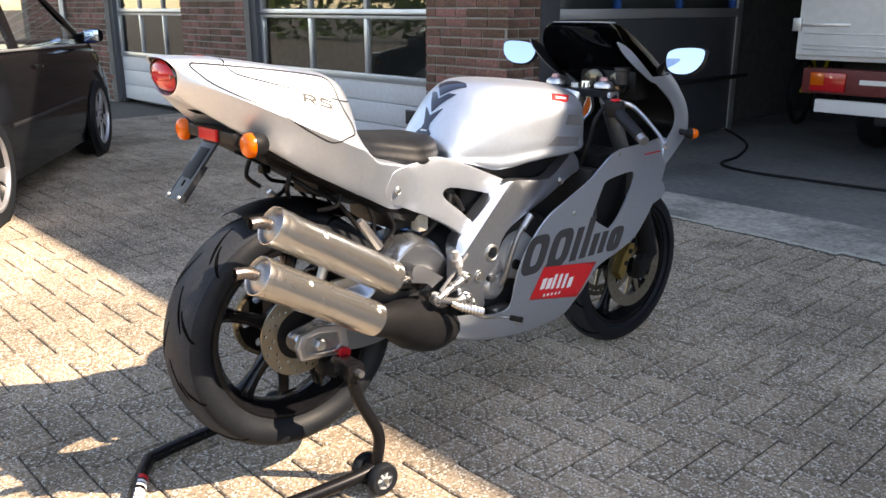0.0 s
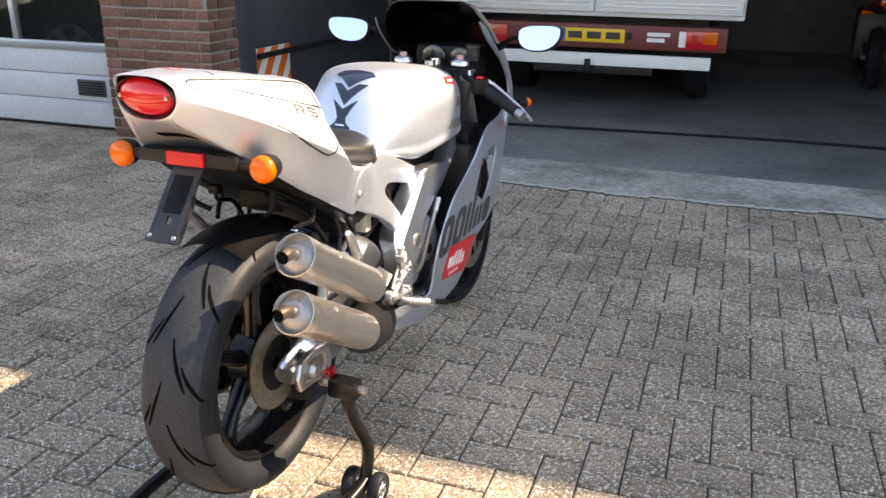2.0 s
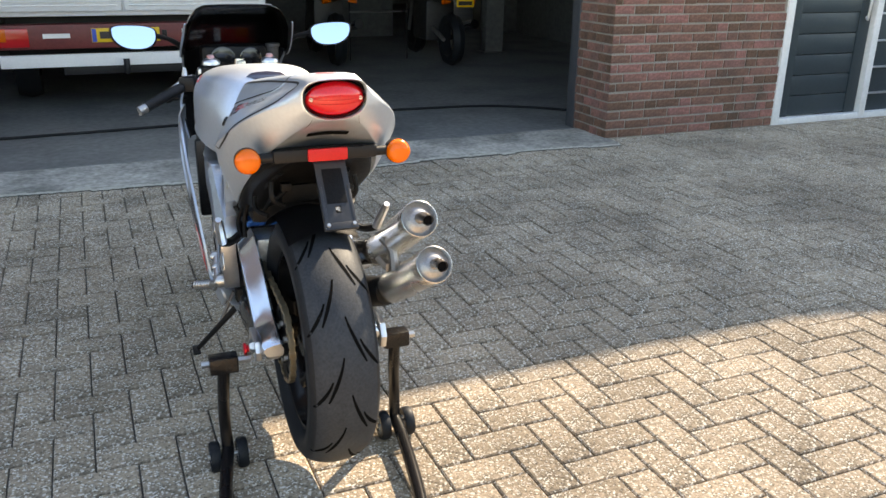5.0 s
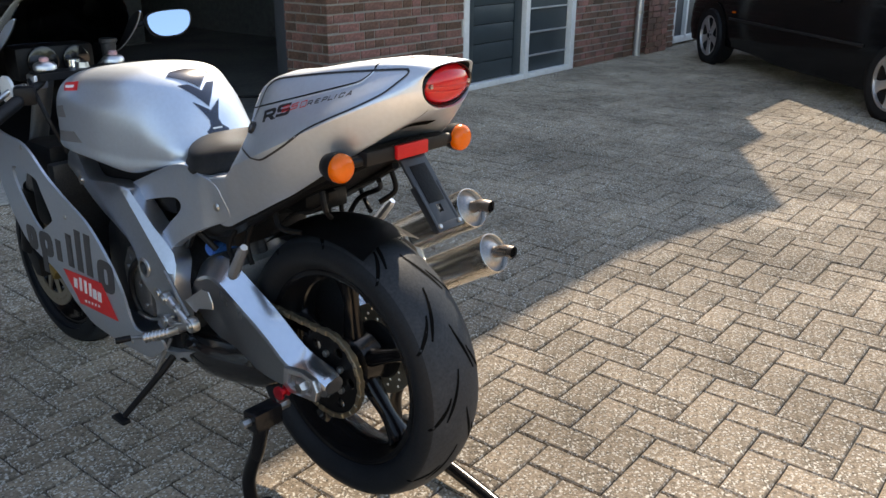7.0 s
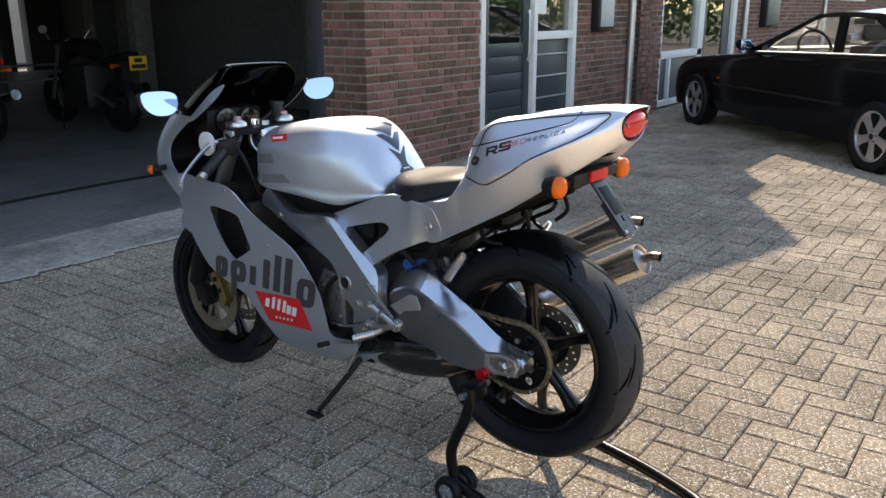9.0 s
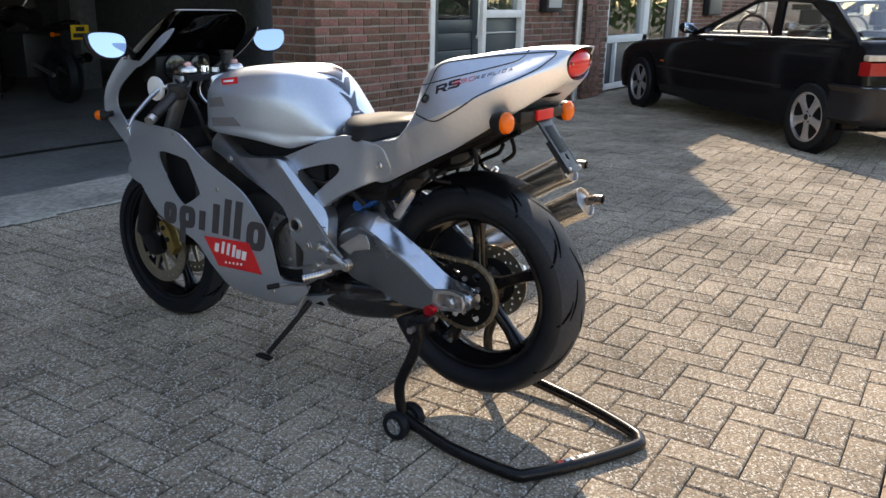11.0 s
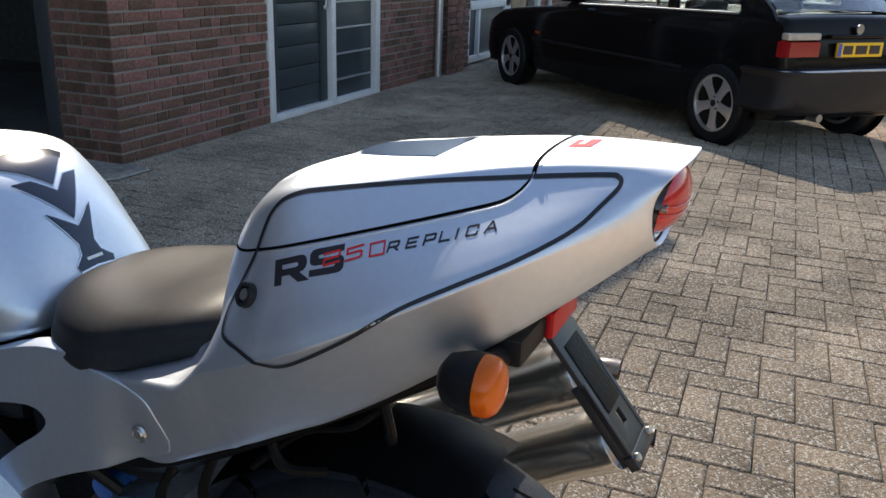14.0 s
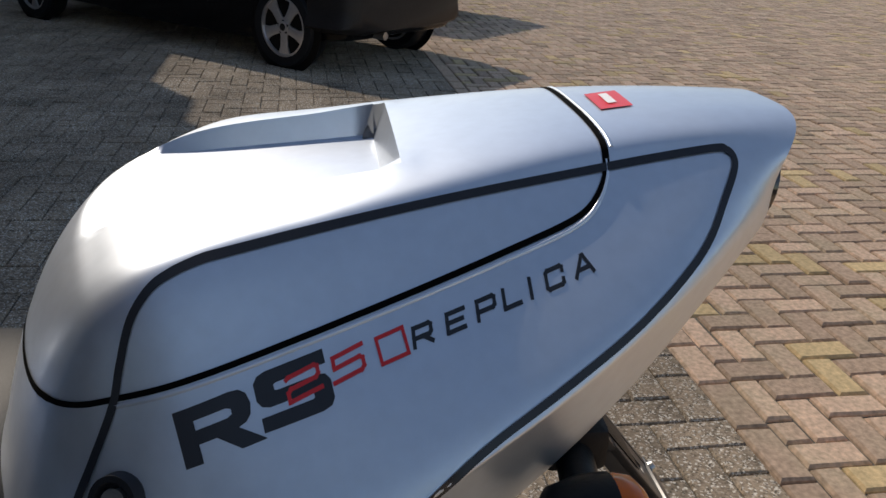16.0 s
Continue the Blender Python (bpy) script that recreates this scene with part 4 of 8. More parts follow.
part("tow_hitch", box(-0.5, 0.5, 0.0, 0.1, 0.33, 0.4, 0.01, tube([(-0.02, 0.05, 0.36), (-0.02, -0.1, 0.36), (-0.02, -0.1, 0.46)], 0.025, 10)), "trim_black", van)
for sx in (-1, 1):
    lamp = part("tail_lamp", box(0.72 * sx, 0.99 * sx, -0.07, -0.045, 0.565, 0.71, 0.01), "tail_red", bump)
    part("indicator", box(0.88 * sx, 0.985 * sx, -0.074, -0.06, 0.61, 0.705, 0.004), "amber", lamp)
    if sx > 0:
        part("reverse_light", box(0.69, 0.745, -0.075, -0.045, 0.58, 0.7, 0.006), "decal_white", lamp)
pl = part("number_plate", box(-0.262, 0.262, -0.062, -0.048, 0.592, 0.702, 0.004), "plate_yellow", bump)
part("band", box(-0.258, -0.225, -0.0655, -0.061, 0.596, 0.698), "plate_blue", pl)
for a, b in ((-0.2, -0.085), (-0.045, 0.07), (0.11, 0.225)):
    part("marking", box(a, b, -0.0655, -0.061, 0.62, 0.676), "decal_black", pl)
for a, b, z0, z1 in ((-0.62, -0.42, 0.63, 0.665), (0.44, 0.62, 0.655, 0.685), (0.44, 0.58, 0.61, 0.64)):
    part("lettering_bar", box(a, b, -0.056, -0.049, z0, z1), "decal_white", bump)
part("plate_light", box(0.28, 0.32, -0.075, -0.045, 0.62, 0.68, 0.008), "trim_black", bump)
cab = thing("power_cable", "black cable lying across the garage floor", "cable")
part("cable", tube([(-4.0, 8.1, 0.012), (-3.3, 7.3, 0.012), (-3.0, 6.6, 0.012), (-2.93, 6.2, 0.012), (-2.64, 6.04, 0.012), (-2.09, 6.05, 0.012), (-0.14, 6.2, 0.012), (1.2, 6.15, 0.012), (1.7, 5.95, 0.012), (2.1, 5.6, 0.012)], 0.011, 8), "black", cab)


# ---- other two-wheelers in the garage ----
def parked_motorcycle(m, label, accent, plate=False):
    b = thing("parked_motorcycle", label, "motorcycle", m, "motorcycles stored in the garage")
    for y, nm in ((0.3, "wheel"), (1.7, "wheel")):
        part(nm, revolve([(0.2, -0.06), (0.28, -0.07), (0.31, 0.0), (0.28, 0.07), (0.2, 0.06)], 30, 'X', None, Matrix.Translation((0, y, 0.31)), True), "rubber", b)
    part("tail", loft([(x, 0, [(0, z + 0.05), (w, z + 0.03), (w, z - 0.03), (0, z - 0.06)]) for x, z, w in ((-0.1, 0.86, 0.03), (0.1, 0.86, 0.09), (0.6, 0.78, 0.12), (0.75, 0.78, 0.08))], 4, 4, True), accent, b).rotation_euler = (0, 0, radians(90))
    part("fuel_tank", loft([(x, 0, [(0, z + 0.1), (w, z + 0.04), (w, z - 0.05), (0, z - 0.1)]) for x, z, w in ((0.72, 0.86, 0.08), (0.9, 0.93, 0.15), (1.2, 0.94, 0.16), (1.35, 0.88, 0.08))], 4, 4, True), accent, b).rotation_euler = (0, 0, radians(90))
    part("engine", box(-0.19, 0.19, 0.7, 1.25, 0.25, 0.75, 0.05), "engine", b)
    for s in (-1, 1):
        part("swingarm", tube([(0.1 * s, 0.3, 0.31), (0.1 * s, 0.85, 0.45)], 0.025, 8), "steel", b)
        part("fork_leg", tube([(0.09 * s, 1.7, 0.31), (0.1 * s, 1.42, 0.95)], 0.025, 8), "steel", b)
        part("indicator", tube([(0.1 * s, 0.1, 0.76), (0.2 * s, 0.08, 0.76)], [0.012, 0.028], 10, smooth=0), "amber", b)
        part("mirror", tube([(0.2 * s, 1.38, 1.0), (0.28 * s, 1.34, 1.12), (0.31 * s, 1.31, 1.14)], [0.01, 0.012, 0.05], 8), "steel", b)
    part("handlebar", tube([(-0.36, 1.3, 1.0), (-0.1, 1.4, 1.0), (0.1, 1.4, 1.0), (0.36, 1.3, 1.0)], 0.018, 8), "black", b)
    part("silencer", tube([(0.2, 0.75, 0.4), (0.24, 0.15, 0.5)], 0.055, 14, smooth=0), "chrome", b)
    if not plate:
        part("tail_lamp", box(-0.06, 0.06, -0.12, -0.06, 0.83, 0.89, 0.015), "tail_red", b)
    if plate:
        p = part("number_plate", box(-0.105, 0.105, -0.135, -0.125, 0.715, 0.865, 0.003), "plate_yellow", b)
        part("marking", box(-0.05, 0.05, -0.1385, -0.134, 0.80, 0.845), "decal_black", p)
        part("marking", box(-0.085, 0.085, -0.1385, -0.134, 0.735, 0.78), "decal_black", p)
    return b


parked_motorcycle(pose(0.86, 8.87, 0, 0, 0, -4), "dark motorcycle with red tail parked on the garage floor", "van_red")
parked_motorcycle(pose(2.20, 8.52, 0, 0, 0, -3), "black motorcycle with yellow plate parked on the garage floor", "gloss_black", True)

pb = thing("bicycle", "black and yellow bicycle leaning in the dark garage", "bicycle", pose(-3.55, 8.6, 0, 0, 0, 6))
for y in (0.34, 1.36):
    part("wheel", revolve([(0.31, -0.018), (0.335, -0.02), (0.345, 0), (0.335, 0.02), (0.31, 0.018)], 36, 'X', None, Matrix.Translation((0, y, 0.345)), True), "rubber", pb)
part("frame", tube([(0, 0.34, 0.345), (0, 0.75, 0.3), (0, 1.28, 0.75)], 0.02, 8, tube([(0, 0.62, 0.75), (0, 0.75, 0.3)], 0.018, 8, tube([(0, 0.62, 0.72), (0, 1.27, 0.8)], 0.02, 8, tube([(0, 0.34, 0.345), (0, 0.62, 0.72)], 0.012, 8))), smooth=0), "yellow", pb)
part("fork", tube([(0, 1.36, 0.345), (0, 1.25, 0.95)], 0.016, 8), "black", pb)
part("handlebar", tube([(-0.28, 1.2, 0.98), (0, 1.27, 0.98), (0.28, 1.2, 0.98)], 0.014, 8), "black", pb)
part("saddle", box(-0.07, 0.07, 0.5, 0.76, 0.88, 0.93, 0.02), "black", pb)

rack = thing("steel_rack", "grey steel rail rack against the garage back", "rack", pose(1.555, 9.6, 0))
for z in (0.59, 0.755):
    part("rail", tube([(-0.38, 0, z), (0.38, 0, z)], 0.013, 8), "zinc", rack)
for x in (-0.38, 0.38):
    part("leg", tube([(x, 0, 0), (x, 0, 0.77)], 0.009, 8), "black", rack)
post = thing("interior_post", "grey painted steel post inside the garage", "post", pose(3.3, 9.9, 0))
part("column", box(-0.13, 0.13, -0.08, 0.08, 0.01, 3.39, 0.01), "dark_wall", post)
part("base_plate", box(-0.18, 0.18, -0.13, 0.13, 0.002, 0.02, 0.004), "steel", post)


# ---- parked cars ----
def patch(a, b, n=6, thick=0.006):
    """A thin skin between two rows of points."""
    bm = bmesh.new()
    rows = [[bm.verts.new(Vector(p).lerp(Vector(q), i / n)) for p, q in zip(a, b)] for i in range(n + 1)]
    for r0, r1 in zip(rows, rows[1:]):
        for k in range(len(r0) - 1):
            bm.faces.new((r0[k], r0[k + 1], r1[k + 1], r1[k]))
    bmesh.ops.recalc_face_normals(bm, faces=bm.faces)
    bmesh.ops.solidify(bm, geom=bm.faces[:], thickness=thick)
    return bm


def bowed(x, w, z, bow, crown, n=12):
    """A row of points across the car, bowed forward by bow and upward by crown in its middle."""
    return [(x + bow * (1 - u * u), w * u, z + crown * (1 - u * u)) for u in (2 * k / n - 1 for k in range(n + 1))]


def hatchback(m, label, dims, tow=False):
    """Forward is +x, left is +y; the origin is on the ground under the rear axle."""
    L, wb, W, H, r, ov, rf, sb, mx, rr = dims
    c = thing("parked_car", label, "car", m, "parked cars")
    f, b = L - ov, -ov
    h = W / 2
    bp = 0.3 * sb
    st = []
    for x, zt, w, zl in ((b, 0.66, h * 0.86, 0.36), (b + 0.04, 0.88, h * 0.92, 0.26), (b + 0.10, 0.955, h * 0.945, 0.24), (b + 0.3, 0.965, h * 0.98, 0.22), (0.3, 0.955, h, 0.17), (sb * 0.5, 0.94, h, 0.165), (sb - 0.45, 0.915, h, 0.165),
                         (sb + 0.1, 0.872, h * 0.985, 0.2), (f - 0.55, 0.785, h * 0.96, 0.2), (f - 0.2, 0.70, h * 0.95, 0.18), (f - 0.04, 0.62, h * 0.88, 0.2), (f, 0.5, h * 0.8, 0.26)):
        st.append((x, 0, [(0, zt + 0.02), (w * 0.8, zt + 0.008), (w * 0.945, zt - 0.018), (w * 0.985, zt - 0.10), (w, zt - 0.24), (w * 1.0, (zt + zl) / 2 - 0.07), (w * 0.965, zl + 0.06), (w * 0.85, zl), (0, zl)]))
    part("body", loft(st, 4, 4), "car_black", c)

    def lean(x, z):
        return h * 0.962 - 0.36 * max(z - 0.93, 0) - 0.03 * max(0, x - sb + 0.5) - 0.04 * max(0, rr - x)

    outline = [(sb + 0.02, 0.86), (sb - 0.05, 0.905), (rf + 0.16, H - 0.125), (rf, H - 0.06), (rf - 0.3, H - 0.042), (bp, H - 0.04), (rr + 0.25, H - 0.052), (rr, H - 0.085), (b + 0.2, 1.0), (b + 0.12, 0.93), (0, 0.90), (sb * 0.5, 0.885), (sb - 0.4, 0.86)]
    panes = ([(sb - 0.3, 0.918), (bp + 0.05, 0.952), (bp + 0.17, H - 0.085), (rf - 0.07, H - 0.092), (rf + 0.06, H - 0.128)],
             [(bp - 0.06, 0.954), (rr - 0.15, 0.968), (rr - 0.11, 1.03), (rr - 0.04, 1.10), (rr + 0.30, H - 0.098), (bp + 0.06, H - 0.085)])
    for s in (-1, 1):
        part("cabin_side", sheet(outline, list(panes), lean, 0.035, 0.09, 1, None, s, 0.006), "car_black", c, "", 50)
        for q in panes:
            part("side_window", sheet(q, [], lambda x, z: lean(x, z) - 0.014, 0.004, 0.09, 1, None, s), "car_glass", c, "clear side glass", 60).visible_shadow = False
    top = H - 0.045
    wide = lean(bp, top)
    front, rear_ = bowed(rf, lean(rf, H - 0.06), H - 0.062, 0.05, 0.028), bowed(rr, lean(rr, H - 0.085), H - 0.087, -0.04, 0.028)
    middle = bowed(bp, wide, top, 0, 0.045)
    bm = patch(front, middle, 5, 0.012)
    merge(bm, patch(middle, rear_, 5, 0.012))
    part("roof_panel", bm, "car_black", c, "", 60)
    part("windscreen", patch(bowed(sb + 0.03, lean(sb, 0.885) - 0.05, 0.893, 0.13, 0.02), bowed(rf + 0.005, lean(rf, H - 0.06) - 0.03, H - 0.066, 0.05, 0.028), 8), "car_glass", c, "clear windscreen", 60).visible_shadow = False
    part("rear_window", patch(bowed(b + 0.19, lean(b, 1.0) - 0.06, 0.985, -0.05, 0.02), bowed(rr - 0.005, lean(rr, H - 0.085) - 0.03, H - 0.09, -0.04, 0.028), 8), "car_glass", c, "rear glass", 60).visible_shadow = False
    part("steering_wheel", tube([(mx - 0.62 + 0.06 * math.sin(a), 0.36 + 0.18 * math.cos(a), 0.96 + 0.17 * math.sin(a)) for a in np.linspace(0, 2 * math.pi, 13)[:-1]], 0.016, 8, closed=True), "black", c)
    part("dashboard", box(mx - 0.45, mx, -h * 0.8, h * 0.8, 0.78, 0.96, 0.04), "trim_black", c)
    part("inner_mirror", box(rf + 0.1, rf + 0.13, -0.11, 0.11, H - 0.16, H - 0.1, 0.012), "black", c)
    for s in (-1, 1):
        part("window_trim", tube([(rr - 0.14, s * (lean(rr, 0.96) + 0.006), 0.962), (bp, s * (lean(bp, 0.945) + 0.006), 0.945), (sb - 0.25, s * (lean(sb - 0.25, 0.91) + 0.006), 0.911)], 0.008, 6), "alu_bar", c)
        part("rubbing_strip", tube([(0.42, s * (h + 0.002), 0.52), (wb - 0.42, s * (h + 0.002), 0.52)], 0.014, 6), "trim_black", c)
        part("door_handle", box(bp + 0.16, bp + 0.34, s * (h * 0.985), s * (h * 0.985 + 0.022), 0.815, 0.845, 0.008), "car_black", c)
        mr = part("door_mirror", tube([(mx, s * (h * 0.9), 0.95), (mx - 0.03, s * (h + 0.07), 0.98), (mx - 0.05, s * (h + 0.13), 0.985)], [0.03, 0.06, 0.045], 12), "car_black", c)
        part("mirror_glass", box(mx - 0.1, mx - 0.09, s * (h + 0.02), s * (h + 0.13), 0.94, 1.03, 0.01), "mirror", mr)
        for x in (0, wb):
            part("wheel_arch", revolve([(0.0, 0), (r + 0.05, 0.0), (r + 0.055, 0.012), (r + 0.03, 0.016), (0.0, 0.016)], 40, 'Y', None, Matrix.Translation((x, s * (h - 0.02) - (0.0 if s > 0 else 0.016), r + 0.01))), "inner_black", c)
            wheel_parts(c, x, s * (h - 0.078), r, r, 0.2, 5, "alloy_wheel", s, 0.72)
        part("side_mark", box(sb + 0.42, sb + 0.5, s * (h * 0.985), s * (h * 0.992), 0.58, 0.6, 0.003), "amber", c)
        tl = part("tail_lamp", loft([(b - 0.014, 0, [(s * h * q, z) for q, z in ((0.52, 0.70), (0.52, 0.80), (0.9, 0.80), (0.9, 0.70))]), (b + 0.03, 0, [(s * h * q, z) for q, z in ((0.50, 0.695), (0.50, 0.81), (0.945, 0.81), (0.945, 0.695))]), (b + 0.07, 0, [(s * h * q, z) for q, z in ((0.50, 0.70), (0.50, 0.80), (0.95, 0.80), (0.95, 0.70))])], 1, 1, True, None, False), "lamp_dark", c)
        part("indicator_lens", box(b - 0.006, b + 0.06, s * h * 0.51, s * h * 0.93, 0.812, 0.86, 0.012), "plaster", tl, "clear upper indicator lens")
        part("headlamp", box(f - 0.2, f - 0.02, s * h * 0.45, s * h * 0.8, 0.56, 0.68, 0.03), "chrome", c)
        seat = part("seat_back", box(sb * 0.26, sb * 0.3, s * 0.18, s * 0.58, 0.6, 1.02, 0.04), "black", c)
        part("headrest", box(sb * 0.262, sb * 0.292, s * 0.27, s * 0.49, 1.06, 1.2, 0.035), "black", seat)
    part("rear_bumper", loft([(b - 0.07, 0, [(0, 0.60), (h * 0.74, 0.595), (h * 0.80, 0.56), (h * 0.82, 0.45), (h * 0.77, 0.33), (0, 0.31)]), (b - 0.03, 0, [(0, 0.625), (h * 0.86, 0.615), (h * 0.91, 0.56), (h * 0.92, 0.45), (h * 0.87, 0.31), (0, 0.29)]), (b + 0.06, 0, [(0, 0.63), (h * 0.94, 0.618), (h * 0.985, 0.56), (h * 0.99, 0.45), (h * 0.95, 0.30), (0, 0.28)]), (b + 0.32, 0, [(0, 0.63), (h * 0.97, 0.618), (h * 1.008, 0.56), (h * 1.012, 0.45), (h * 0.98, 0.30), (0, 0.28)])], 3, 4), "trim_black", c)
    part("bumper_strip", tube([(b + 0.32, h * 1.01, 0.60), (b + 0.05, h * 0.985, 0.60), (b - 0.045, h * 0.80, 0.60), (b - 0.075, 0, 0.605), (b - 0.045, -h * 0.80, 0.60), (b + 0.05, -h * 0.985, 0.60), (b + 0.32, -h * 1.01, 0.60)], 0.010, 6), "alu_bar", c)
    p = part("number_plate", box(b - 0.03, b - 0.01, -0.225, 0.225, 0.695, 0.795, 0.003), "plate_yellow", c)
    part("band", box(b - 0.034, b - 0.029, 0.19, 0.222, 0.70, 0.79), "plate_blue", p)
    for a, bb in ((-0.19, -0.09), (-0.06, 0.05), (0.08, 0.17)):
        part("marking", box(b - 0.034, b - 0.029, a, bb, 0.715, 0.775), "decal_black", p)
    part("plate_light", box(b - 0.03, b + 0.02, -0.3, 0.3, 0.825, 0.85, 0.008), "car_black", c)
    part("tailgate_badge", revolve([(0, 0.0), (0.035, 0.0), (0.035, 0.012), (0, 0.014)], 20, 'X', None, Matrix.Translation((b + 0.0, 0, 0.885))), "chrome", c)
    part("exhaust_tip", tube([(b - 0.06, 0.32, 0.27), (b + 0.2, 0.32, 0.27)], 0.03, 12), "steel", c)
    if tow:
        tb = part("tow_bar", tube([(b - 0.02, 0, 0.34), (b - 0.13, 0, 0.34), (b - 0.16, 0, 0.4)], 0.02, 10), "steel", c, "steel tow bar")
        part("ball", revolve([(0, 0.025), (0.018, 0.018), (0.025, 0.0), (0.018, -0.018), (0, -0.022)], 16, 'Z', None, Matrix.Translation((b - 0.16, 0, 0.42))), "chrome", tb)
    return c


fwd = Vector((0.692, 0.722, 0)).normalized()
ang = math.degrees(math.atan2(fwd.y, fwd.x))
hatchback(Matrix.Translation((4.38 + 0.735 * fwd.y, 1.37 - 0.735 * fwd.x, 0)) @ pose(0, 0, 0, 0, 0, ang), "black three-door hatchback with silver five-spoke wheels", (4.54, 3.2, 1.47, 1.35, 0.3, 0.56, 1.17, 2.25, 2.12, 0.06))
hatchback(Matrix.Translation((7.85, 0.15, 0)) @ pose(0, 0, 0, 0, 0, ang), "dark car with a tow bar parked beyond the hatchback", (4.2, 2.6, 1.7, 1.45, 0.31, 0.78, 1.6, 2.7, 2.3, -0.15), True)
fw2 = Vector((-0.83, 0.56, 0)).normalized()
hatchback(Matrix.Translation((-4.64 - 0.8 * fw2.y - 0.13, 1.44 + 0.8 * fw2.x - 0.04, 0)) @ pose(0, 0, 0, 0, 0, math.degrees(math.atan2(fw2.y, fw2.x))), "black family car with silver wheels parked before the workshop", (4.2, 2.5, 1.75, 1.5, 0.32, 0.9, 1.55, 2.68, 2.3, -0.2))


# ---- hedge across the street ----
random.seed(12)
hv, hf = [], []
for k in range(16000):
    u = random.random()
    if u < 0.25:
        x, y = random.uniform(-36, -15), random.gauss(-9.0, 0.45)
    elif u < 0.75:
        x, y = random.uniform(-15, 33), random.gauss(-16.0, 0.5)
    else:
        x, y = random.gauss(33, 0.5), random.uniform(-16, 4)
    top = 2.6 + 0.5 * math.sin((x + y) * 0.9) + 0.3 * math.sin((x - y) * 2.3 + 1)
    z = top * random.random() ** 0.6 + random.gauss(0, 0.06)
    c = Vector((x, y, max(z, 0.05)))
    a = Vector((random.gauss(0, 1), random.gauss(0, 1), random.gauss(0, 1))).normalized()
    b = a.orthogonal().normalized()
    r = random.uniform(0.12, 0.26)
    n = len(hv)
    hv += [c - a * r, c + b * r * 0.5, c + a * r, c - b * r * 0.5]
    hf.append((n, n + 1, n + 2, n + 3))
hedge = raw("hedge", hv, hf, "leaf")
tagged(hedge, "green leafy hedge across the street", "hedge", kind="stuff")


# ---- the motorcycle: x forward, y left, z up, origin on the ground under the rear axle ----
YAW = 90 - 2.136
BIKE = Matrix.Translation((-1.4514, 1.2849, 0)) @ pose(0, 0, 0, 0, 0, YAW)
bike = thing("sport_motorcycle", "silver sport motorcycle with red lettering, raised on a rear paddock stand", "motorcycle", BIKE)
RA, FA = Vector((0, 0, 0.405)), Vector((1.39, 0, 0.298))


def mirrored(f):
    for s in (1, -1):
        f(s)


# tail unit
def tail_half(zt, ws, wc, zc, wb, zb, sag=0.03):
    """sag: how far the underside's middle lies above its edges."""
    d = 0.017
    return [(0, zt), (ws * 0.5, zt - 0.001), (ws * 0.86, zt - 0.0055), (ws, zt - d), (ws * 0.68 + wc * 0.32, (zt - d) * 0.68 + zc * 0.32), (ws * 0.3 + wc * 0.7 + 0.03 * (wc - ws), (zt - d) * 0.3 + zc * 0.7), (wc, zc), (wc * 0.94 + wb * 0.06, zc * 0.82 + zb * 0.18), (wb, zb), (wb - 0.025, zb + 0.2 * sag), (0, zb + sag)]


TAIL = [
    (-0.286, 0.30, tail_half(1.098, 0.050, 0.070, 1.060, 0.052, 1.018, -0.010)),
    (-0.274, 0.32, tail_half(1.101, 0.053, 0.079, 1.057, 0.058, 1.004, -0.010)),
    (-0.243, 0.28, tail_half(1.104, 0.061, 0.106, 1.047, 0.078, 0.978, -0.006)),
    (-0.190, 0.20, tail_half(1.099, 0.071, 0.138, 1.026, 0.110, 0.948, 0.004)),
    (-0.100, 0.08, tail_half(1.088, 0.095, 0.178, 0.984, 0.142, 0.893)),
    (0.000, 0.0, tail_half(1.070, 0.122, 0.205, 0.938, 0.157, 0.838)),
    (0.052, 0.0, tail_half(1.0575, 0.137, 0.209, 0.915, 0.160, 0.810)),
    (0.082, 0.0, tail_half(1.039, 0.142, 0.208, 0.901, 0.161, 0.794)),
    (0.102, 0.0, tail_half(1.015, 0.144, 0.206, 0.892, 0.161, 0.783)),
    (0.116, 0.0, tail_half(0.986, 0.145, 0.204, 0.886, 0.161, 0.776)),
    (0.126, 0.0, tail_half(0.956, 0.146, 0.202, 0.880, 0.161, 0.770)),
    (0.134, 0.0, tail_half(0.928, 0.146, 0.201, 0.874, 0.160, 0.766)),
    (0.146, 0.0, tail_half(0.898, 0.144, 0.199, 0.862, 0.160, 0.760)),
    (0.168, 0.0, tail_half(0.870, 0.139, 0.195, 0.844, 0.159, 0.748)),
    (0.197, 0.0, tail_half(0.860, 0.134, 0.188, 0.835, 0.157, 0.733)),
    (0.232, 0.0, tail_half(0.854, 0.124, 0.180, 0.827, 0.155, 0.716)),
    (0.275, 0.0, tail_half(0.848, 0.105, 0.170, 0.816, 0.146, 0.705)),
]
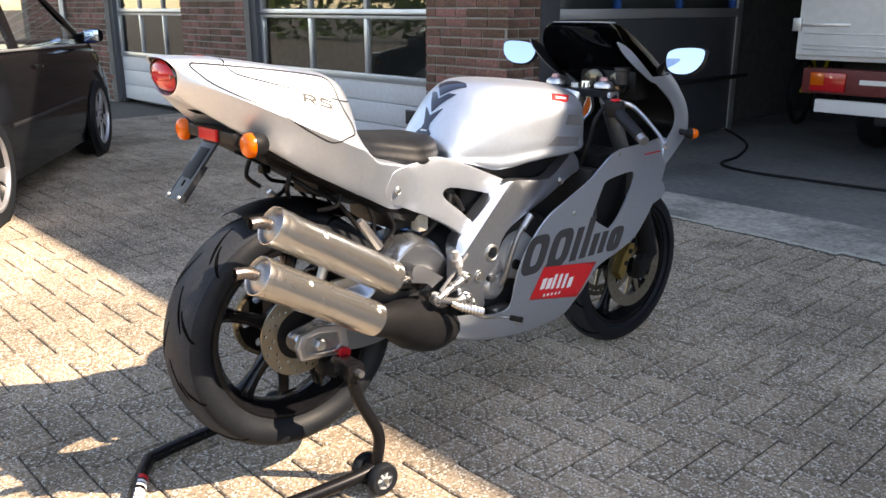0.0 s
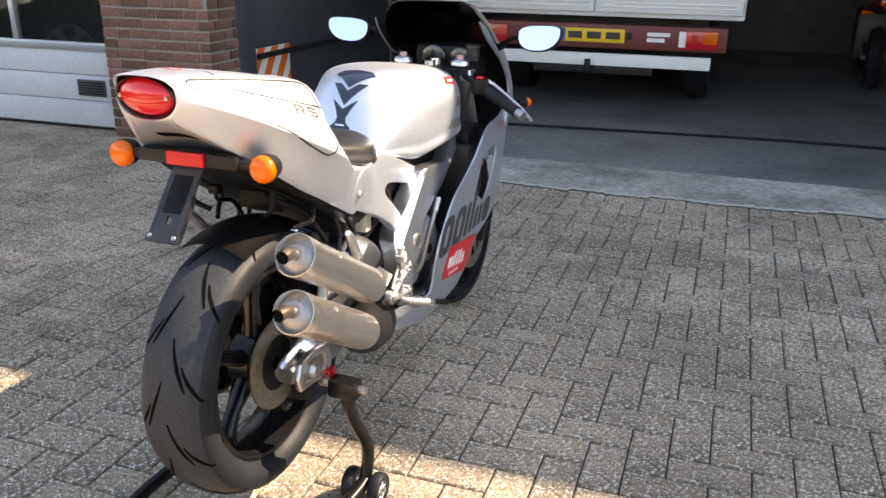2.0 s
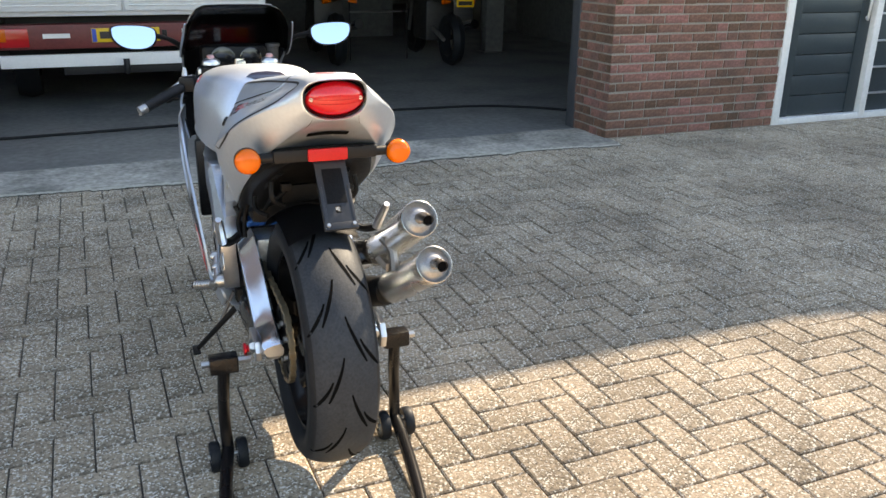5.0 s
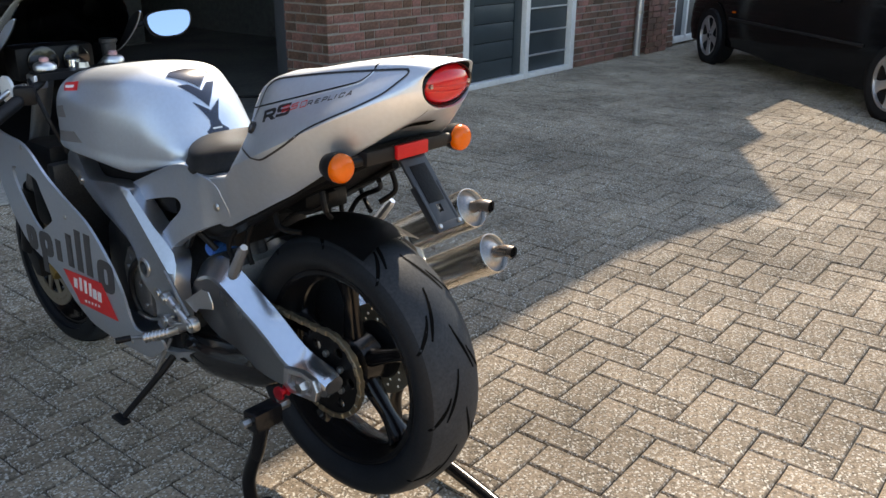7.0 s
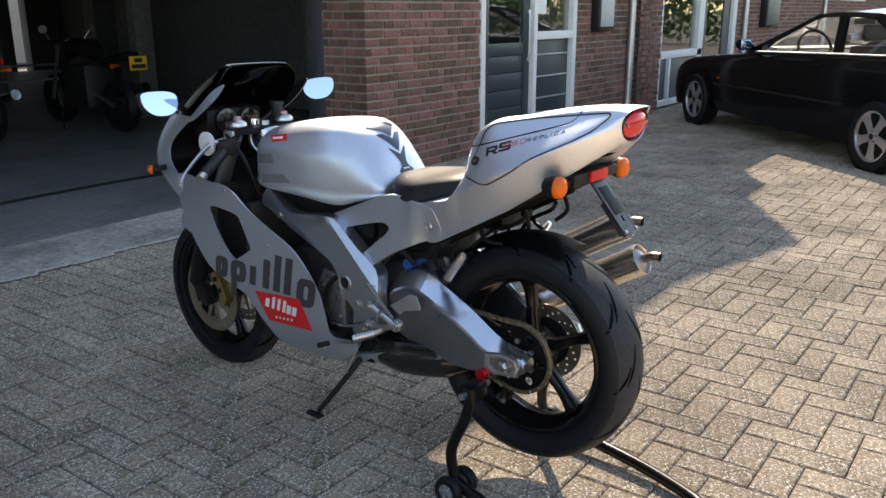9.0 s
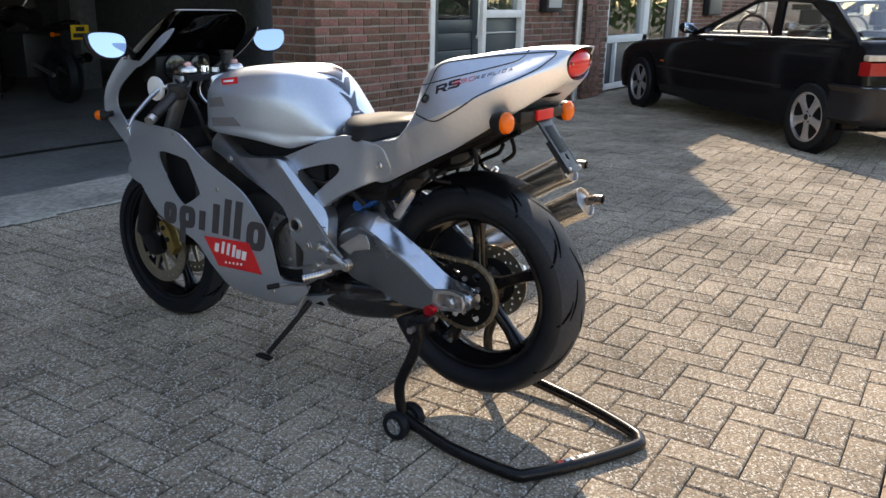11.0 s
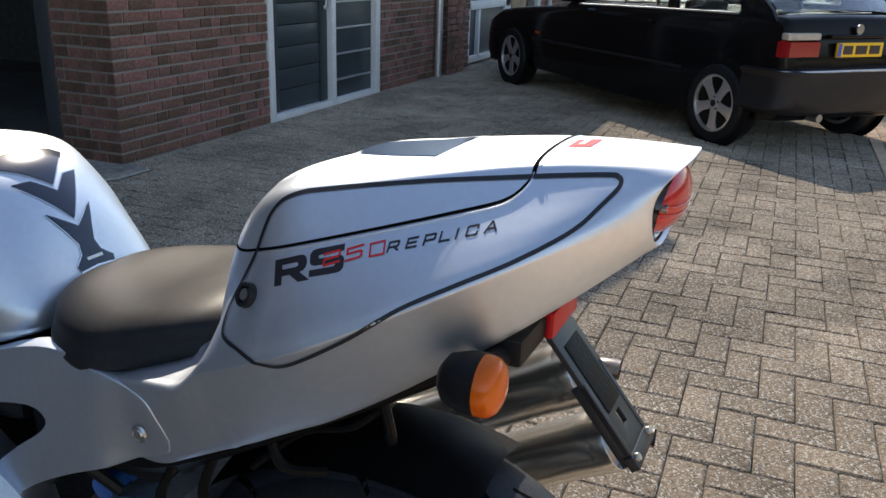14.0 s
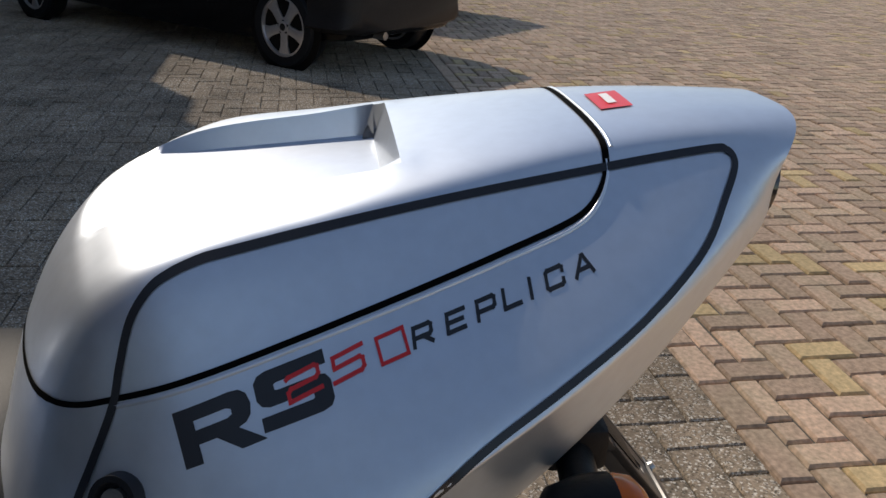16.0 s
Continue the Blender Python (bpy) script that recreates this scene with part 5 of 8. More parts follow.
def hump_details(bm, rows):
    """Rounds the hump's front in plan, sinks a flat-floored scoop, open to the front, into its top, and draws the tail's end into a hood and a chin."""
    bm.verts.ensure_lookup_table()
    k = len(bm.verts) // rows
    side = 9

    def at(i, j):
        return bm.verts[i * rows + j]

    for v in bm.verts:
        x, y, z = v.co
        if x > 0.0 and z > 0.84:
            v.co.x += 0.044 * min(x / 0.085, 1) * min((z - 0.84) / 0.08, 1) * (1 - min(abs(y) / 0.165, 1) ** 2)
    # behind the seat the skin runs in one even sweep into the lamp's oval, the hood's top reaching furthest back
    last = 56
    for i in range(k):
        e, p = at(i, 0).co.copy(), at(i, last).co.copy()
        a = math.atan2((e.z - 1.0585) / 0.0385, e.y / 0.063)
        ca, sa = math.cos(a), math.sin(a)
        q = 0.62 if sa > 0 else 0.9
        e = Vector((-0.2605 - 0.0235 * max(sa, 0) ** 1.4 - 0.003 * max(-sa, 0) ** 1.5, 0.068 * math.copysign(abs(ca) ** q, ca), 1.0585 + 0.0435 * math.copysign(abs(sa) ** q, sa)))
        ahead = at(i, last + 6).co
        t0 = (p - ahead) * ((e.x - p.x) / (p.x - ahead.x))
        for j in range(last):
            u = 1 - j / last
            at(i, j).co = p + t0 * u + (e - p - t0) * u * u
    bmesh.ops.smooth_vert(bm, verts=[at(i, j) for i in range(k) for j in range(last - 5, last + 6)], factor=0.5, use_axis_x=True, use_axis_y=True, use_axis_z=True)
    for _ in range(3):
        bmesh.ops.smooth_vert(bm, verts=[v for v in bm.verts if -0.175 < v.co.x < 0.12 and v.co.z > 0.99], factor=0.5, use_axis_x=True, use_axis_y=True, use_axis_z=True)
    back = -0.046
    for j in range(rows):
        x0 = at(0, j).co.x
        if not back - 0.012 < x0 < 0.15:
            continue
        full = abs(at(16, j).co.y)
        hw = min(0.073, full * 0.80)
        near = min(max((0.15 - x0) / 0.03, 0), 1) * min(max((x0 - back + 0.012) / 0.008, 0), 1)
        for i in range(k):
            c = min(i, k - i)
            if c > 16:
                continue
            v = at(i, j)
            sgn = 1 if i <= k // 2 else -1
            if c <= side - 1:
                goal = (hw - 0.004) * c / (side - 1)
            elif c == side:
                goal = hw
            else:
                goal = hw + (full - hw) * (c - side) / (16 - side)
            v.co.y = sgn * (abs(v.co.y) + (goal - abs(v.co.y)) * near) if c else 0
            floor = 1.0565 - 0.11 * (v.co.x - back)
            corner = back + 0.010 * max(0, abs(v.co.y) - 0.055) / 0.018
            if c < side and v.co.x > corner:
                v.co.z = min(v.co.z, floor)


bm = loft(TAIL, 8, 14, cap=False)
ROWS = 14 * (len(TAIL) - 1) + 1
hump_details(bm, ROWS)
bm.verts.ensure_lookup_table()
lip = [bm.verts[i * ROWS] for i in range(len(bm.verts) // ROWS)]
# the end is hollow: a thin rolled lip, then a dark throat that holds the lamp
for frac, dx, mat in ((0.975, -0.0005, 0), (0.95, 0.004, 0), (None, 0.034, 1)):
    mid = Vector((sum(v.co.x for v in lip) / len(lip), 0, 1.0585))
    ring = []
    for v in lip:
        if frac:
            q = Vector((v.co.x + dx, v.co.y * frac, mid.z + (v.co.z - mid.z) * frac))
        else:
            a = math.atan2((v.co.z - mid.z) / 0.040, v.co.y / 0.0645)
            q = Vector((-0.238 - 0.30 * 0.040 * math.sin(a), 0.0645 * math.cos(a), mid.z + 0.040 * math.sin(a)))
        ring.append(bm.verts.new(q))
    for i in range(len(lip)):
        f = bm.faces.new((lip[i], lip[(i + 1) % len(lip)], ring[(i + 1) % len(lip)], ring[i]))
        f.material_index = mat
    lip = ring
bm.faces.new(lip).material_index = 1
tail = part("tail_fairing", bm, ["silver", "inner_black"], bike, "silver painted seat hump and tail fairing", 50)
tail_tree = BVHTree.FromPolygons([v.co for v in tail.data.vertices], [p.vertices for p in tail.data.polygons])

# seat pad
SEAT = [(x, 0, [(0, zt), (w * 0.6, zt - 0.002), (w * 0.92, zt - 0.014), (w, zt - 0.035), (w * 0.97, zb), (0, zb)]) for x, zt, w, zb in
        ((0.165, 0.885, 0.10, 0.85), (0.2, 0.893, 0.128, 0.842), (0.25, 0.888, 0.15, 0.825), (0.31, 0.878, 0.165, 0.812), (0.36, 0.874, 0.155, 0.812), (0.41, 0.872, 0.125, 0.82), (0.445, 0.866, 0.085, 0.832), (0.462, 0.85, 0.05, 0.838))]
part("seat", loft(SEAT, 5, 5), "seat", bike, "worn black vinyl rider seat", 60)


# subframe side panels
def panel_lift(x, z):
    """Flush with the tail where the panel laps over it, then its own bulge."""
    w = min(max((x - 0.24) / 0.09, 0), 1)
    flank = min(0.181, 0.156 + (z - 0.710 - 0.35 * (0.25 - x)) * 0.215) + 0.12 * max(0, x - 0.21)
    own = flank * (1 - w) + w * (0.176 - 0.03 * max(0, (x - 0.25) / 0.4) - 0.06 * max(0, z - 0.78))
    hit = tail_tree.ray_cast(Vector((min(x, 0.268), 0.5, z)), Vector((0, -1, 0)))[0]
    if hit is None or hit.y < 0.1:
        return own
    k = min(max((x - 0.245) / 0.07, 0), 1)
    k = k * k * (3 - 2 * k)
    return (hit.y + 0.0012) * (1 - k) + own * k


def side_panel(s):
    outer = [(0.212, 0.738), (0.216, 0.79), (0.235, 0.812), (0.30, 0.822), (0.36, 0.828), (0.43, 0.815), (0.55, 0.768), (0.655, 0.724), (0.668, 0.708), (0.652, 0.69), (0.60, 0.655), (0.54, 0.60), (0.515, 0.578), (0.495, 0.582), (0.44, 0.622), (0.37, 0.662), (0.30, 0.695)]
    hole = [(0.400, 0.728), (0.43, 0.738), (0.52, 0.716), (0.59, 0.694), (0.602, 0.683), (0.585, 0.665), (0.545, 0.632), (0.527, 0.622), (0.51, 0.632), (0.46, 0.672), (0.415, 0.705)]
    return sheet(outer, [hole], panel_lift, 0.03, 0.02, 3, None, s, 0.006)


mirrored(lambda s: part("side_panel", side_panel(s), "silver", bike, "", 50))

# fuel tank
def tank_half(zt, wl, zl, zb, square=0.66):
    """A rounded, nearly upright flank between the top and the widest line at zl, then straight down to a sharp lower edge."""
    out = []
    for a in (0, 10, 22, 34, 46, 58, 70, 80, 90):
        c, q = math.cos(radians(a)), math.sin(radians(a))
        out.append((wl * q ** square, zl + (zt - zl) * max(c, 0) ** square))
    return out + [(wl * 0.996, zl * 0.5 + zb * 0.5), (wl * 0.97, zb), (wl * 0.5, zb + 0.004), (0, zb + 0.01)]


TANK = [(x, 0, tank_half(zt, wl, zl, zb, 1.05 - 0.45 * min(max((x - 0.53) / 0.13, 0), 1))) for x, zt, wl, zl, zb in (
    (0.458, 0.842, 0.080, 0.818, 0.806), (0.465, 0.858, 0.103, 0.818, 0.802), (0.478, 0.880, 0.117, 0.819, 0.798), (0.492, 0.905, 0.126, 0.821, 0.794),
    (0.510, 0.934, 0.133, 0.825, 0.789), (0.532, 0.961, 0.141, 0.830, 0.783), (0.562, 0.987, 0.151, 0.838, 0.775), (0.605, 1.001, 0.164, 0.844, 0.764), (0.650, 1.005, 0.178, 0.846, 0.767),
    (0.705, 1.003, 0.191, 0.846, 0.776), (0.770, 0.998, 0.196, 0.846, 0.781), (0.850, 0.989, 0.194, 0.846, 0.783), (0.920, 0.977, 0.180, 0.846, 0.783),
    (0.975, 0.957, 0.154, 0.846, 0.786), (1.005, 0.925, 0.126, 0.846, 0.795))]
bm = loft(TANK, 6, 5)
for _ in range(8):
    bmesh.ops.smooth_vert(bm, verts=[v for v in bm.verts if v.co.z > 0.84], factor=0.5, use_axis_x=True, use_axis_y=True, use_axis_z=True)
for v in bm.verts:
    x, y, z = v.co
    # a shallow dent runs along each shoulder
    if abs(y) > 0.08:
        v.co.y *= 1 - 0.06 * math.exp(-((x - 0.71) / 0.10) ** 2 - ((z - 0.945) / 0.026) ** 2)
tank = part("fuel_tank", bm, "silver", bike, "silver fuel tank with dark chevron pad", 60)
tank_tree = BVHTree.FromPolygons([v.co for v in tank.data.vertices], [p.vertices for p in tank.data.polygons])

part("tank_base", box(0.45, 0.68, -0.135, 0.135, 0.75, 0.785, 0.02), "black", bike, "black plate under the tank")


# main frame spars
def spar(s):
    """The side plate of the frame; its rear edge is one broad sloping facet."""
    outer = [(0.95, 0.775), (0.92, 0.764), (0.86, 0.738), (0.80, 0.716), (0.72, 0.722), (0.645, 0.730), (0.615, 0.726), (0.592, 0.709), (0.522, 0.646), (0.456, 0.592), (0.436, 0.545), (0.433, 0.49), (0.437, 0.44), (0.447, 0.392), (0.47, 0.378), (0.532, 0.374), (0.543, 0.39), (0.536, 0.43), (0.536, 0.455), (0.556, 0.474), (0.586, 0.500), (0.592, 0.545), (0.618, 0.585), (0.665, 0.612), (0.726, 0.638), (0.80, 0.664), (0.86, 0.688), (0.93, 0.71), (0.965, 0.722)]
    holes = [[(0.5625 + 0.018 * math.cos(a), 0.5345 + 0.018 * math.sin(a)) for a in np.linspace(0, 2 * math.pi, 11)[:-1]]]
    p, q = Vector((0.626, 0.721)), Vector((0.454, 0.549))
    d = (q - p).normalized()
    out = Vector((d.y, -d.x)) if Vector((d.y, -d.x)).dot(Vector((-1, 1))) > 0 else Vector((-d.y, d.x))

    def lift(x, z):
        past = max(0.0, (Vector((x, z)) - p).dot(out))
        upper = max(0.0, z - (0.704 + 0.16 * max(0, x - 0.72))) if x > 0.66 else 0.0
        return 0.186 - 0.2 * max(0, x - 0.72) ** 1.3 - 0.05 * max(0, 0.5 - z) - 0.75 * past - 0.5 * upper
    return sheet(outer, holes, lift, 0.045, 0.022, 2, None, s, 0.004, [[tuple(p.lerp(q, k / 8)) for k in range(9)]])


mirrored(lambda s: part("frame_spar", spar(s), "frame_metal", bike, "satin aluminium frame spar", 30))


# swingarm
def arm(s):
    """A deep tapered beam: an upright side, a broad sloping top face; the right arm arches higher at its front."""
    st = []
    for x, zl, zr, zt, yo in ((-0.056, 0.396, 0.422, 0.428, 0.148), (-0.04, 0.381, 0.432, 0.438, 0.152), (0.0, 0.371, 0.434, 0.446, 0.152), (0.04, 0.365, 0.436, 0.456, 0.152), (0.075, 0.358, 0.444, 0.474, 0.152), (0.115, 0.346, 0.460, 0.50, 0.152),
                              (0.16, 0.338, 0.484, 0.527, 0.152), (0.213, 0.336, 0.512, 0.554, 0.152), (0.26, 0.342, 0.540, 0.578, 0.152), (0.30, 0.350, 0.562, 0.594, 0.150), (0.335, 0.358, 0.570, 0.600, 0.147), (0.37, 0.366, 0.566, 0.592, 0.144), (0.42, 0.385, 0.541, 0.565, 0.138), (0.45, 0.42, 0.515, 0.53, 0.132)):
        if s > 0:
            zr = zt - 0.040 * min(max((x + 0.05) / 0.12, 0.3), 1)
        if s < 0:
            up = 0.045 * math.exp(-((x - 0.28) / 0.10) ** 2)
            zr, zt, yo = zr + up, zt + up * 0.8, yo + 0.25 * up
        yi = 0.098
        ym = 0.106 if s > 0 else 0.112
        ring = [(ym, zt), ((ym + yo - 0.008) / 2, (zt + zr + 0.005) / 2 + 0.001) if s > 0 else (yo - 0.03, zt - 0.3 * (zt - zr) - 0.002), (yo - 0.009, zr + 0.005), (yo - 0.002, zr), (yo, zr - 0.008), (yo - 0.2 * (zr - zl), zl + 0.012), (yo - 0.2 * (zr - zl) - 0.003, zl + 0.003), (yo - 0.2 * (zr - zl) - 0.008, zl), (yi + 0.006, zl), (yi, zl + 0.008), (yi, zt - 0.012), (yi + 0.008, zt - 0.001)]
        st.append((x, 0, [(s * a, b) for a, b in ring]))
    return loft(st, 1, 4, True, None, False)


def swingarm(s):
    ob = part("swingarm", arm(s), ["arm_side", "bright_metal"], bike, "bare aluminium banana swingarm, its upper edge coloured bright with sky", 24)
    # Upward faces take the lighter tone, as if catching the sky.
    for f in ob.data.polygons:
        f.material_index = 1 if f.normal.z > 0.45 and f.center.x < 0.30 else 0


mirrored(swingarm)


# fairing
def fair_w(x, z):
    w = float(np.interp(z, [0.20, 0.24, 0.28, 0.34, 0.45, 0.55, 0.66, 0.75, 0.80, 0.9, 1.0, 1.1], [0.135, 0.165, 0.188, 0.205, 0.216, 0.226, 0.233, 0.232, 0.226, 0.205, 0.18, 0.15]))
    w -= 0.06 * max(0.0, (0.62 - x) / 0.24)
    return w - 0.22 * max(0.0, x - 1.12) ** 1.25


def fairing(s):
    outer = [(1.01, 0.757), (0.93, 0.705), (0.845, 0.665), (0.755, 0.622), (0.70, 0.572), (0.66, 0.515), (0.636, 0.45), (0.628, 0.385), (0.612, 0.358), (0.57, 0.35), (0.49, 0.362), (0.40, 0.372), (0.385, 0.362), (0.382, 0.325), (0.40, 0.312), (0.50, 0.285), (0.62, 0.262), (0.76, 0.25), (0.87, 0.262), (0.91, 0.30), (0.96, 0.36), (1.01, 0.41), (1.10, 0.44), (1.20, 0.475), (1.27, 0.54), (1.33, 0.62), (1.365, 0.70), (1.375, 0.76), (1.335, 0.785), (1.24, 0.782), (1.13, 0.782), (1.07, 0.778)]
    if s > 0:
        i = outer.index((0.612, 0.358))
        outer[i:i + 8] = [(0.612, 0.354), (0.575, 0.350), (0.545, 0.350), (0.532, 0.342), (0.530, 0.322), (0.545, 0.305), (0.585, 0.278)]
    vent = [(0.985, 0.672), (1.005, 0.69), (1.07, 0.70), (1.125, 0.703), (1.145, 0.69), (1.135, 0.655), (1.085, 0.57), (1.045, 0.532), (1.025, 0.535), (0.96, 0.572), (0.948, 0.588), (0.965, 0.63)]
    return sheet(outer, [vent], fair_w, 0.007, 0.025, 3, None, s)


fair = {}
for s in (1, -1):
    fair[s] = part("side_fairing", fairing(s), "silver", bike, "silver side fairing with dark and red graphics", 60)
part("belly_pan", loft([(x, 0, [(0, z1), (w, z1), (w, z1 - 0.015), (w * 0.8, z0), (0, z0)]) for x, w, z0, z1 in ((0.40, 0.12, 0.30, 0.34), (0.55, 0.15, 0.25, 0.30), (0.75, 0.16, 0.225, 0.28), (0.88, 0.15, 0.235, 0.29), (0.93, 0.12, 0.28, 0.32))], 3, 4), "silver", bike)


# upper cowl, with its open cockpit edge
def cowl(rows, thick, n=22, off=0.0):
    """Rows: z, x of the rear edge, x of the nose, half width at the rear edge."""
    bm = bmesh.new()
    pts = smooth_path([Vector((z, xe, xn)) for z, xe, xn, w in rows], 4)
    ws = smooth_path([Vector((w, 0, 0)) for *_, w in rows], 4)
    grid = []
    for p, w in zip(pts, ws):
        z, xe, xn = p
        row = []
        for i in range(n + 1):
            a = math.pi * i / n
            row.append((bm.verts.new((xe + (xn - xe) * math.sin(a) ** 0.8 - off, (w.x - off) * math.cos(a), z)), ))
        grid.append([r[0] for r in row])
    for i in range(len(grid) - 1):
        for j in range(n):
            bm.faces.new((grid[i][j], grid[i][j + 1], grid[i + 1][j + 1], grid[i + 1][j]))
    bmesh.ops.recalc_face_normals(bm, faces=bm.faces)
    geom = bmesh.ops.solidify(bm, geom=bm.faces[:], thickness=thick)
    return bm


COWL = [(0.66, 1.30, 1.42, 0.19), (0.72, 1.33, 1.52, 0.20), (0.775, 1.345, 1.60, 0.205), (0.82, 1.405, 1.61, 0.19), (0.86, 1.415, 1.60, 0.183), (0.90, 1.385, 1.58, 0.182), (0.95, 1.31, 1.54, 0.186), (0.985, 1.25, 1.50, 0.19)]
part("nose_cowl", cowl(COWL, 0.006), "silver", bike, "silver nose cowl around the cockpit", 60)
part("cockpit_liner", cowl([(z, xe + 0.012, xn - 0.01, w - 0.008) for z, xe, xn, w in COWL], 0.003), "black", bike, "black inner cockpit lining", 60)
SCREEN = [(0.975, 1.262, 1.49, 0.186), (1.02, 1.205, 1.43, 0.186), (1.07, 1.15, 1.36, 0.178), (1.11, 1.125, 1.29, 0.163), (1.14, 1.12, 1.235, 0.142), (1.152, 1.125, 1.20, 0.118)]
screen = part("windscreen", cowl(SCREEN, 0.003), "smoke", bike, "dark smoked windscreen", 60)
# Highlight along the screen's top edge, made as a light grey tube.
part("screen_edge", tube([(1.125 + 0.075 * math.sin(a) ** 0.8, 0.118 * math.cos(a), 1.153) for a in np.linspace(0.0, math.pi, 15)], 0.0018, 6, smooth=0), "panel_grey", screen, "pale tube for the light caught by the screen's edge")


def horn(s, deep=0.195):
    outer = [(1.25, 0.99), (1.20, 1.03), (1.14, 1.075), (1.085, 1.098), (1.097, 1.077), (1.13, 1.047), (1.18, 1.012), (1.25, 0.972), (1.30, 0.962)]
    return sheet(outer, [], lambda x, z: deep - 0.12 * max(0, z - 1.0), 0.004, 0.02, 3, None, s)


mirrored(lambda s: part("screen_horn", horn(s), "silver", bike, "", 60))
mirrored(lambda s: part("horn_liner", horn(s, 0.1905), "black", bike, "black inner face of the cowl horn", 60))


# wheels
def tyre(parent, c, R, w, bead, label, grooves):
    h = w / 2
    prof = [(bead, -h * 0.72), (bead + 0.012, -h * 0.82), (R * 0.80, -h), (R * 0.885, -h * 0.985), (R * 0.935, -h * 0.86), (R * 0.972, -h * 0.6), (R * 0.993, -h * 0.3), (R, 0)]
    prof += [(r, -y) for r, y in prof[-2::-1]]
    m = Matrix.Translation(c)
    t = part("tyre", revolve(prof, 96, 'Y', None, m, True), ["rubber", "tread"], parent, label, 60)
    for f in t.data.polygons:
        q = f.center - c
        if math.hypot(q.x, q.z) > R * 0.93:
            f.material_index = 1
    bm = bmesh.new()
    rr = [p[0] for p in prof[3:-3]]
    hh = [p[1] for p in prof[3:-3]]
    for k in range(grooves):
        a0 = 2 * math.pi * k / grooves
        for s, off in ((1, 0.0), (-1, 0.5)):
            for h0, h1, da, shift in ((0.08, 0.55, 0.34, 0.0), (0.42, 0.93, 0.22, 0.30)):
                pts = []
                n = 10
                for i in range(n + 1):
                    u = i / n
                    y = s * h * (h0 + (h1 - h0) * u)
                    a = a0 + (off + shift) * 2 * math.pi / grooves + da * (u ** 0.8)
                    r = float(np.interp(y, hh, rr)) + 0.0006
                    pts.append((a, y, r, 0.0082 * math.sin(math.pi * min(max(u, 0.06), 0.94)) ** 0.4))
                prev = None
                for i, (a, y, r, wd) in enumerate(pts):
                    b0, b1 = pts[max(i - 1, 0)], pts[min(i + 1, n)]
                    d = Vector(((b1[0] - b0[0]) * r, b1[1] - b0[1])).normalized()
                    cur = []
                    for q in (-wd / 2, wd / 2):
                        aa, yy = a - d.y * q / r, y + d.x * q
                        r2 = float(np.interp(yy, hh, rr)) + 0.0006
                        cur.append(bm.verts.new((c.x + r2 * math.cos(aa), c.y + yy, c.z + r2 * math.sin(aa))))
                    if prev:
                        bm.faces.new((prev[0], prev[1], cur[1], cur[0]))
                    prev = cur
    part("tread_groove", bm, "groove", t, "", 0)
    return t


def rim(parent, c, bead, w, spokes, phase, hub_r, hub_w):
    h = w / 2
    m = Matrix.Translation(c)
    b = bead
    prof = [(b + 0.004, h * 0.8), (b - 0.004, h * 0.86), (b - 0.012, h * 0.82), (b - 0.02, h * 0.45), (b - 0.03, h * 0.3), (b - 0.034, 0), (b - 0.03, -h * 0.3), (b - 0.02, -h * 0.45), (b - 0.012, -h * 0.82), (b - 0.004, -h * 0.86), (b + 0.004, -h * 0.8)]
    r = part("rim", revolve(prof, 80, 'Y', None, m, True), "rim", parent, "gloss black cast wheel rim", 50)
    for k in range(spokes):
        a = phase + 2 * math.pi * k / spokes
        own = loft([(x, 0, [(0, t), (wd * 0.75, t * 0.75), (wd, 0), (wd * 0.75, -t * 0.75), (0, -t)]) for x, wd, t in ((hub_r * 0.7, 0.030, 0.022), (hub_r * 1.6, 0.022, 0.017), (b * 0.62, 0.018, 0.016), (b - 0.045, 0.026, 0.021), (b - 0.026, 0.036, 0.032))], 3, 4)
        bmesh.ops.transform(own, matrix=m @ Matrix.Rotation(-a, 4, 'Y'), verts=own.verts)
        part("spoke", own, "rim", r)
    part("hub", revolve([(0.012, -hub_w), (hub_r * 0.7, -hub_w), (hub_r, -hub_w * 0.6), (hub_r, hub_w * 0.6), (hub_r * 0.7, hub_w), (0.012, hub_w)], 32, 'Y', None, m, True), "rim", r)
    return r


def disc(parent, c, y, R, r0, mat, holes=30, rings=(0.72, 0.82, 0.92)):
    """A drilled brake disc with an inner carrier."""
    out = [(R * math.cos(a), R * math.sin(a)) for a in np.linspace(0, 2 * math.pi, 73)[:-1]]
    inn = [(r0 * math.cos(a), r0 * math.sin(a)) for a in np.linspace(0, 2 * math.pi, 49)[:-1]]
    hs = [inn]
    for k in range(holes):
        rr = R * (rings[k % len(rings)] if r0 < R * 0.68 else 0.5 * (1 + r0 / R))
        a = 2 * math.pi * k / holes
        hs.append([(rr * math.cos(a) + 0.0042 * math.cos(q), rr * math.sin(a) + 0.0042 * math.sin(q)) for q in np.linspace(0, 2 * math.pi, 7)[:-1]])
    own = sheet(out, hs, lambda x, z: 0.0, 0.005, 0, 1)
    bmesh.ops.transform(own, matrix=Matrix.Translation((c.x, y, c.z)), verts=own.verts)
    return part("brake_disc", own, mat, parent, "drilled brake disc", 0)


rear = new("rear_wheel")
rear.parent = bike
tyre(rear, RA, 0.316, 0.166, 0.230, "wide worn black rear tyre with swept grooves", 11)
rim(rear, RA, 0.230, 0.148, 5, radians(12), 0.062, 0.045)
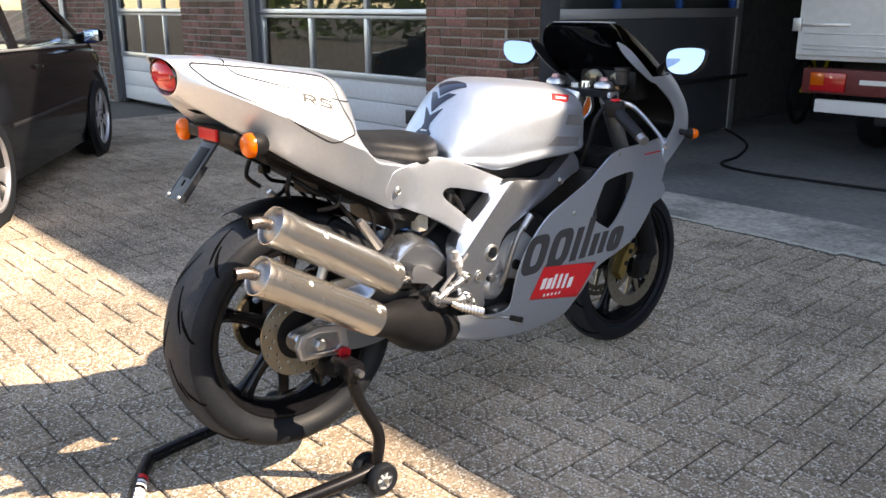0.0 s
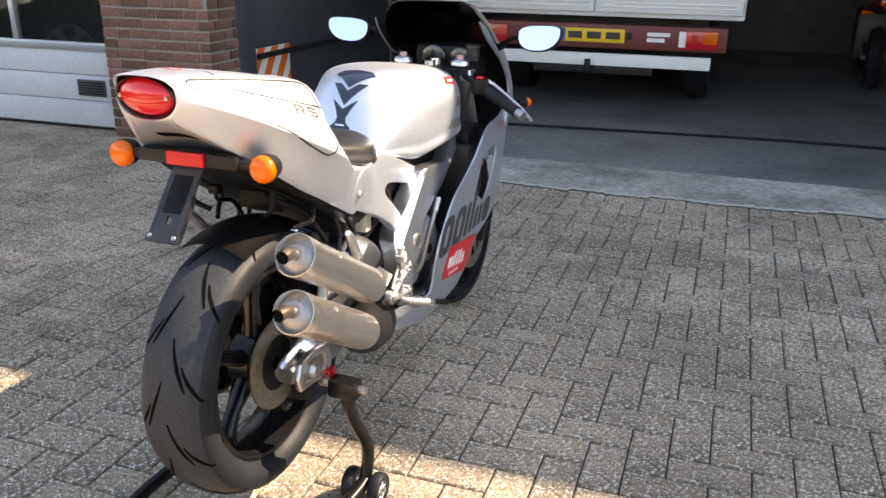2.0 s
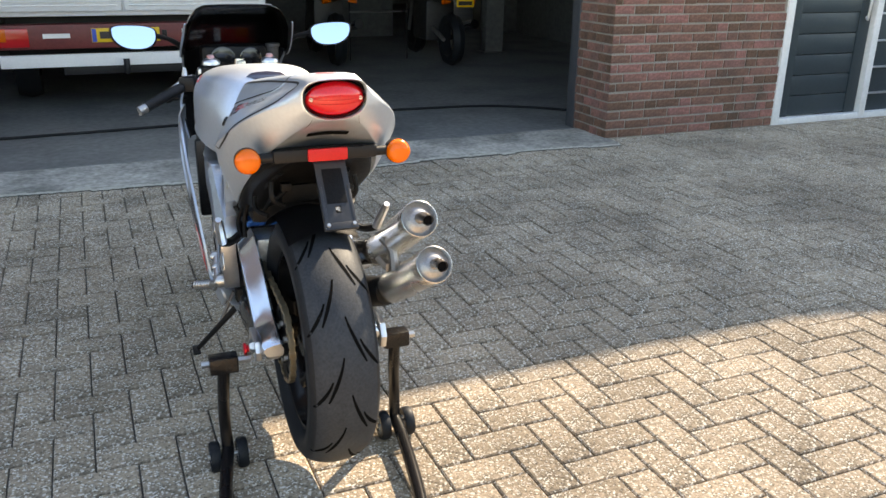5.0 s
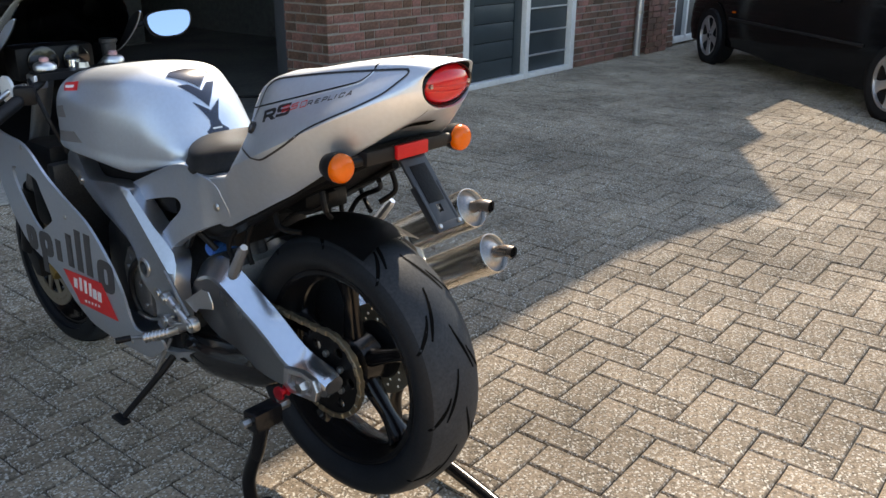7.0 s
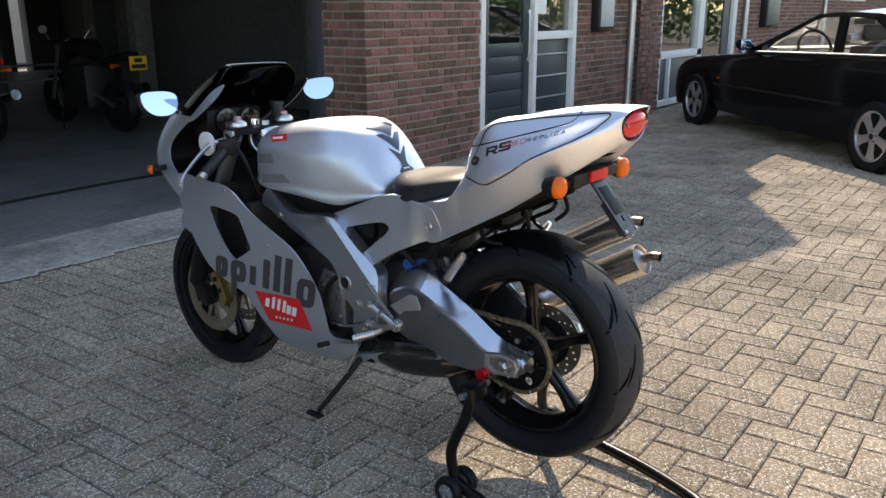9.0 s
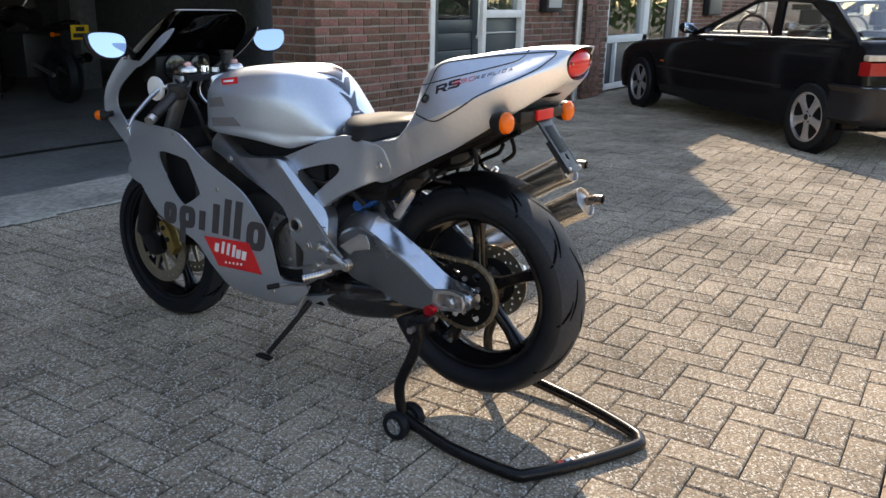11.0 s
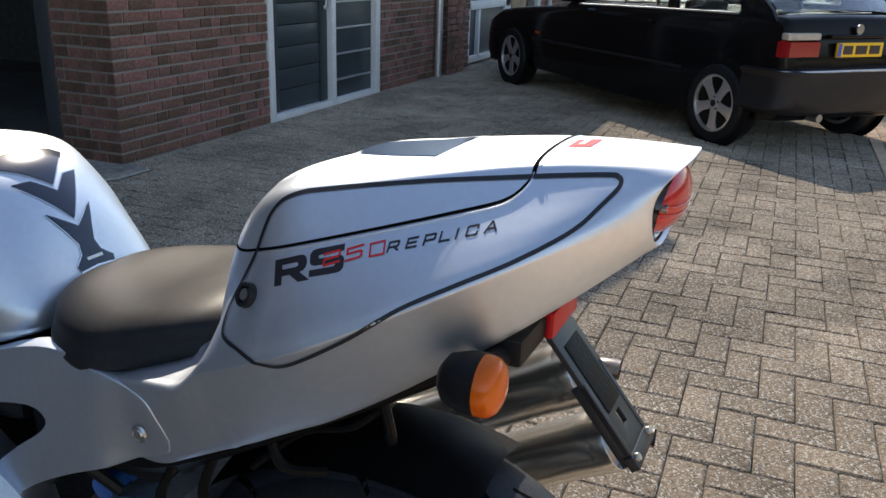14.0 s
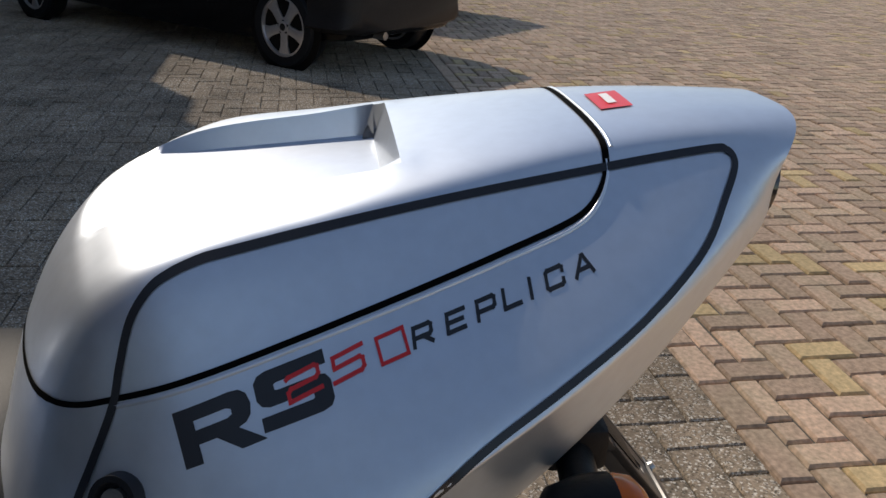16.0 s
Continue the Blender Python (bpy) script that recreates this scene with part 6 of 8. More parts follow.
disc(rear, RA, -0.066, 0.110, 0.066, "disc", 36, (0.7, 0.8, 0.9))
part("disc_carrier", revolve([(0.02, -0.05), (0.068, -0.06), (0.072, -0.066), (0.03, -0.072), (0.02, -0.07)], 36, 'Y', None, Matrix.Translation(RA), True), "black", rear)
sp_out = []
for k in range(42 * 4):
    a = 2 * math.pi * k / (42 * 4)
    r = 0.104 if k % 4 in (1, 2) else 0.096
    sp_out.append((r * math.cos(a), r * math.sin(a)))
sh = [[(0.07 * math.cos(a) + 0.013 * math.cos(q), 0.07 * math.sin(a) + 0.013 * math.sin(q)) for q in np.linspace(0, 2 * math.pi, 9)[:-1]] for a in np.linspace(0, 2 * math.pi, 7)[:-1]]
own = sheet(sp_out, sh, lambda x, z: 0, 0.006, 0, 1)
bmesh.ops.transform(own, matrix=Matrix.Translation((0, 0.088, RA.z)), verts=own.verts)
part("sprocket", own, "inner_black", rear, "dark rear sprocket", 0)
for k in range(6):
    a = 2 * math.pi * k / 6 + 0.5
    part("sprocket_nut", revolve([(0, 0.0), (0.008, 0.0), (0.008, 0.008), (0, 0.008)], 6, 'Y', None, Matrix.Translation((0.05 * math.cos(a), 0.088, RA.z + 0.05 * math.sin(a)))), "zinc", rear)

# chain: rollers and plates along the two runs and round the rear sprocket
fs, fr, rr_ = Vector((0.50, 0.085, 0.47)), 0.036, 0.1
path = [Vector((0.49, 0.085, 0.508)), Vector((0.25, 0.085, 0.51)), Vector((0.03, 0.085, 0.503))]
for a in np.linspace(85, 275, 14):
    path.append(Vector((rr_ * math.cos(radians(a)), 0.085, RA.z + rr_ * math.sin(radians(a)))))
path += [Vector((0.03, 0.085, 0.308)), Vector((0.25, 0.085, 0.36)), Vector((0.49, 0.085, 0.434))]
pts = [path[0]]
dense = [a.lerp(b, i / 30) for a, b in zip(path, path[1:]) for i in range(30)]
for p in dense:
    if (p - pts[-1]).length >= 0.0152:
        pts.append(p)
bm = bmesh.new()
for i, (a, b) in enumerate(zip(pts, pts[1:])):
    d = (b - a).normalized()
    ang_ = -math.atan2(d.z, d.x)
    w = 0.0065 if i % 2 else 0.0085
    own = box(-0.0095, 0.0095, -w, w, -0.006, 0.006, 0.002, None, 1)
    merge(bm, own, Matrix.Translation((a + b) / 2) @ Matrix.Rotation(ang_, 4, 'Y'))
part("drive_chain", bm, "chain", bike, "golden drive chain", 0)

front = new("front_wheel")
front.parent = bike
tyre(front, FA, 0.298, 0.124, 0.227, "black front tyre", 11)
rim(front, FA, 0.227, 0.1, 5, radians(30), 0.05, 0.05)
for s in (1, -1):
    disc(front, FA, s * 0.072 + (0.0025), 0.149, 0.108, "disc", 30)
    for k in range(10):
        own = prism([(0.04, -0.012), (0.11, -0.007), (0.118, 0.007), (0.04, 0.012)], s * 0.067, s * 0.073, 0.001)
        part("disc_carrier", merge(None, own, Matrix.Translation(FA) @ Matrix.Rotation(2 * math.pi * k / 10, 4, 'Y')), "disc", front, "bronze disc carrier arm", 0)
    cal = part("brake_caliper", prism([(1.238, 0.315), (1.262, 0.375), (1.292, 0.412), (1.322, 0.405), (1.318, 0.372), (1.292, 0.352), (1.278, 0.305), (1.258, 0.285)], s * 0.085, s * 0.125, 0.01), "gold", bike, "gold front brake caliper")
    for q, z in ((1.272, 0.345), (1.292, 0.385)):
        part("bolt", revolve([(0, 0.006), (0.009, 0.006), (0.009, -0.004), (0, -0.004)], 12, 'Y', None, Matrix.Translation((q, s * 0.126, z))), "black", cal)
    leg = part("fork_leg", tube([(1.13, s * 0.102, 0.955), (1.40, s * 0.102, 0.44)], 0.026, 16, smooth=0), "steel", bike)
    part("slider", tube([(1.33, s * 0.102, 0.575), (1.40, s * 0.102, 0.44), (1.432, s * 0.10, 0.345)], 0.034, 16, smooth=0), "black", leg, "black fork slider")
    part("axle_clamp", prism([(1.36, 0.265), (1.40, 0.262), (1.452, 0.33), (1.44, 0.37), (1.41, 0.365), (1.365, 0.325)], s * 0.082, s * 0.118, 0.008), "black", leg)
    cap = part("fork_cap", revolve([(0, 0.004), (0.014, 0.004), (0.026, -0.001), (0.031, -0.008), (0.031, -0.018), (0.0, -0.018)], 24, 'Z', None, Matrix.Translation((1.128, s * 0.102, 0.972))), "alloy", bike, "bright fork cap with adjuster")
    part("adjuster", revolve([(0, 0.012), (0.009, 0.012), (0.013, 0.008), (0.013, 0.0), (0, 0)], 16, 'Z', None, Matrix.Translation((1.128, s * 0.102, 0.975))), "pink_ano", cap)
part("front_mudguard", sheet([(1.2, 0.56), (1.28, 0.615), (1.4, 0.63), (1.52, 0.6), (1.55, 0.55), (1.5, 0.52), (1.40, 0.5), (1.3, 0.48), (1.22, 0.5)], [], lambda x, z: 0.072, 0.144, 0, 3), "silver", bike)
yk = part("top_yoke", sheet([(1.09, -0.135), (1.15, -0.14), (1.17, -0.1), (1.14, 0.0), (1.17, 0.1), (1.15, 0.14), (1.09, 0.135), (1.085, 0.06), (1.08, 0), (1.085, -0.06)], [], lambda x, z: 0, 0.02, 0, 3), "black", bike)
for v in yk.data.vertices:
    v.co = (v.co.x, v.co.z, 0.948 + v.co.y)
part("steering_nut", revolve([(0, 0.015), (0.016, 0.015), (0.018, 0), (0, 0)], 6, 'Z', None, Matrix.Translation((1.115, 0, 0.95))), "zinc", bike)
part("ignition_lock", revolve([(0, 0.02), (0.018, 0.02), (0.02, 0), (0, 0)], 20, 'Z', None, Matrix.Translation((1.165, 0, 0.948))), "chrome", bike)

# bars, levers and mirrors
for s in (1, -1):
    p0, p1 = Vector((1.115, s * 0.11, 0.93)), Vector((1.012, s * 0.345, 0.83))
    bar = part("clip_on_bar", tube([p0, p1], 0.011, 12), "black", bike)
    g = part("grip", tube([p0.lerp(p1, 0.42), p0.lerp(p1, 0.46), p0.lerp(p1, 0.92), p0.lerp(p1, 0.95)], [0.014, 0.018, 0.017, 0.019], 14, smooth=0), "seat", bar, "black rubber grip")
    part("bar_end", tube([p0.lerp(p1, 0.95), p0.lerp(p1, 1.05)], 0.015, 14), "zinc", bar, "aluminium bar end weight")
    part("switch_block", box(-0.022, 0.022, -0.028, 0.028, -0.025, 0.025, 0.01), "black", bar).matrix_local = Matrix.Translation(p0.lerp(p1, 0.33)) @ pose(0, 0, 0, 0, 0, s * -25)
    if s < 0:
        part("kill_switch", box(-0.012, 0.012, -0.01, 0.01, 0.022, 0.032, 0.003), "decal_red", bar, "red engine stop switch").matrix_local = Matrix.Translation(p0.lerp(p1, 0.33))
    part("lever", tube([(1.125, s * 0.165, 0.915), (1.165, s * 0.20, 0.895), (1.15, s * 0.30, 0.83), (1.128, s * 0.345, 0.797), (1.126, s * 0.352, 0.795)], [0.009, 0.008, 0.006, 0.006, 0.009], 10), "alloy", bar, "polished lever")
    part("lever_perch", box(1.10, 1.15, s * 0.13 - 0.02, s * 0.13 + 0.02, 0.905, 0.945, 0.008), "alloy", bar)
    # mirror: stem, back shell and glass
    mc = Vector((1.205, s * 0.345, 1.05))
    bm = bmesh.new()
    ring = []
    ell = [(0.073 * math.copysign(abs(math.cos(a)) ** 0.8, math.cos(a)) * (1.0 + 0.08 * math.sin(a)), (0.033 * math.sin(a) ** 0.5 if math.sin(a) > 0 else -0.047 * (-math.sin(a)) ** 0.95) - 0.006 * math.cos(a)) for a in np.linspace(0, 2 * math.pi, 33)[:-1]]
    mirror_m = Matrix.Translation(mc) @ pose(0, 0, 0, 0, 12, s * 8)
    st = []
    own = bmesh.new()
    rows = []
    for dx, k in ((-0.004, 1.0), (0.0, 1.07), (0.012, 1.03), (0.03, 0.7), (0.038, 0.2)):
        rows.append([own.verts.new((dx, -s * a * k, b * k)) for a, b in ell])
    for r0, r1 in zip(rows, rows[1:]):
        for i in range(len(ell)):
            own.faces.new((r0[i], r0[(i + 1) % len(ell)], r1[(i + 1) % len(ell)], r1[i]))
    own.faces.new(rows[-1])
    own.faces.new(rows[0][::-1])
    mb = part("mirror_housing", merge(None, own, mirror_m), "black", bike, "black mirror housing")
    own = bmesh.new()
    a = [own.verts.new((-0.0065, -s * q * 0.97, b * 0.97)) for q, b in ell]
    b2 = [own.verts.new((-0.0045, -s * q * 0.97, b * 0.97)) for q, b in ell]
    own.faces.new(a[::-1])
    own.faces.new(b2)
    for i in range(len(ell)):
        own.faces.new((a[i], a[(i + 1) % len(ell)], b2[(i + 1) % len(ell)], b2[i]))
    part("mirror_glass", merge(None, own, mirror_m), "mirror", mb, "mirror glass reflecting the sky", 20)
    part("mirror_stem", tube([(1.30, s * 0.185, 1.0), (1.27, s * 0.23, 1.03), (1.225, s * 0.30, 1.052)], [0.012, 0.008, 0.01], 10), "black", mb)
    # front indicator
    ind = part("front_indicator", tube([(1.44, s * 0.175, 0.795), (1.415, s * 0.245, 0.795)], [0.011, 0.010], 12, smooth=0), "black", bike)
    side_m = Matrix.Translation((1.42, s * 0.246, 0.795)) @ Matrix.Rotation(radians(-45 * s), 4, 'Z') @ Matrix.Diagonal((1, s, 1, 1))
    part("lens", revolve([(0, 0.024), (0.010, 0.022), (0.016, 0.015), (0.0185, 0.004), (0.0185, -0.002), (0, -0.002)], 20, 'Y', None, side_m), "amber", ind, "amber lens")
    part("lamp_shell", revolve([(0.0186, 0.003), (0.0195, 0.0), (0.017, -0.012), (0.010, -0.022), (0, -0.024)], 20, 'Y', None, side_m), "black", ind, "black lamp shell")
rs = part("brake_reservoir", revolve([(0, 0.03), (0.026, 0.03), (0.026, 0.02), (0.022, 0.018), (0.02, -0.022), (0, -0.022)], 24, 'Z', None, Matrix.Translation((1.19, -0.125, 0.985))), "engine", bike, "smoky fluid reservoir")
dash = part("instrument_panel", box(1.27, 1.36, -0.12, 0.12, 0.90, 1.0, 0.02), "black", bike)
for y, r in ((0.045, 0.045), (-0.055, 0.04)):
    part("dial", revolve([(0, 0.0), (r, 0.0), (r, -0.012), (r * 0.9, -0.014), (0, -0.008)], 28, 'X', None, Matrix.Translation((1.27, y, 0.955))), "gloss_black", dash)
part("clutch_reservoir", revolve([(0.0, -0.008), (0.038, -0.006), (0.04, 0.004), (0, 0.012)], 24, 'Y', None, Matrix.Translation((1.185, 0.19, 0.90))), "white_paint", bike, "pale round cap")

# lights and plate holder at the tail
lens_m = Matrix.Translation((-0.2615, 0, 1.0585)) @ pose(0, 0, 0, 0, -11, 0) @ Matrix.Diagonal((1, 0.0615, 0.0375, 1))
lamp = part("tail_light", revolve([(0, -0.020), (0.3, -0.0188), (0.55, -0.0152), (0.78, -0.0088), (0.92, -0.002), (0.985, 0.004), (1.0, 0.010), (1.0, 0.022), (0, 0.022)], 48, 'X', None, lens_m), "tail_red", bike, "deep red oval tail light set back under the tail's hood", 60)
for z in (-0.12, 0.12):
    part("lens_rib", tube([lens_m @ Vector((-0.020 * max(1 - (q * q + z * z), 0) ** 0.62 - 0.0006, q, z)) for q in np.linspace(-0.93, 0.93, 15)], 0.0006, 6), "tail_red", lamp)
own = revolve([(1.0, 0.006), (1.0, -0.002), (1.045, -0.004), (1.06, 0.004), (1.045, 0.012)], 44, 'X', None, lens_m, True)
part("lamp_rim", own, "gloss_black", bike, "black lamp surround", 50)
for y in (-0.05, 0.05):
    part("lens_screw", revolve([(0, -0.002), (0.004, -0.002), (0.004, 0.004), (0, 0.004)], 10, 'X', None, Matrix.Translation((-0.2685, y * 1.02, 1.06))), "zinc", bike)
# Liner and fittings blackened to give the gloom under the tail.
part("undertail", loft([(x, 0, [(0, zt), (w, zt - 0.005), (w * 0.95, zb), (0, zb + 0.02)]) for x, zt, w, zb in ((-0.165, 0.94, 0.06, 0.915), (-0.12, 0.925, 0.10, 0.888), (0.0, 0.86, 0.135, 0.822), (0.12, 0.80, 0.14, 0.752), (0.26, 0.74, 0.135, 0.675), (0.40, 0.72, 0.12, 0.64))], 3, 4), "inner_black", bike, "black inner tail liner")
part("battery_box", box(0.08, 0.16, -0.06, 0.06, 0.745, 0.79, 0.006), "inner_black", bike)
part("wire_connector", box(-0.012, 0.012, 0.05, 0.075, 0.80, 0.82, 0.004), "inner_black", bike)
part("wiring", tube([(0.0, 0.062, 0.80), (0.03, 0.08, 0.775), (0.09, 0.085, 0.755), (0.15, 0.10, 0.70)], 0.005, 8), "inner_black", bike)
part("tail_rib", tube([(-0.06, -0.07, 0.858), (0.02, -0.085, 0.815), (0.10, -0.09, 0.775), (0.16, -0.095, 0.74)], 0.009, 8), "inner_black", bike)
part("tail_rib", tube([(-0.06, 0.085, 0.862), (0.02, 0.10, 0.82), (0.10, 0.105, 0.78), (0.16, 0.11, 0.745)], 0.009, 8), "inner_black", bike)
part("wiring", tube([(-0.01, -0.07, 0.815), (0.03, -0.11, 0.78), (0.10, -0.11, 0.74), (0.16, -0.12, 0.66)], 0.006, 8), "inner_black", bike)
part("indicator_bar", box(-0.168, -0.13, -0.115, 0.115, 0.908, 0.936, 0.006), "black", bike)
part("reflector", box(-0.176, -0.166, -0.046, 0.042, 0.909, 0.937, 0.004), "reflector_red", bike, "red rectangular rear reflector")
for s in (1, -1):
    ind = part("rear_indicator", tube([(-0.148, s * 0.11, 0.918), (-0.143, s * 0.15, 0.917)], 0.011, 12), "black", bike)
    part("housing", revolve([(0, 0.036), (0.012, 0.034), (0.022, 0.027), (0.0275, 0.010), (0.0285, -0.004), (0, -0.004)], 24, 'X', None, Matrix.Translation((-0.147, s * 0.168, 0.915))), "black", ind)
    own = revolve([(0, -0.0165), (0.012, -0.0155), (0.021, -0.0125), (0.0262, -0.007), (0.0275, 0.0), (0.0275, 0.005), (0, 0.005)], 28, 'X', None, Matrix.Translation((-0.1555, s * 0.168, 0.915)))
    part("lens", own, "amber", ind, "amber indicator lens", 60)
ph = part("plate_bracket", prism([(-0.035, 0.0), (0.035, 0.0), (0.035, -0.168), (-0.035, -0.168)], -0.003, 0.003, 0.001, [[(-0.006, -0.118), (0.006, -0.118), (0.006, -0.134), (-0.006, -0.134)]]), "slate", bike, "empty slate-grey number plate bracket")
ph.matrix_local = Matrix.Translation((-0.160, -0.005, 0.914)) @ pose(0, 0, 0, 0, 39.5, 0) @ pose(0, 0, 0, 0, 0, 90)
for x in (-0.031, 0.031):
    part("bracket_rail", box(x - 0.004, x + 0.004, -0.012, 0.004, -0.166, -0.07, 0.002), "slate", ph)
part("bracket_strip", box(-0.037, 0.037, -0.005, 0.0055, -0.172, -0.156, 0.001), "slate", ph)
# Thin black plates on both faces imitate the shade of a recess.
for y in (-0.0042, 0.0034):
    part("bracket_face", box(-0.022, 0.022, y, y + 0.0008, -0.112, -0.03, 0.0002), "inner_black", ph, "dark plate painted for a recess's shade")
for x in (-0.028, 0.028):
    part("bracket_bolt", revolve([(0, 0.009), (0.004, 0.009), (0.005, 0.006), (0.005, -0.009), (0, -0.009)], 10, 'Y', None, Matrix.Translation((x, 0, -0.162))), "zinc", ph)

# rear mudguard and guard stays
own = bmesh.new()
prev = None
for i in range(25):
    a = radians(48 + 62 * i / 24)
    r = 0.342
    wd = 0.085
    cur = []
    for j in range(9):
        u = j / 8 * 2 - 1
        cur.append(own.verts.new((r * math.cos(a) - 0.0, wd * u, RA.z + (r - 0.028 * u * u) * math.sin(a))))
    if prev:
        for j in range(8):
            own.faces.new((prev[j], prev[j + 1], cur[j + 1], cur[j]))
    prev = cur
bmesh.ops.solidify(own, geom=own.faces[:], thickness=0.005)
part("rear_mudguard", own, "black", bike, "black rear hugger mudguard", 60)
for s in (1, -1):
    for pts in ([(0.11, s * 0.12, 0.775), (0.09, s * 0.125, 0.735), (0.05, s * 0.1, 0.725)], [(0.17, s * 0.125, 0.745), (0.19, s * 0.14, 0.68), (0.17, s * 0.145, 0.635)], [(0.22, s * 0.13, 0.72), (0.245, s * 0.15, 0.66), (0.21, s * 0.15, 0.62)], [(-0.02, s * 0.10, 0.83), (-0.03, s * 0.1, 0.79), (-0.01, s * 0.07, 0.765)]):
        part("stay", tube(pts, 0.006, 8), "inner_black", bike)
    # passenger peg, folded up
    part("passenger_peg", tube([(0.155, s * 0.205, 0.635), (0.10, s * 0.215, 0.705), (0.093, s * 0.216, 0.714)], [0.013, 0.011, 0.008], 8, smooth=0), "alloy", bike, "folded alloy passenger peg")
    part("peg_bracket", tube([(0.158, s * 0.205, 0.632), (0.19, s * 0.18, 0.62), (0.23, s * 0.15, 0.625)], 0.011, 8), "black", bike)
    # rider peg with heel plate
    rp = part("footrest_hanger", tube([(0.45, s * 0.197, 0.49), (0.40, s * 0.203, 0.475), (0.345, s * 0.206, 0.453)], [0.013, 0.009, 0.011], 10), "alloy", bike, "cast alloy footrest hanger")
    part("lower_arm", tube([(0.456, s * 0.197, 0.43), (0.41, s * 0.203, 0.432), (0.345, s * 0.206, 0.453)], [0.013, 0.009, 0.011], 10), "alloy", rp)
    for q, z, rad in ((0.45, 0.49, 0.016), (0.456, 0.43, 0.016), (0.345, 0.453, 0.019), (0.40, 0.476, 0.012)):
        part("boss", revolve([(0, 0.011), (rad * 0.45, 0.011), (rad * 0.5, 0.006), (rad * 0.9, 0.007), (rad, 0.003), (rad, -0.012), (0, -0.012)], 18, 'Y', None, Matrix.Translation((q, s * 0.204, z)) @ Matrix.Diagonal((1, s, 1, 1))), "zinc", rp)
    if s < 0:
        part("brake_cylinder", tube([(0.412, -0.2, 0.572), (0.417, -0.2, 0.552), (0.418, -0.2, 0.551), (0.424, -0.2, 0.528), (0.425, -0.2, 0.527), (0.43, -0.2, 0.505)], [0.008, 0.008, 0.013, 0.013, 0.009, 0.007], 14, smooth=0), "cast", rp, "small ribbed rear brake cylinder")
        for k in range(4):
            part("rib", revolve([(0.009, -0.0015), (0.0155, -0.0012), (0.0155, 0.0012), (0.009, 0.0015)], 16, 'Z', None, Matrix.Translation((0.4165 + 0.0015 * k, -0.2, 0.549 - 0.006 * k)) @ Matrix.Rotation(radians(-14), 4, 'Y'), True), "cast", rp)
    part("heel_guard", prism([(0.375, 0.505), (0.30, 0.555), (0.275, 0.555), (0.262, 0.53), (0.262, 0.515), (0.32, 0.50), (0.335, 0.485)], s * 0.192, s * 0.196, 0.002), "alloy", rp)
    pg = part("rider_peg", tube([(0.395, s * 0.205, 0.43), (0.42, s * 0.222, 0.416), (0.462, s * 0.262, 0.403)], [0.010, 0.011, 0.0115], 12), "zinc", rp, "ribbed alloy rider peg")
    for k in range(7):
        c = Vector((0.42, s * 0.222, 0.416)).lerp(Vector((0.462, s * 0.262, 0.403)), k / 6.5)
        part("peg_rib", revolve([(0.010, -0.0016), (0.0138, -0.001), (0.0138, 0.001), (0.010, 0.0016)], 14, 'X', None, Matrix.Translation(c) @ Matrix.Rotation(s * radians(43), 4, 'Z'), True), "alloy", pg)
    part("pedal", tube([(0.41, s * 0.20, 0.43), (0.50, s * 0.205, 0.365), (0.58, s * 0.21, 0.345), (0.61, s * 0.24, 0.342)], 0.0048, 8), "steel", rp)
    part("pedal_rubber", tube([(0.60, s * 0.228, 0.3425), (0.614, s * 0.262, 0.342)], 0.0085, 10, smooth=0), "black", rp)
    part("link_rod", tube([(0.36, s * 0.20, 0.47), (0.43, s * 0.19, 0.52), (0.47, s * 0.185, 0.55)], 0.005, 8), "steel", rp)
    part("frame_ring", revolve([(0.017, -0.004), (0.017, 0.0035), (0.020, 0.005), (0.025, 0.003), (0.027, -0.004)], 28, 'Y', None, Matrix.Translation((0.5625, s * 0.186, 0.5345)) @ Matrix.Diagonal((1, s, 1, 1))), "zinc", bike, "bright ring round the frame's hole")
    # frame bolts
    for q, z, r in ((0.5144, 0.477, 0.017), (0.5, 0.40, 0.010), (0.86, 0.70, 0.012)):
        part("frame_bolt", revolve([(0, 0.006), (r * 0.5, 0.006), (r * 0.6, 0.003), (r, 0.004), (r, -0.01), (0, -0.01)], 20, 'Y', None, Matrix.Translation((q, s * (0.185 - 0.2 * max(0, q - 0.72) ** 1.3 - 0.05 * max(0, 0.5 - z)), z)) @ Matrix.Diagonal((1, s, 1, 1))), "zinc", bike)
    for q, z, y in ((0.244, 0.757, 0.175), (0.63, 0.703, 0.16), (0.518, 0.602, 0.163)):
        part("panel_screw", revolve([(0, 0.0006), (0.005, 0.0006), (0.0062, -0.0012), (0.0085, -0.0002), (0.011, -0.0022), (0, -0.006)], 16, 'Y', None, Matrix.Translation((q, s * y, z)) @ Matrix.Diagonal((1, s, 1, 1))), "zinc", bike)
    for q, z in ((0.86, 0.61), (1.06, 0.765), (0.66, 0.30)):
        part("fairing_screw", revolve([(0, 0.002), (0.005, 0.002), (0.007, 0.0), (0, -0.004)], 14, 'Y', None, Matrix.Translation((q, s * (fair_w(q, z) + 0.001), z)) @ Matrix.Diagonal((1, s, 1, 1))), "zinc", bike)
    # axle adjuster block and paddock bobbin
    grow = 1.0 if s > 0 else 1.32
    rim_ = [(-0.05, 0.408), (-0.042, 0.383), (0.045, 0.374), (0.064, 0.386), (0.058, 0.43), (0.0, 0.44), (-0.038, 0.432)]
    rim_ = [(x * grow, 0.405 + (z - 0.405) * grow) for x, z in rim_]
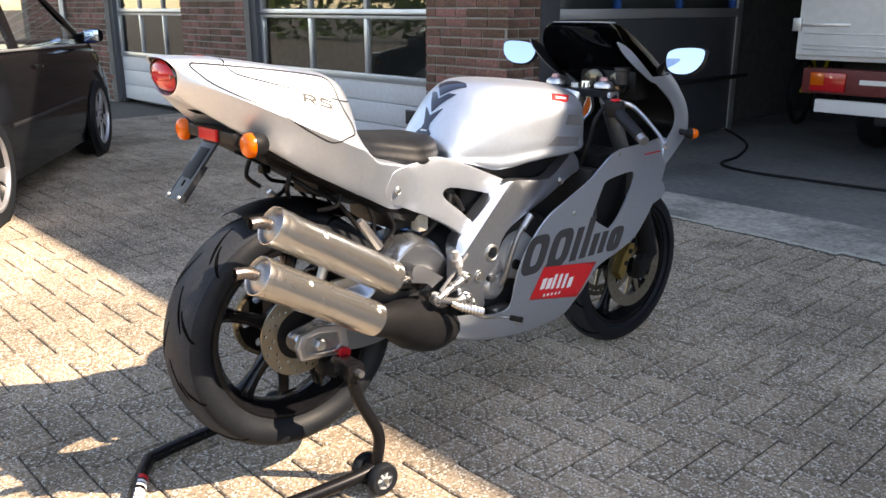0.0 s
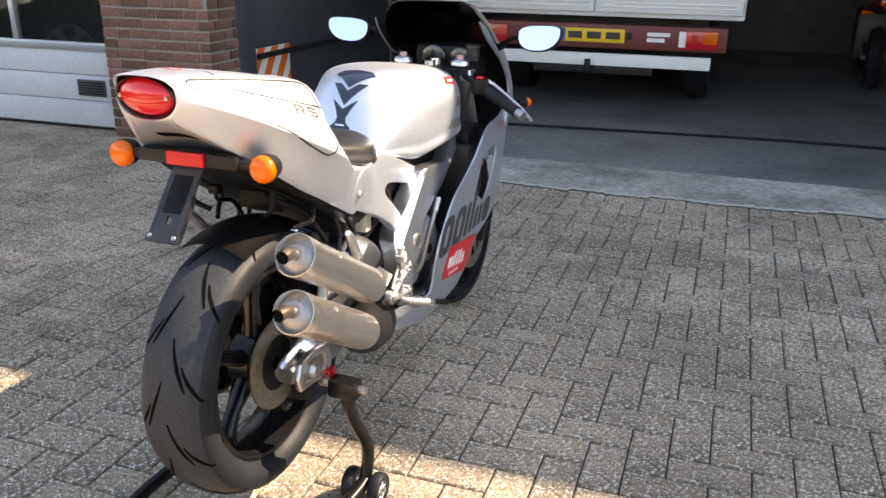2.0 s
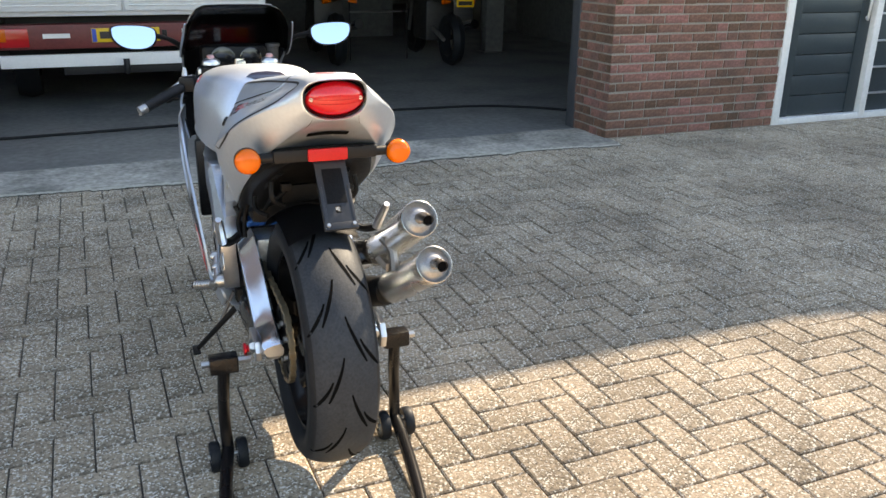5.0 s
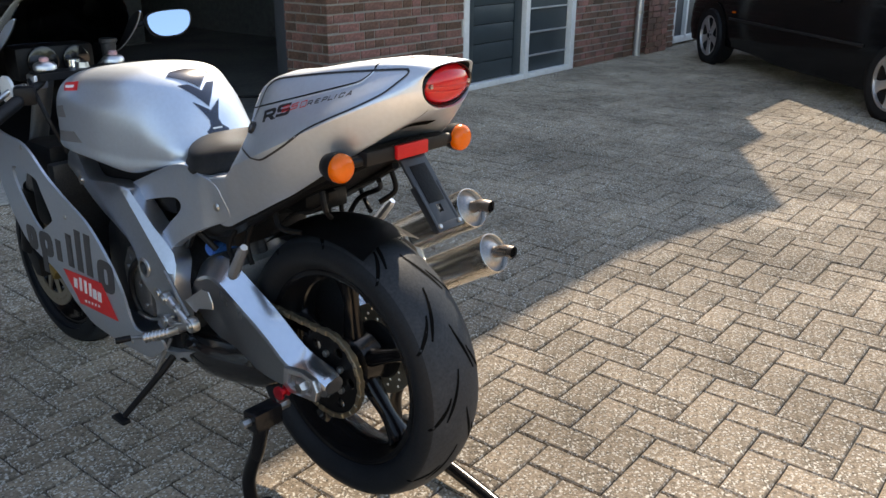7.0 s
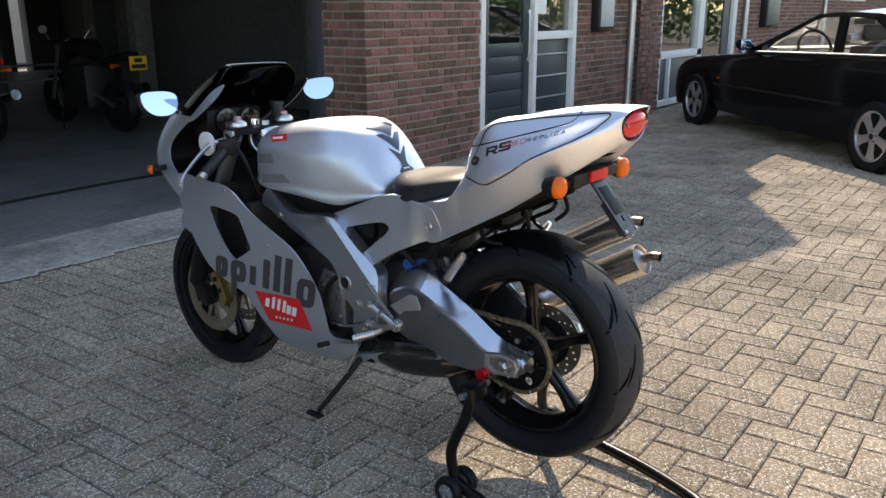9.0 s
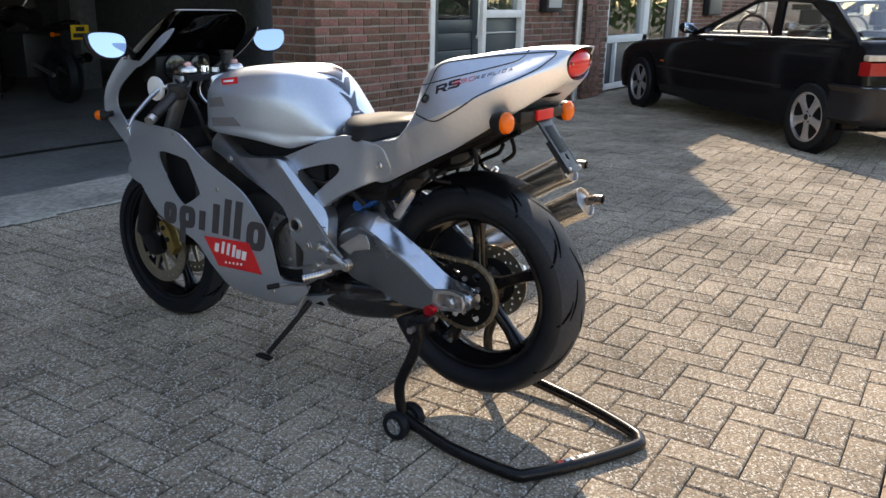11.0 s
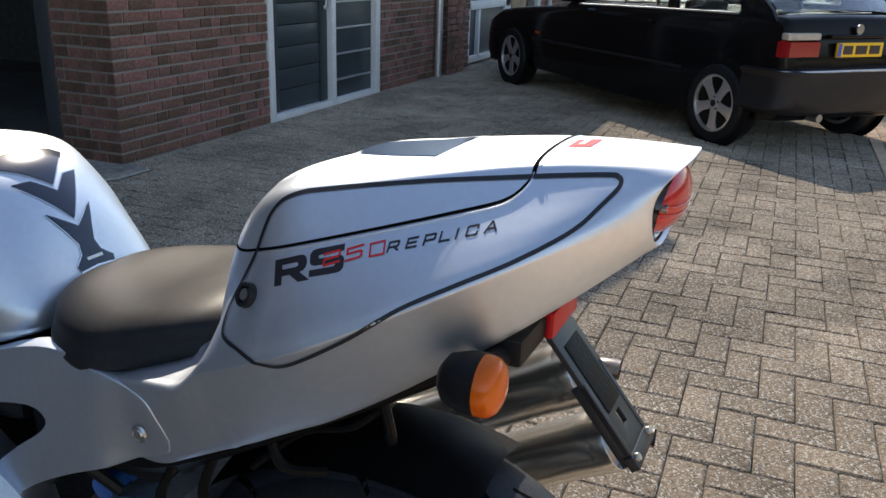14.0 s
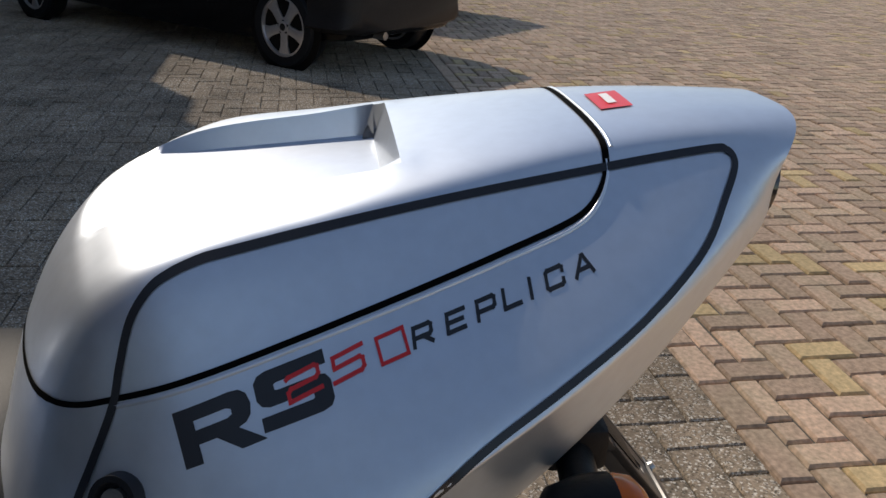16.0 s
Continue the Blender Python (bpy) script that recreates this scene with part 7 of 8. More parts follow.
    slot_ = [(-0.034, 0.41), (-0.03, 0.393), (0.038, 0.387), (0.046, 0.394), (0.042, 0.42), (0.0, 0.427), (-0.028, 0.424)]
    slot_ = [(x * grow, 0.405 + (z - 0.405) * grow) for x, z in slot_]
    ab = part("axle_block", prism(rim_, s * 0.15, s * 0.166, 0.004, [slot_]), "alloy", bike, "bright axle adjuster frame")
    part("adjuster_plate", prism(slot_, s * 0.15, s * 0.158, 0.002), "steel", ab, "dull steel inset plate")
    part("axle_nut", revolve([(0, 0.018), (0.012, 0.018), (0.017, 0.012), (0.019, 0.0), (0, 0)], 6, 'Y', None, Matrix.Translation((0.0, s * 0.157, 0.405)) @ Matrix.Diagonal((1, s, 1, 1))), "zinc", ab)
    part("bobbin", revolve([(0, 0.0), (0.012, 0.0), (0.014, 0.006), (0.009, 0.01), (0.009, 0.02), (0.016, 0.024), (0.016, 0.03), (0, 0.032)], 20, 'Y', None, Matrix.Translation((0.062, s * 0.152, 0.37)) @ Matrix.Diagonal((1, s, 1, 1))), "red_ano", bike, "red anodised paddock stand bobbin")
part("swingarm_brace", box(0.3, 0.42, -0.11, 0.11, 0.43, 0.58, 0.02), "cast", bike)
part("rear_caliper", prism([(0.05, 0.32), (0.10, 0.33), (0.115, 0.29), (0.085, 0.265), (0.045, 0.285)], -0.10, -0.055, 0.008), "black", bike)

# exhausts
def muffler(p0, p1, tip, r):
    d = (p1 - p0)
    ln = d.length
    z = d.normalized()
    x = Vector((0, 1, 0)).cross(z).normalized()
    y = z.cross(x)
    m = Matrix((x, y, z)).transposed().to_4x4()
    m.translation = p0
    body = revolve([(0.0, ln), (r * 0.7, ln - 0.002), (r * 0.97, ln - 0.012), (r, ln - 0.03), (r, 0.04), (r * 1.03, 0.030), (r * 1.03, -0.004), (r * 1.0, -0.008), (r * 0.95, -0.004), (r * 0.93, 0.008)], 48, 'Z', None, m)
    mf = part("silencer", body, "muffler", bike, "satin metal round silencer", 45)
    part("end_cap", revolve([(r * 0.94, 0.006), (r * 0.86, 0.003), (r * 0.55, -0.008), (r * 0.38, -0.011), (0, -0.011)], 40, 'Z', None, m), "steel", mf, "dark conical end cap", 50)
    part("end_band", revolve([(r * 1.032, 0.012), (r * 1.038, 0.010), (r * 1.036, -0.003), (r * 1.02, -0.008), (r * 1.0, -0.0085)], 40, 'Z', None, m), "muffler", mf, "rolled end band", 50)
    a = p0 - z * 0.012
    mid = a.lerp(tip, 0.5) + Vector((0, 0, 0.004))
    bm = tube([a, mid, tip], 0.0135, 16, cap=False)
    tube([tip, tip + (mid - tip).normalized() * 0.02], 0.0115, 16, bm, cap=False)
    pipe = part("outlet_pipe", bm, "pipe", mf, "brown heat-tinted outlet pipe")
    dq = (tip - mid).normalized()
    # Solid black plug stands in for the dark inside the pipe.
    part("bore", tube([tip - dq * 0.016, tip - dq * 0.0035], 0.0112, 14, smooth=0), "groove", pipe, "black plug for the shaded bore")
    for k in (0.29, 0.88):
        c = p0.lerp(p1, k) + (Vector((0, -1, 0)) * 0.8 + x * (0.6 if x.z > 0 else -0.6)) * r
        own = revolve([(0, 0.0012), (0.0035, 0.0012), (0.0045, -0.0012), (0.0075, -0.0004), (0.0095, -0.003), (0, -0.006)], 16, 'Y', None, Matrix.Translation(c) @ Matrix.Rotation(radians(-25), 4, 'X') @ Matrix.Diagonal((1, -1, 1, 1)))
        part("rivet", own, "muffler", mf)
    return mf


muffler(Vector((-0.14, -0.223, 0.742)), Vector((0.195, -0.222, 0.545)), Vector((-0.197, -0.226, 0.757)), 0.044)
muffler(Vector((-0.19, -0.243, 0.642)), Vector((0.125, -0.236, 0.458)), Vector((-0.25, -0.243, 0.66)), 0.044)
part("exhaust_hanger", tube([(0.02, -0.18, 0.65), (0.0, -0.2, 0.62), (-0.02, -0.2, 0.57)], 0.012, 8), "steel", bike)
part("muffler_strap", box(0.02, 0.16, -0.205, -0.19, 0.55, 0.575, 0.004), "steel", bike)
part("expansion_chamber", tube([(0.11, -0.22, 0.455), (0.20, -0.19, 0.425), (0.30, -0.14, 0.38), (0.40, -0.10, 0.345), (0.55, -0.07, 0.33)], [0.036, 0.046, 0.074, 0.085, 0.06], 22), "black", bike, "black exhaust expansion chamber")
part("expansion_chamber", tube([(0.19, -0.2, 0.55), (0.27, -0.15, 0.52), (0.36, -0.09, 0.48)], [0.036, 0.04, 0.04], 16), "gloss_black", bike, "black upper exhaust pipe")
part("expansion_chamber", tube([(0.16, 0.03, 0.345), (0.26, 0.06, 0.325), (0.42, 0.08, 0.31), (0.60, 0.07, 0.32)], [0.03, 0.06, 0.065, 0.05], 18), "gloss_black", bike, "black lower exhaust chamber")

# engine and the dark parts inside the frame
part("crankcase", loft([(x, 0, [(0, zt), (w * 0.8, zt), (w, zt - 0.05), (w, zb + 0.05), (w * 0.8, zb), (0, zb)]) for x, zt, w, zb in ((0.47, 0.50, 0.11, 0.36), (0.55, 0.56, 0.13, 0.33), (0.75, 0.60, 0.14, 0.32), (0.86, 0.58, 0.12, 0.33))], 3, 3), "engine", bike, "dark engine cases")
part("airbox", box(0.5, 0.95, -0.12, 0.12, 0.66, 0.79, 0.03), "black", bike)
part("radiator", box(0.98, 1.02, -0.19, 0.19, 0.45, 0.72, 0.01), "engine", bike)
part("steering_head", tube([(1.04, 0, 0.80), (1.10, 0, 0.93)], 0.045, 16), "alloy", bike)
part("inner_fairing", box(1.04, 1.2, -0.17, 0.17, 0.50, 0.76, 0.03), "black", bike)
cc = part("clutch_cover", revolve([(0, 0.03), (0.05, 0.03), (0.066, 0.022), (0.074, 0.0), (0, 0)], 40, 'Y', None, Matrix.Translation((0.705, -0.14, 0.492)) @ Matrix.Diagonal((1, -1, 1, 1))), "panel_grey", bike, "pale round clutch cover")
part("filler_cap", revolve([(0, 0.012), (0.014, 0.012), (0.016, 0.0), (0, 0)], 16, 'Y', None, Matrix.Translation((0.675, -0.169, 0.475)) @ Matrix.Diagonal((1, -1, 1, 1))), "black", cc)
part("water_pump", revolve([(0, 0.03), (0.03, 0.03), (0.045, 0.015), (0.048, 0.0), (0, 0)], 28, 'Y', None, Matrix.Translation((0.61, -0.13, 0.42)) @ Matrix.Diagonal((1, -1, 1, 1))), "cast", bike)
part("sprocket_cover", revolve([(0, 0.02), (0.05, 0.02), (0.062, 0.008), (0.066, 0.0), (0, 0)], 32, 'Y', None, Matrix.Translation((0.55, 0.12, 0.47))), "engine", bike)
part("gearbox_cover", prism([(0.585, 0.385), (0.66, 0.39), (0.70, 0.43), (0.705, 0.50), (0.675, 0.555), (0.62, 0.545), (0.585, 0.50)], 0.12, 0.165, 0.003, [[(q + 0.0075 * math.cos(a), z + 0.0075 * math.sin(a)) for a in np.linspace(0, 2 * math.pi, 11)[:-1]] for q, z in ((0.612, 0.50), (0.635, 0.528), (0.664, 0.53), (0.655, 0.495), (0.684, 0.50), (0.63, 0.465))]), "steel", bike, "dull grey gearbox cover")
part("shift_rod", tube([(0.44, 0.195, 0.44), (0.55, 0.19, 0.40), (0.64, 0.175, 0.385)], 0.0045, 8), "zinc", bike)
for q, z in ((0.61, 0.41), (0.67, 0.425), (0.68, 0.50), (0.625, 0.52)):
    part("cover_bolt", revolve([(0, 0.006), (0.006, 0.006), (0.006, -0.002), (0, -0.002)], 10, 'Y', None, Matrix.Translation((q, 0.165, z))), "zinc", bike)
part("breather_hose", tube([(0.60, 0.17, 0.55), (0.65, 0.175, 0.50), (0.665, 0.172, 0.43), (0.64, 0.168, 0.38)], 0.008, 8), "black", bike)
part("coolant_hose", tube([(0.70, -0.19, 0.612), (0.665, -0.192, 0.575), (0.645, -0.185, 0.52), (0.63, -0.17, 0.44), (0.625, -0.15, 0.41)], 0.008, 10), "steel", bike, "ribbed pale coolant hose")
part("hose_clip", tube([(0.712, -0.19, 0.622), (0.68, -0.192, 0.59)], 0.0105, 12), "zinc", bike)
part("plate_bolt", revolve([(0, 0.007), (0.008, 0.007), (0.009, 0.004), (0.013, 0.004), (0.014, -0.01), (0, -0.01)], 18, 'Y', None, Matrix.Translation((0.59, -0.16, 0.445)) @ Matrix.Diagonal((1, -1, 1, 1))), "zinc", bike)
part("pump_housing", revolve([(0, 0.026), (0.016, 0.026), (0.03, 0.018), (0.036, 0.0), (0, 0)], 24, 'Y', None, Matrix.Translation((0.605, -0.135, 0.475)) @ Matrix.Diagonal((1, -1, 1, 1))), "cast", bike)
part("engine_mount", box(0.58, 0.655, -0.178, -0.145, 0.333, 0.358, 0.005), "zinc", bike, "zinc engine mount bracket")
for q in (0.598, 0.637):
    part("mount_bolt", revolve([(0, 0.005), (0.007, 0.005), (0.008, -0.004), (0, -0.004)], 6, 'Y', None, Matrix.Translation((q, -0.178, 0.345)) @ Matrix.Diagonal((1, -1, 1, 1))), "steel", bike)
part("cable", tube([(1.13, -0.15, 0.93), (1.02, -0.17, 0.88), (1.0, -0.15, 0.78), (0.99, -0.12, 0.7)], 0.006, 8), "black", bike)
part("cable", tube([(1.13, 0.15, 0.93), (1.02, 0.17, 0.86), (1.0, 0.14, 0.76), (0.98, 0.12, 0.7)], 0.006, 8), "black", bike)
part("cable", tube([(1.1, 0.05, 0.92), (1.0, 0.09, 0.85), (0.985, 0.1, 0.75)], 0.007, 8), "black", bike)
part("shock_absorber", tube([(0.33, 0.0, 0.50), (0.40, 0.0, 0.66)], 0.035, 14), "engine", bike)
part("preload_collar", tube([(0.372, -0.1, 0.612), (0.372, 0.12, 0.612)], 0.016, 14), "blue_ano", bike, "blue anodised adjuster")
part("fluid_bottle", box(0.335, 0.37, -0.14, -0.1, 0.625, 0.675, 0.008), "plaster", bike, "pale fluid bottle")
for pts in ([(0.34, 0.12, 0.62), (0.38, 0.14, 0.66), (0.42, 0.13, 0.64), (0.46, 0.12, 0.6)], [(0.35, -0.12, 0.60), (0.40, -0.14, 0.65), (0.44, -0.14, 0.69), (0.45, -0.13, 0.74)], [(0.43, -0.13, 0.735), (0.47, -0.135, 0.70), (0.5, -0.13, 0.66)], [(0.5, 0.15, 0.60), (0.56, 0.14, 0.66), (0.62, 0.13, 0.68)]):
    part("hose", tube(pts, 0.008, 8), "black", bike)
part("battery_tray", box(0.28, 0.5, -0.11, 0.11, 0.63, 0.78, 0.02), "black", bike)
# side stand, half folded
ss = part("side_stand", tube([(0.545, 0.13, 0.29), (0.575, 0.19, 0.215), (0.625, 0.262, 0.118)], [0.011, 0.009, 0.008], 10), "black", bike)
part("foot", box(0.605, 0.665, 0.256, 0.28, 0.102, 0.112, 0.004), "black", ss)
part("spring", tube([(0.55, 0.145, 0.33), (0.575, 0.185, 0.235)], 0.006, 8), "steel", ss)
part("side_stand_bracket", prism([(0.50, 0.27), (0.57, 0.27), (0.58, 0.34), (0.51, 0.35)], 0.10, 0.14, 0.006), "black", bike)


# ---- paddock stand ----
stand = thing("paddock_stand", "black tubular rear paddock stand on small wheels, holding the motorcycle up", "paddock stand", BIKE)
for s in (1, -1):
    t = Vector((0.045, 0.236 if s > 0 else -0.221, 0.345))
    arm_ = part("upright", tube([t, t + Vector((0.025, 0.004 * s, -0.09)), Vector((0.115, s * 0.24, 0.15)), Vector((0.105, s * 0.238, 0.06))], 0.016, 14), "tube_black", stand)
    part("clamp", box(t.x - 0.022, t.x + 0.022, t.y - 0.036, t.y + 0.036, t.z - 0.02, t.z + 0.024, 0.006), "tube_black", arm_)
    part("hook_bar", tube([(t.x, t.y - s * 0.068, t.z + 0.005), (t.x, t.y + s * 0.055, t.z + 0.005)], 0.0095, 6, smooth=0), "zinc", arm_, "zinc plated cross bar")
    part("hook", tube([(t.x, t.y - s * 0.06, t.z + 0.003), (t.x + 0.02, t.y - s * 0.062, t.z - 0.002), (t.x + 0.028, t.y - s * 0.062, t.z + 0.028)], 0.007, 8), "zinc", arm_)
    for q in (-0.036, 0.036):
        c = Vector((0.10, s * 0.238 + q, 0.042))
        w = part("wheel", revolve([(0.024, -0.013), (0.038, -0.014), (0.042, -0.008), (0.042, 0.008), (0.038, 0.014), (0.024, 0.013)], 32, 'Y', None, Matrix.Translation(c), True), "rubber", stand)
        bm = revolve([(0.024, -0.012), (0.026, -0.012), (0.026, 0.012), (0.024, 0.012)], 28, 'Y', None, Matrix.Translation(c), True)
        for k in range(6):
            merge(bm, prism([(0.004, -0.0035), (0.025, -0.0025), (0.025, 0.0025), (0.004, 0.0035)], -0.009, 0.009, 0), Matrix.Translation(c) @ Matrix.Rotation(k * math.pi / 3, 4, 'Y'))
        revolve([(0, -0.013), (0.007, -0.013), (0.007, 0.013), (0, 0.013)], 14, 'Y', bm, Matrix.Translation(c))
        part("rim", bm, "panel_grey", w, "grey spoked plastic rim")
    part("axle", tube([(0.10, s * 0.238 - 0.055, 0.042), (0.10, s * 0.238 + 0.055, 0.042)], 0.007, 10), "zinc", stand)
loop = [(0.105, 0.238, 0.058), (0.04, 0.25, 0.045), (-0.10, 0.27, 0.03), (-0.265, 0.262, 0.019), (-0.315, 0.235, 0.019), (-0.40, 0.10, 0.019), (-0.478, -0.06, 0.019), (-0.478, -0.105, 0.019), (-0.44, -0.14, 0.02), (-0.29, -0.185, 0.03), (-0.12, -0.215, 0.04), (0.04, -0.235, 0.05), (0.105, -0.238, 0.058)]
lp = part("handle_loop", tube(loop, 0.0175, 14, smooth=5), "tube_black", stand, "black tube handle loop on the paving")
d = (Vector((-0.46, -0.03, 0)) - Vector((-0.33, 0.21, 0))).normalized()
for k, (q, ln, mt) in enumerate(((0.02, 0.018, "decal_red"), (0.042, 0.012, "decal_white"), (0.058, 0.012, "decal_white"), (0.085, 0.014, "decal_white"), (0.104, 0.014, "decal_white"), (0.123, 0.014, "decal_white"))):
    c = Vector((-0.352, 0.175, 0.019)) + d * q
    own = tube([c - d * ln / 2, c + d * ln / 2], 0.0181, 14, smooth=0, cap=False)
    part("sticker_bar", own, mt, lp, "", 30)


# ---- graphics laid on the bodywork ----
def on_surface(tree, p, d, lift_):
    hit, nrm, _, _ = tree.ray_cast(p, d)
    if hit is None:
        return None
    if nrm.dot(d) > 0:
        nrm = -nrm
    return hit + nrm * lift_


def decal(name, bm, tree, mapping, mat, parent, label="", lift_=0.0008, cuts=0):
    """Drapes a flat mesh (u, v) over a body; mapping gives the start and direction of the ray for u, v."""
    if cuts:
        bmesh.ops.triangulate(bm, faces=bm.faces)
        for _ in range(cuts):
            long = [e for e in bm.edges if e.calc_length() > 0.008]
            if long:
                bmesh.ops.subdivide_edges(bm, edges=long, cuts=1)
                bmesh.ops.triangulate(bm, faces=bm.faces)
    dead = []
    for v in bm.verts:
        p, d = mapping(v.co.x, v.co.y)
        q = on_surface(tree, p, d, lift_)
        if q is None:
            dead.append(v)
        else:
            v.co = q
    bmesh.ops.delete(bm, geom=dead, context='VERTS')
    return part(name, bm, mat, parent, label, 60)


def flat(points, holes=()):
    """A flat filled outline in u and v."""
    out = bmesh.new()
    vs2, es = [], []
    for lp_ in [points, *holes]:
        s0 = len(vs2)
        vs2 += [Vector(p) for p in lp_]
        es += [(s0 + i, s0 + (i + 1) % len(lp_)) for i in range(len(lp_))]
    v2, _, faces, *_ = delaunay_2d_cdt(vs2, es, [], 0, 1e-7)
    verts = [out.verts.new((a.x, a.y, 0)) for a in v2]
    for f in faces:
        c = sum((v2[i] for i in f), Vector((0, 0))) / len(f)
        if inside(c, points) and not any(inside(c, h) for h in holes):
            out.faces.new([verts[i] for i in f])
    return out


def side_ray(s):
    return lambda u, v: (Vector((u, s * 0.5, v)), Vector((0, -s, 0)))


def top_ray(u, v):
    return Vector((u, v, 1.4)), Vector((0, 0, -1))


def stripe(points, w, n=10, closed=False):
    """A ribbon along points (u, v)."""
    p = smooth_path([(a, b, 0) for a, b in points], n, closed)
    own = bmesh.new()
    prev = first = None
    k = len(p)
    for i in range(k):
        d = (p[(i + 1) % k if closed else min(i + 1, k - 1)] - p[(i - 1) % k if closed else max(i - 1, 0)]).normalized()
        nrm = Vector((-d.y, d.x, 0)) * w / 2
        cur = (own.verts.new(p[i] + nrm), own.verts.new(p[i] - nrm))
        if prev:
            own.faces.new((prev[0], prev[1], cur[1], cur[0]))
        first = first or cur
        prev = cur
    if closed:
        own.faces.new((prev[0], prev[1], first[1], first[0]))
    return own


def place(own, u, v, angle, flip=1):
    """Sets words at (u, v); flip -1 for the left side, where the reading direction runs towards the rear."""
    bmesh.ops.transform(own, matrix=Matrix.Translation((u, v, 0)) @ Matrix.Diagonal((flip, 1, 1, 1)) @ Matrix.Rotation(angle, 4, 'Z'), verts=own.verts)
    return own


PIN = [(0.0832, 1.0073), (0.0788, 1.0257), (0.0712, 1.0379), (0.0621, 1.0443), (0.0499, 1.049), (0.0375, 1.0517), (-0.0145, 1.0609), (-0.0708, 1.0695), (-0.1322, 1.0773), (-0.1819, 1.0834), (-0.2208, 1.0874), (-0.2285, 1.0866), (-0.232, 1.0831), (-0.23, 1.077), (-0.2198, 1.0641), (-0.2084, 1.0506), (-0.1921, 1.0383), (-0.1593, 1.019), (-0.1188, 0.9985), (-0.0771, 0.9755), (-0.0323, 0.9428), (0.0077, 0.9174), (0.031, 0.9062), (0.0491, 0.9062), (0.0766, 0.9118), (0.0962, 0.9144), (0.1043, 0.918), (0.1076, 0.9303), (0.1033, 0.9477), (0.0956, 0.9667), (0.0863, 0.9909)]
SEAM = [(0.1219, 0.9872), (0.1106, 0.9878), (0.0994, 0.9899), (0.085, 0.9942), (0.0685, 0.9988), (0.0488, 1.0045), (0.0117, 1.0154), (-0.0408, 1.0308), (-0.098, 1.0479), (-0.1289, 1.0574), (-0.1422, 1.0634), (-0.1506, 1.0712), (-0.1556, 1.08), (-0.1562, 1.0867), (-0.1562, 1.0905)]
for s in (1, -1):
    decal("pinstripe", stripe(PIN, 0.0036, 8, True), tail_tree, side_ray(s), "decal_black", tail, "dark pinstripe", 0.0008)
    decal("seam", stripe(SEAM, 0.0026, 10), tail_tree, side_ray(s), "groove", tail, "dark seam of the seat hump cover", 0.0007)
    decal("maker_panel", flat([(0.80, 0.943), (0.868, 0.934), (0.895, 0.950), (0.815, 0.962)]), tank_tree, side_ray(s), "decal_red", tank, "red badge panel", cuts=2)
    decal("badge_bar", flat([(0.822, 0.947), (0.866, 0.941), (0.875, 0.946), (0.826, 0.953)]), tank_tree, side_ray(s), "decal_white", tank, "", 0.0014, cuts=2)
    for pl_ in ([(0.772, 0.818), (0.925, 0.799), (0.928, 0.826), (0.805, 0.842)], [(0.845, 0.872), (0.945, 0.858), (0.945, 0.885), (0.862, 0.900)]):
        decal("grey_flash", flat(pl_), tank_tree, side_ray(s), "flash", tank, "dark grey flash", cuts=3)
decal("seam", stripe([(-0.1565, -0.080), (-0.156, -0.07), (-0.1555, 0.0), (-0.156, 0.07), (-0.1565, 0.080)], 0.004, 14), tail_tree, top_ray, "groove", tail, "", 0.0004)
decal("seam", stripe([(-0.146, 0.9872), (-0.12, 0.9868), (-0.06, 0.9862), (0.0, 0.986), (0.06, 0.9862), (0.12, 0.9868), (0.146, 0.9872)], 0.0032, 10), tail_tree, lambda u, v: (Vector((0.6, u, v)), Vector((-1, 0, 0))), "groove", tail, "", 0.0004)

def rolled_edge(points, shift, ray):
    """The rounded edge of a panel beside its seam."""
    line = [on_surface(tail_tree, *ray(p.x + shift[0], p.y + shift[1]), -0.0005) for p in smooth_path([(a, b, 0) for a, b in points], 8)]
    return tube([q for q in line if q is not None], 0.0014, 8, smooth=0)


for s in (1, -1):
    part("panel_edge", rolled_edge(SEAM[3:-1], (0.0, -0.0030), side_ray(s)), "silver", tail, "", 80)
part("panel_edge", rolled_edge([(-0.1565, -0.072), (-0.1555, 0.0), (-0.1565, 0.072)], (-0.0036, 0.0), top_ray), "silver", tail, "", 80)
sl = radians(21.4)
BLOCK = {
    "R": ([(0, 0), (0.3, 0), (0.3, 0.33), (0.6, 0.33), (0.95, 0), (1.38, 0), (0.98, 0.36), (1.12, 0.40), (1.21, 0.5), (1.25, 0.68), (1.21, 0.87), (1.11, 0.97), (0.95, 1), (0, 1)], [[(0.3, 0.58), (0.84, 0.58), (0.92, 0.62), (0.92, 0.71), (0.84, 0.75), (0.3, 0.75)]]),
    "S": ([(1.22, 1.0), (0.22, 1.0), (0.08, 0.96), (0.0, 0.85), (0.0, 0.55), (0.07, 0.43), (0.2, 0.38), (0.9, 0.38), (0.93, 0.36), (0.93, 0.27), (0.9, 0.25), (0.02, 0.25), (0.02, 0.0), (1.03, 0.0), (1.18, 0.04), (1.25, 0.15), (1.25, 0.46), (1.18, 0.58), (1.05, 0.62), (0.36, 0.62), (0.32, 0.64), (0.32, 0.73), (0.36, 0.75), (1.22, 0.75)], []),
}
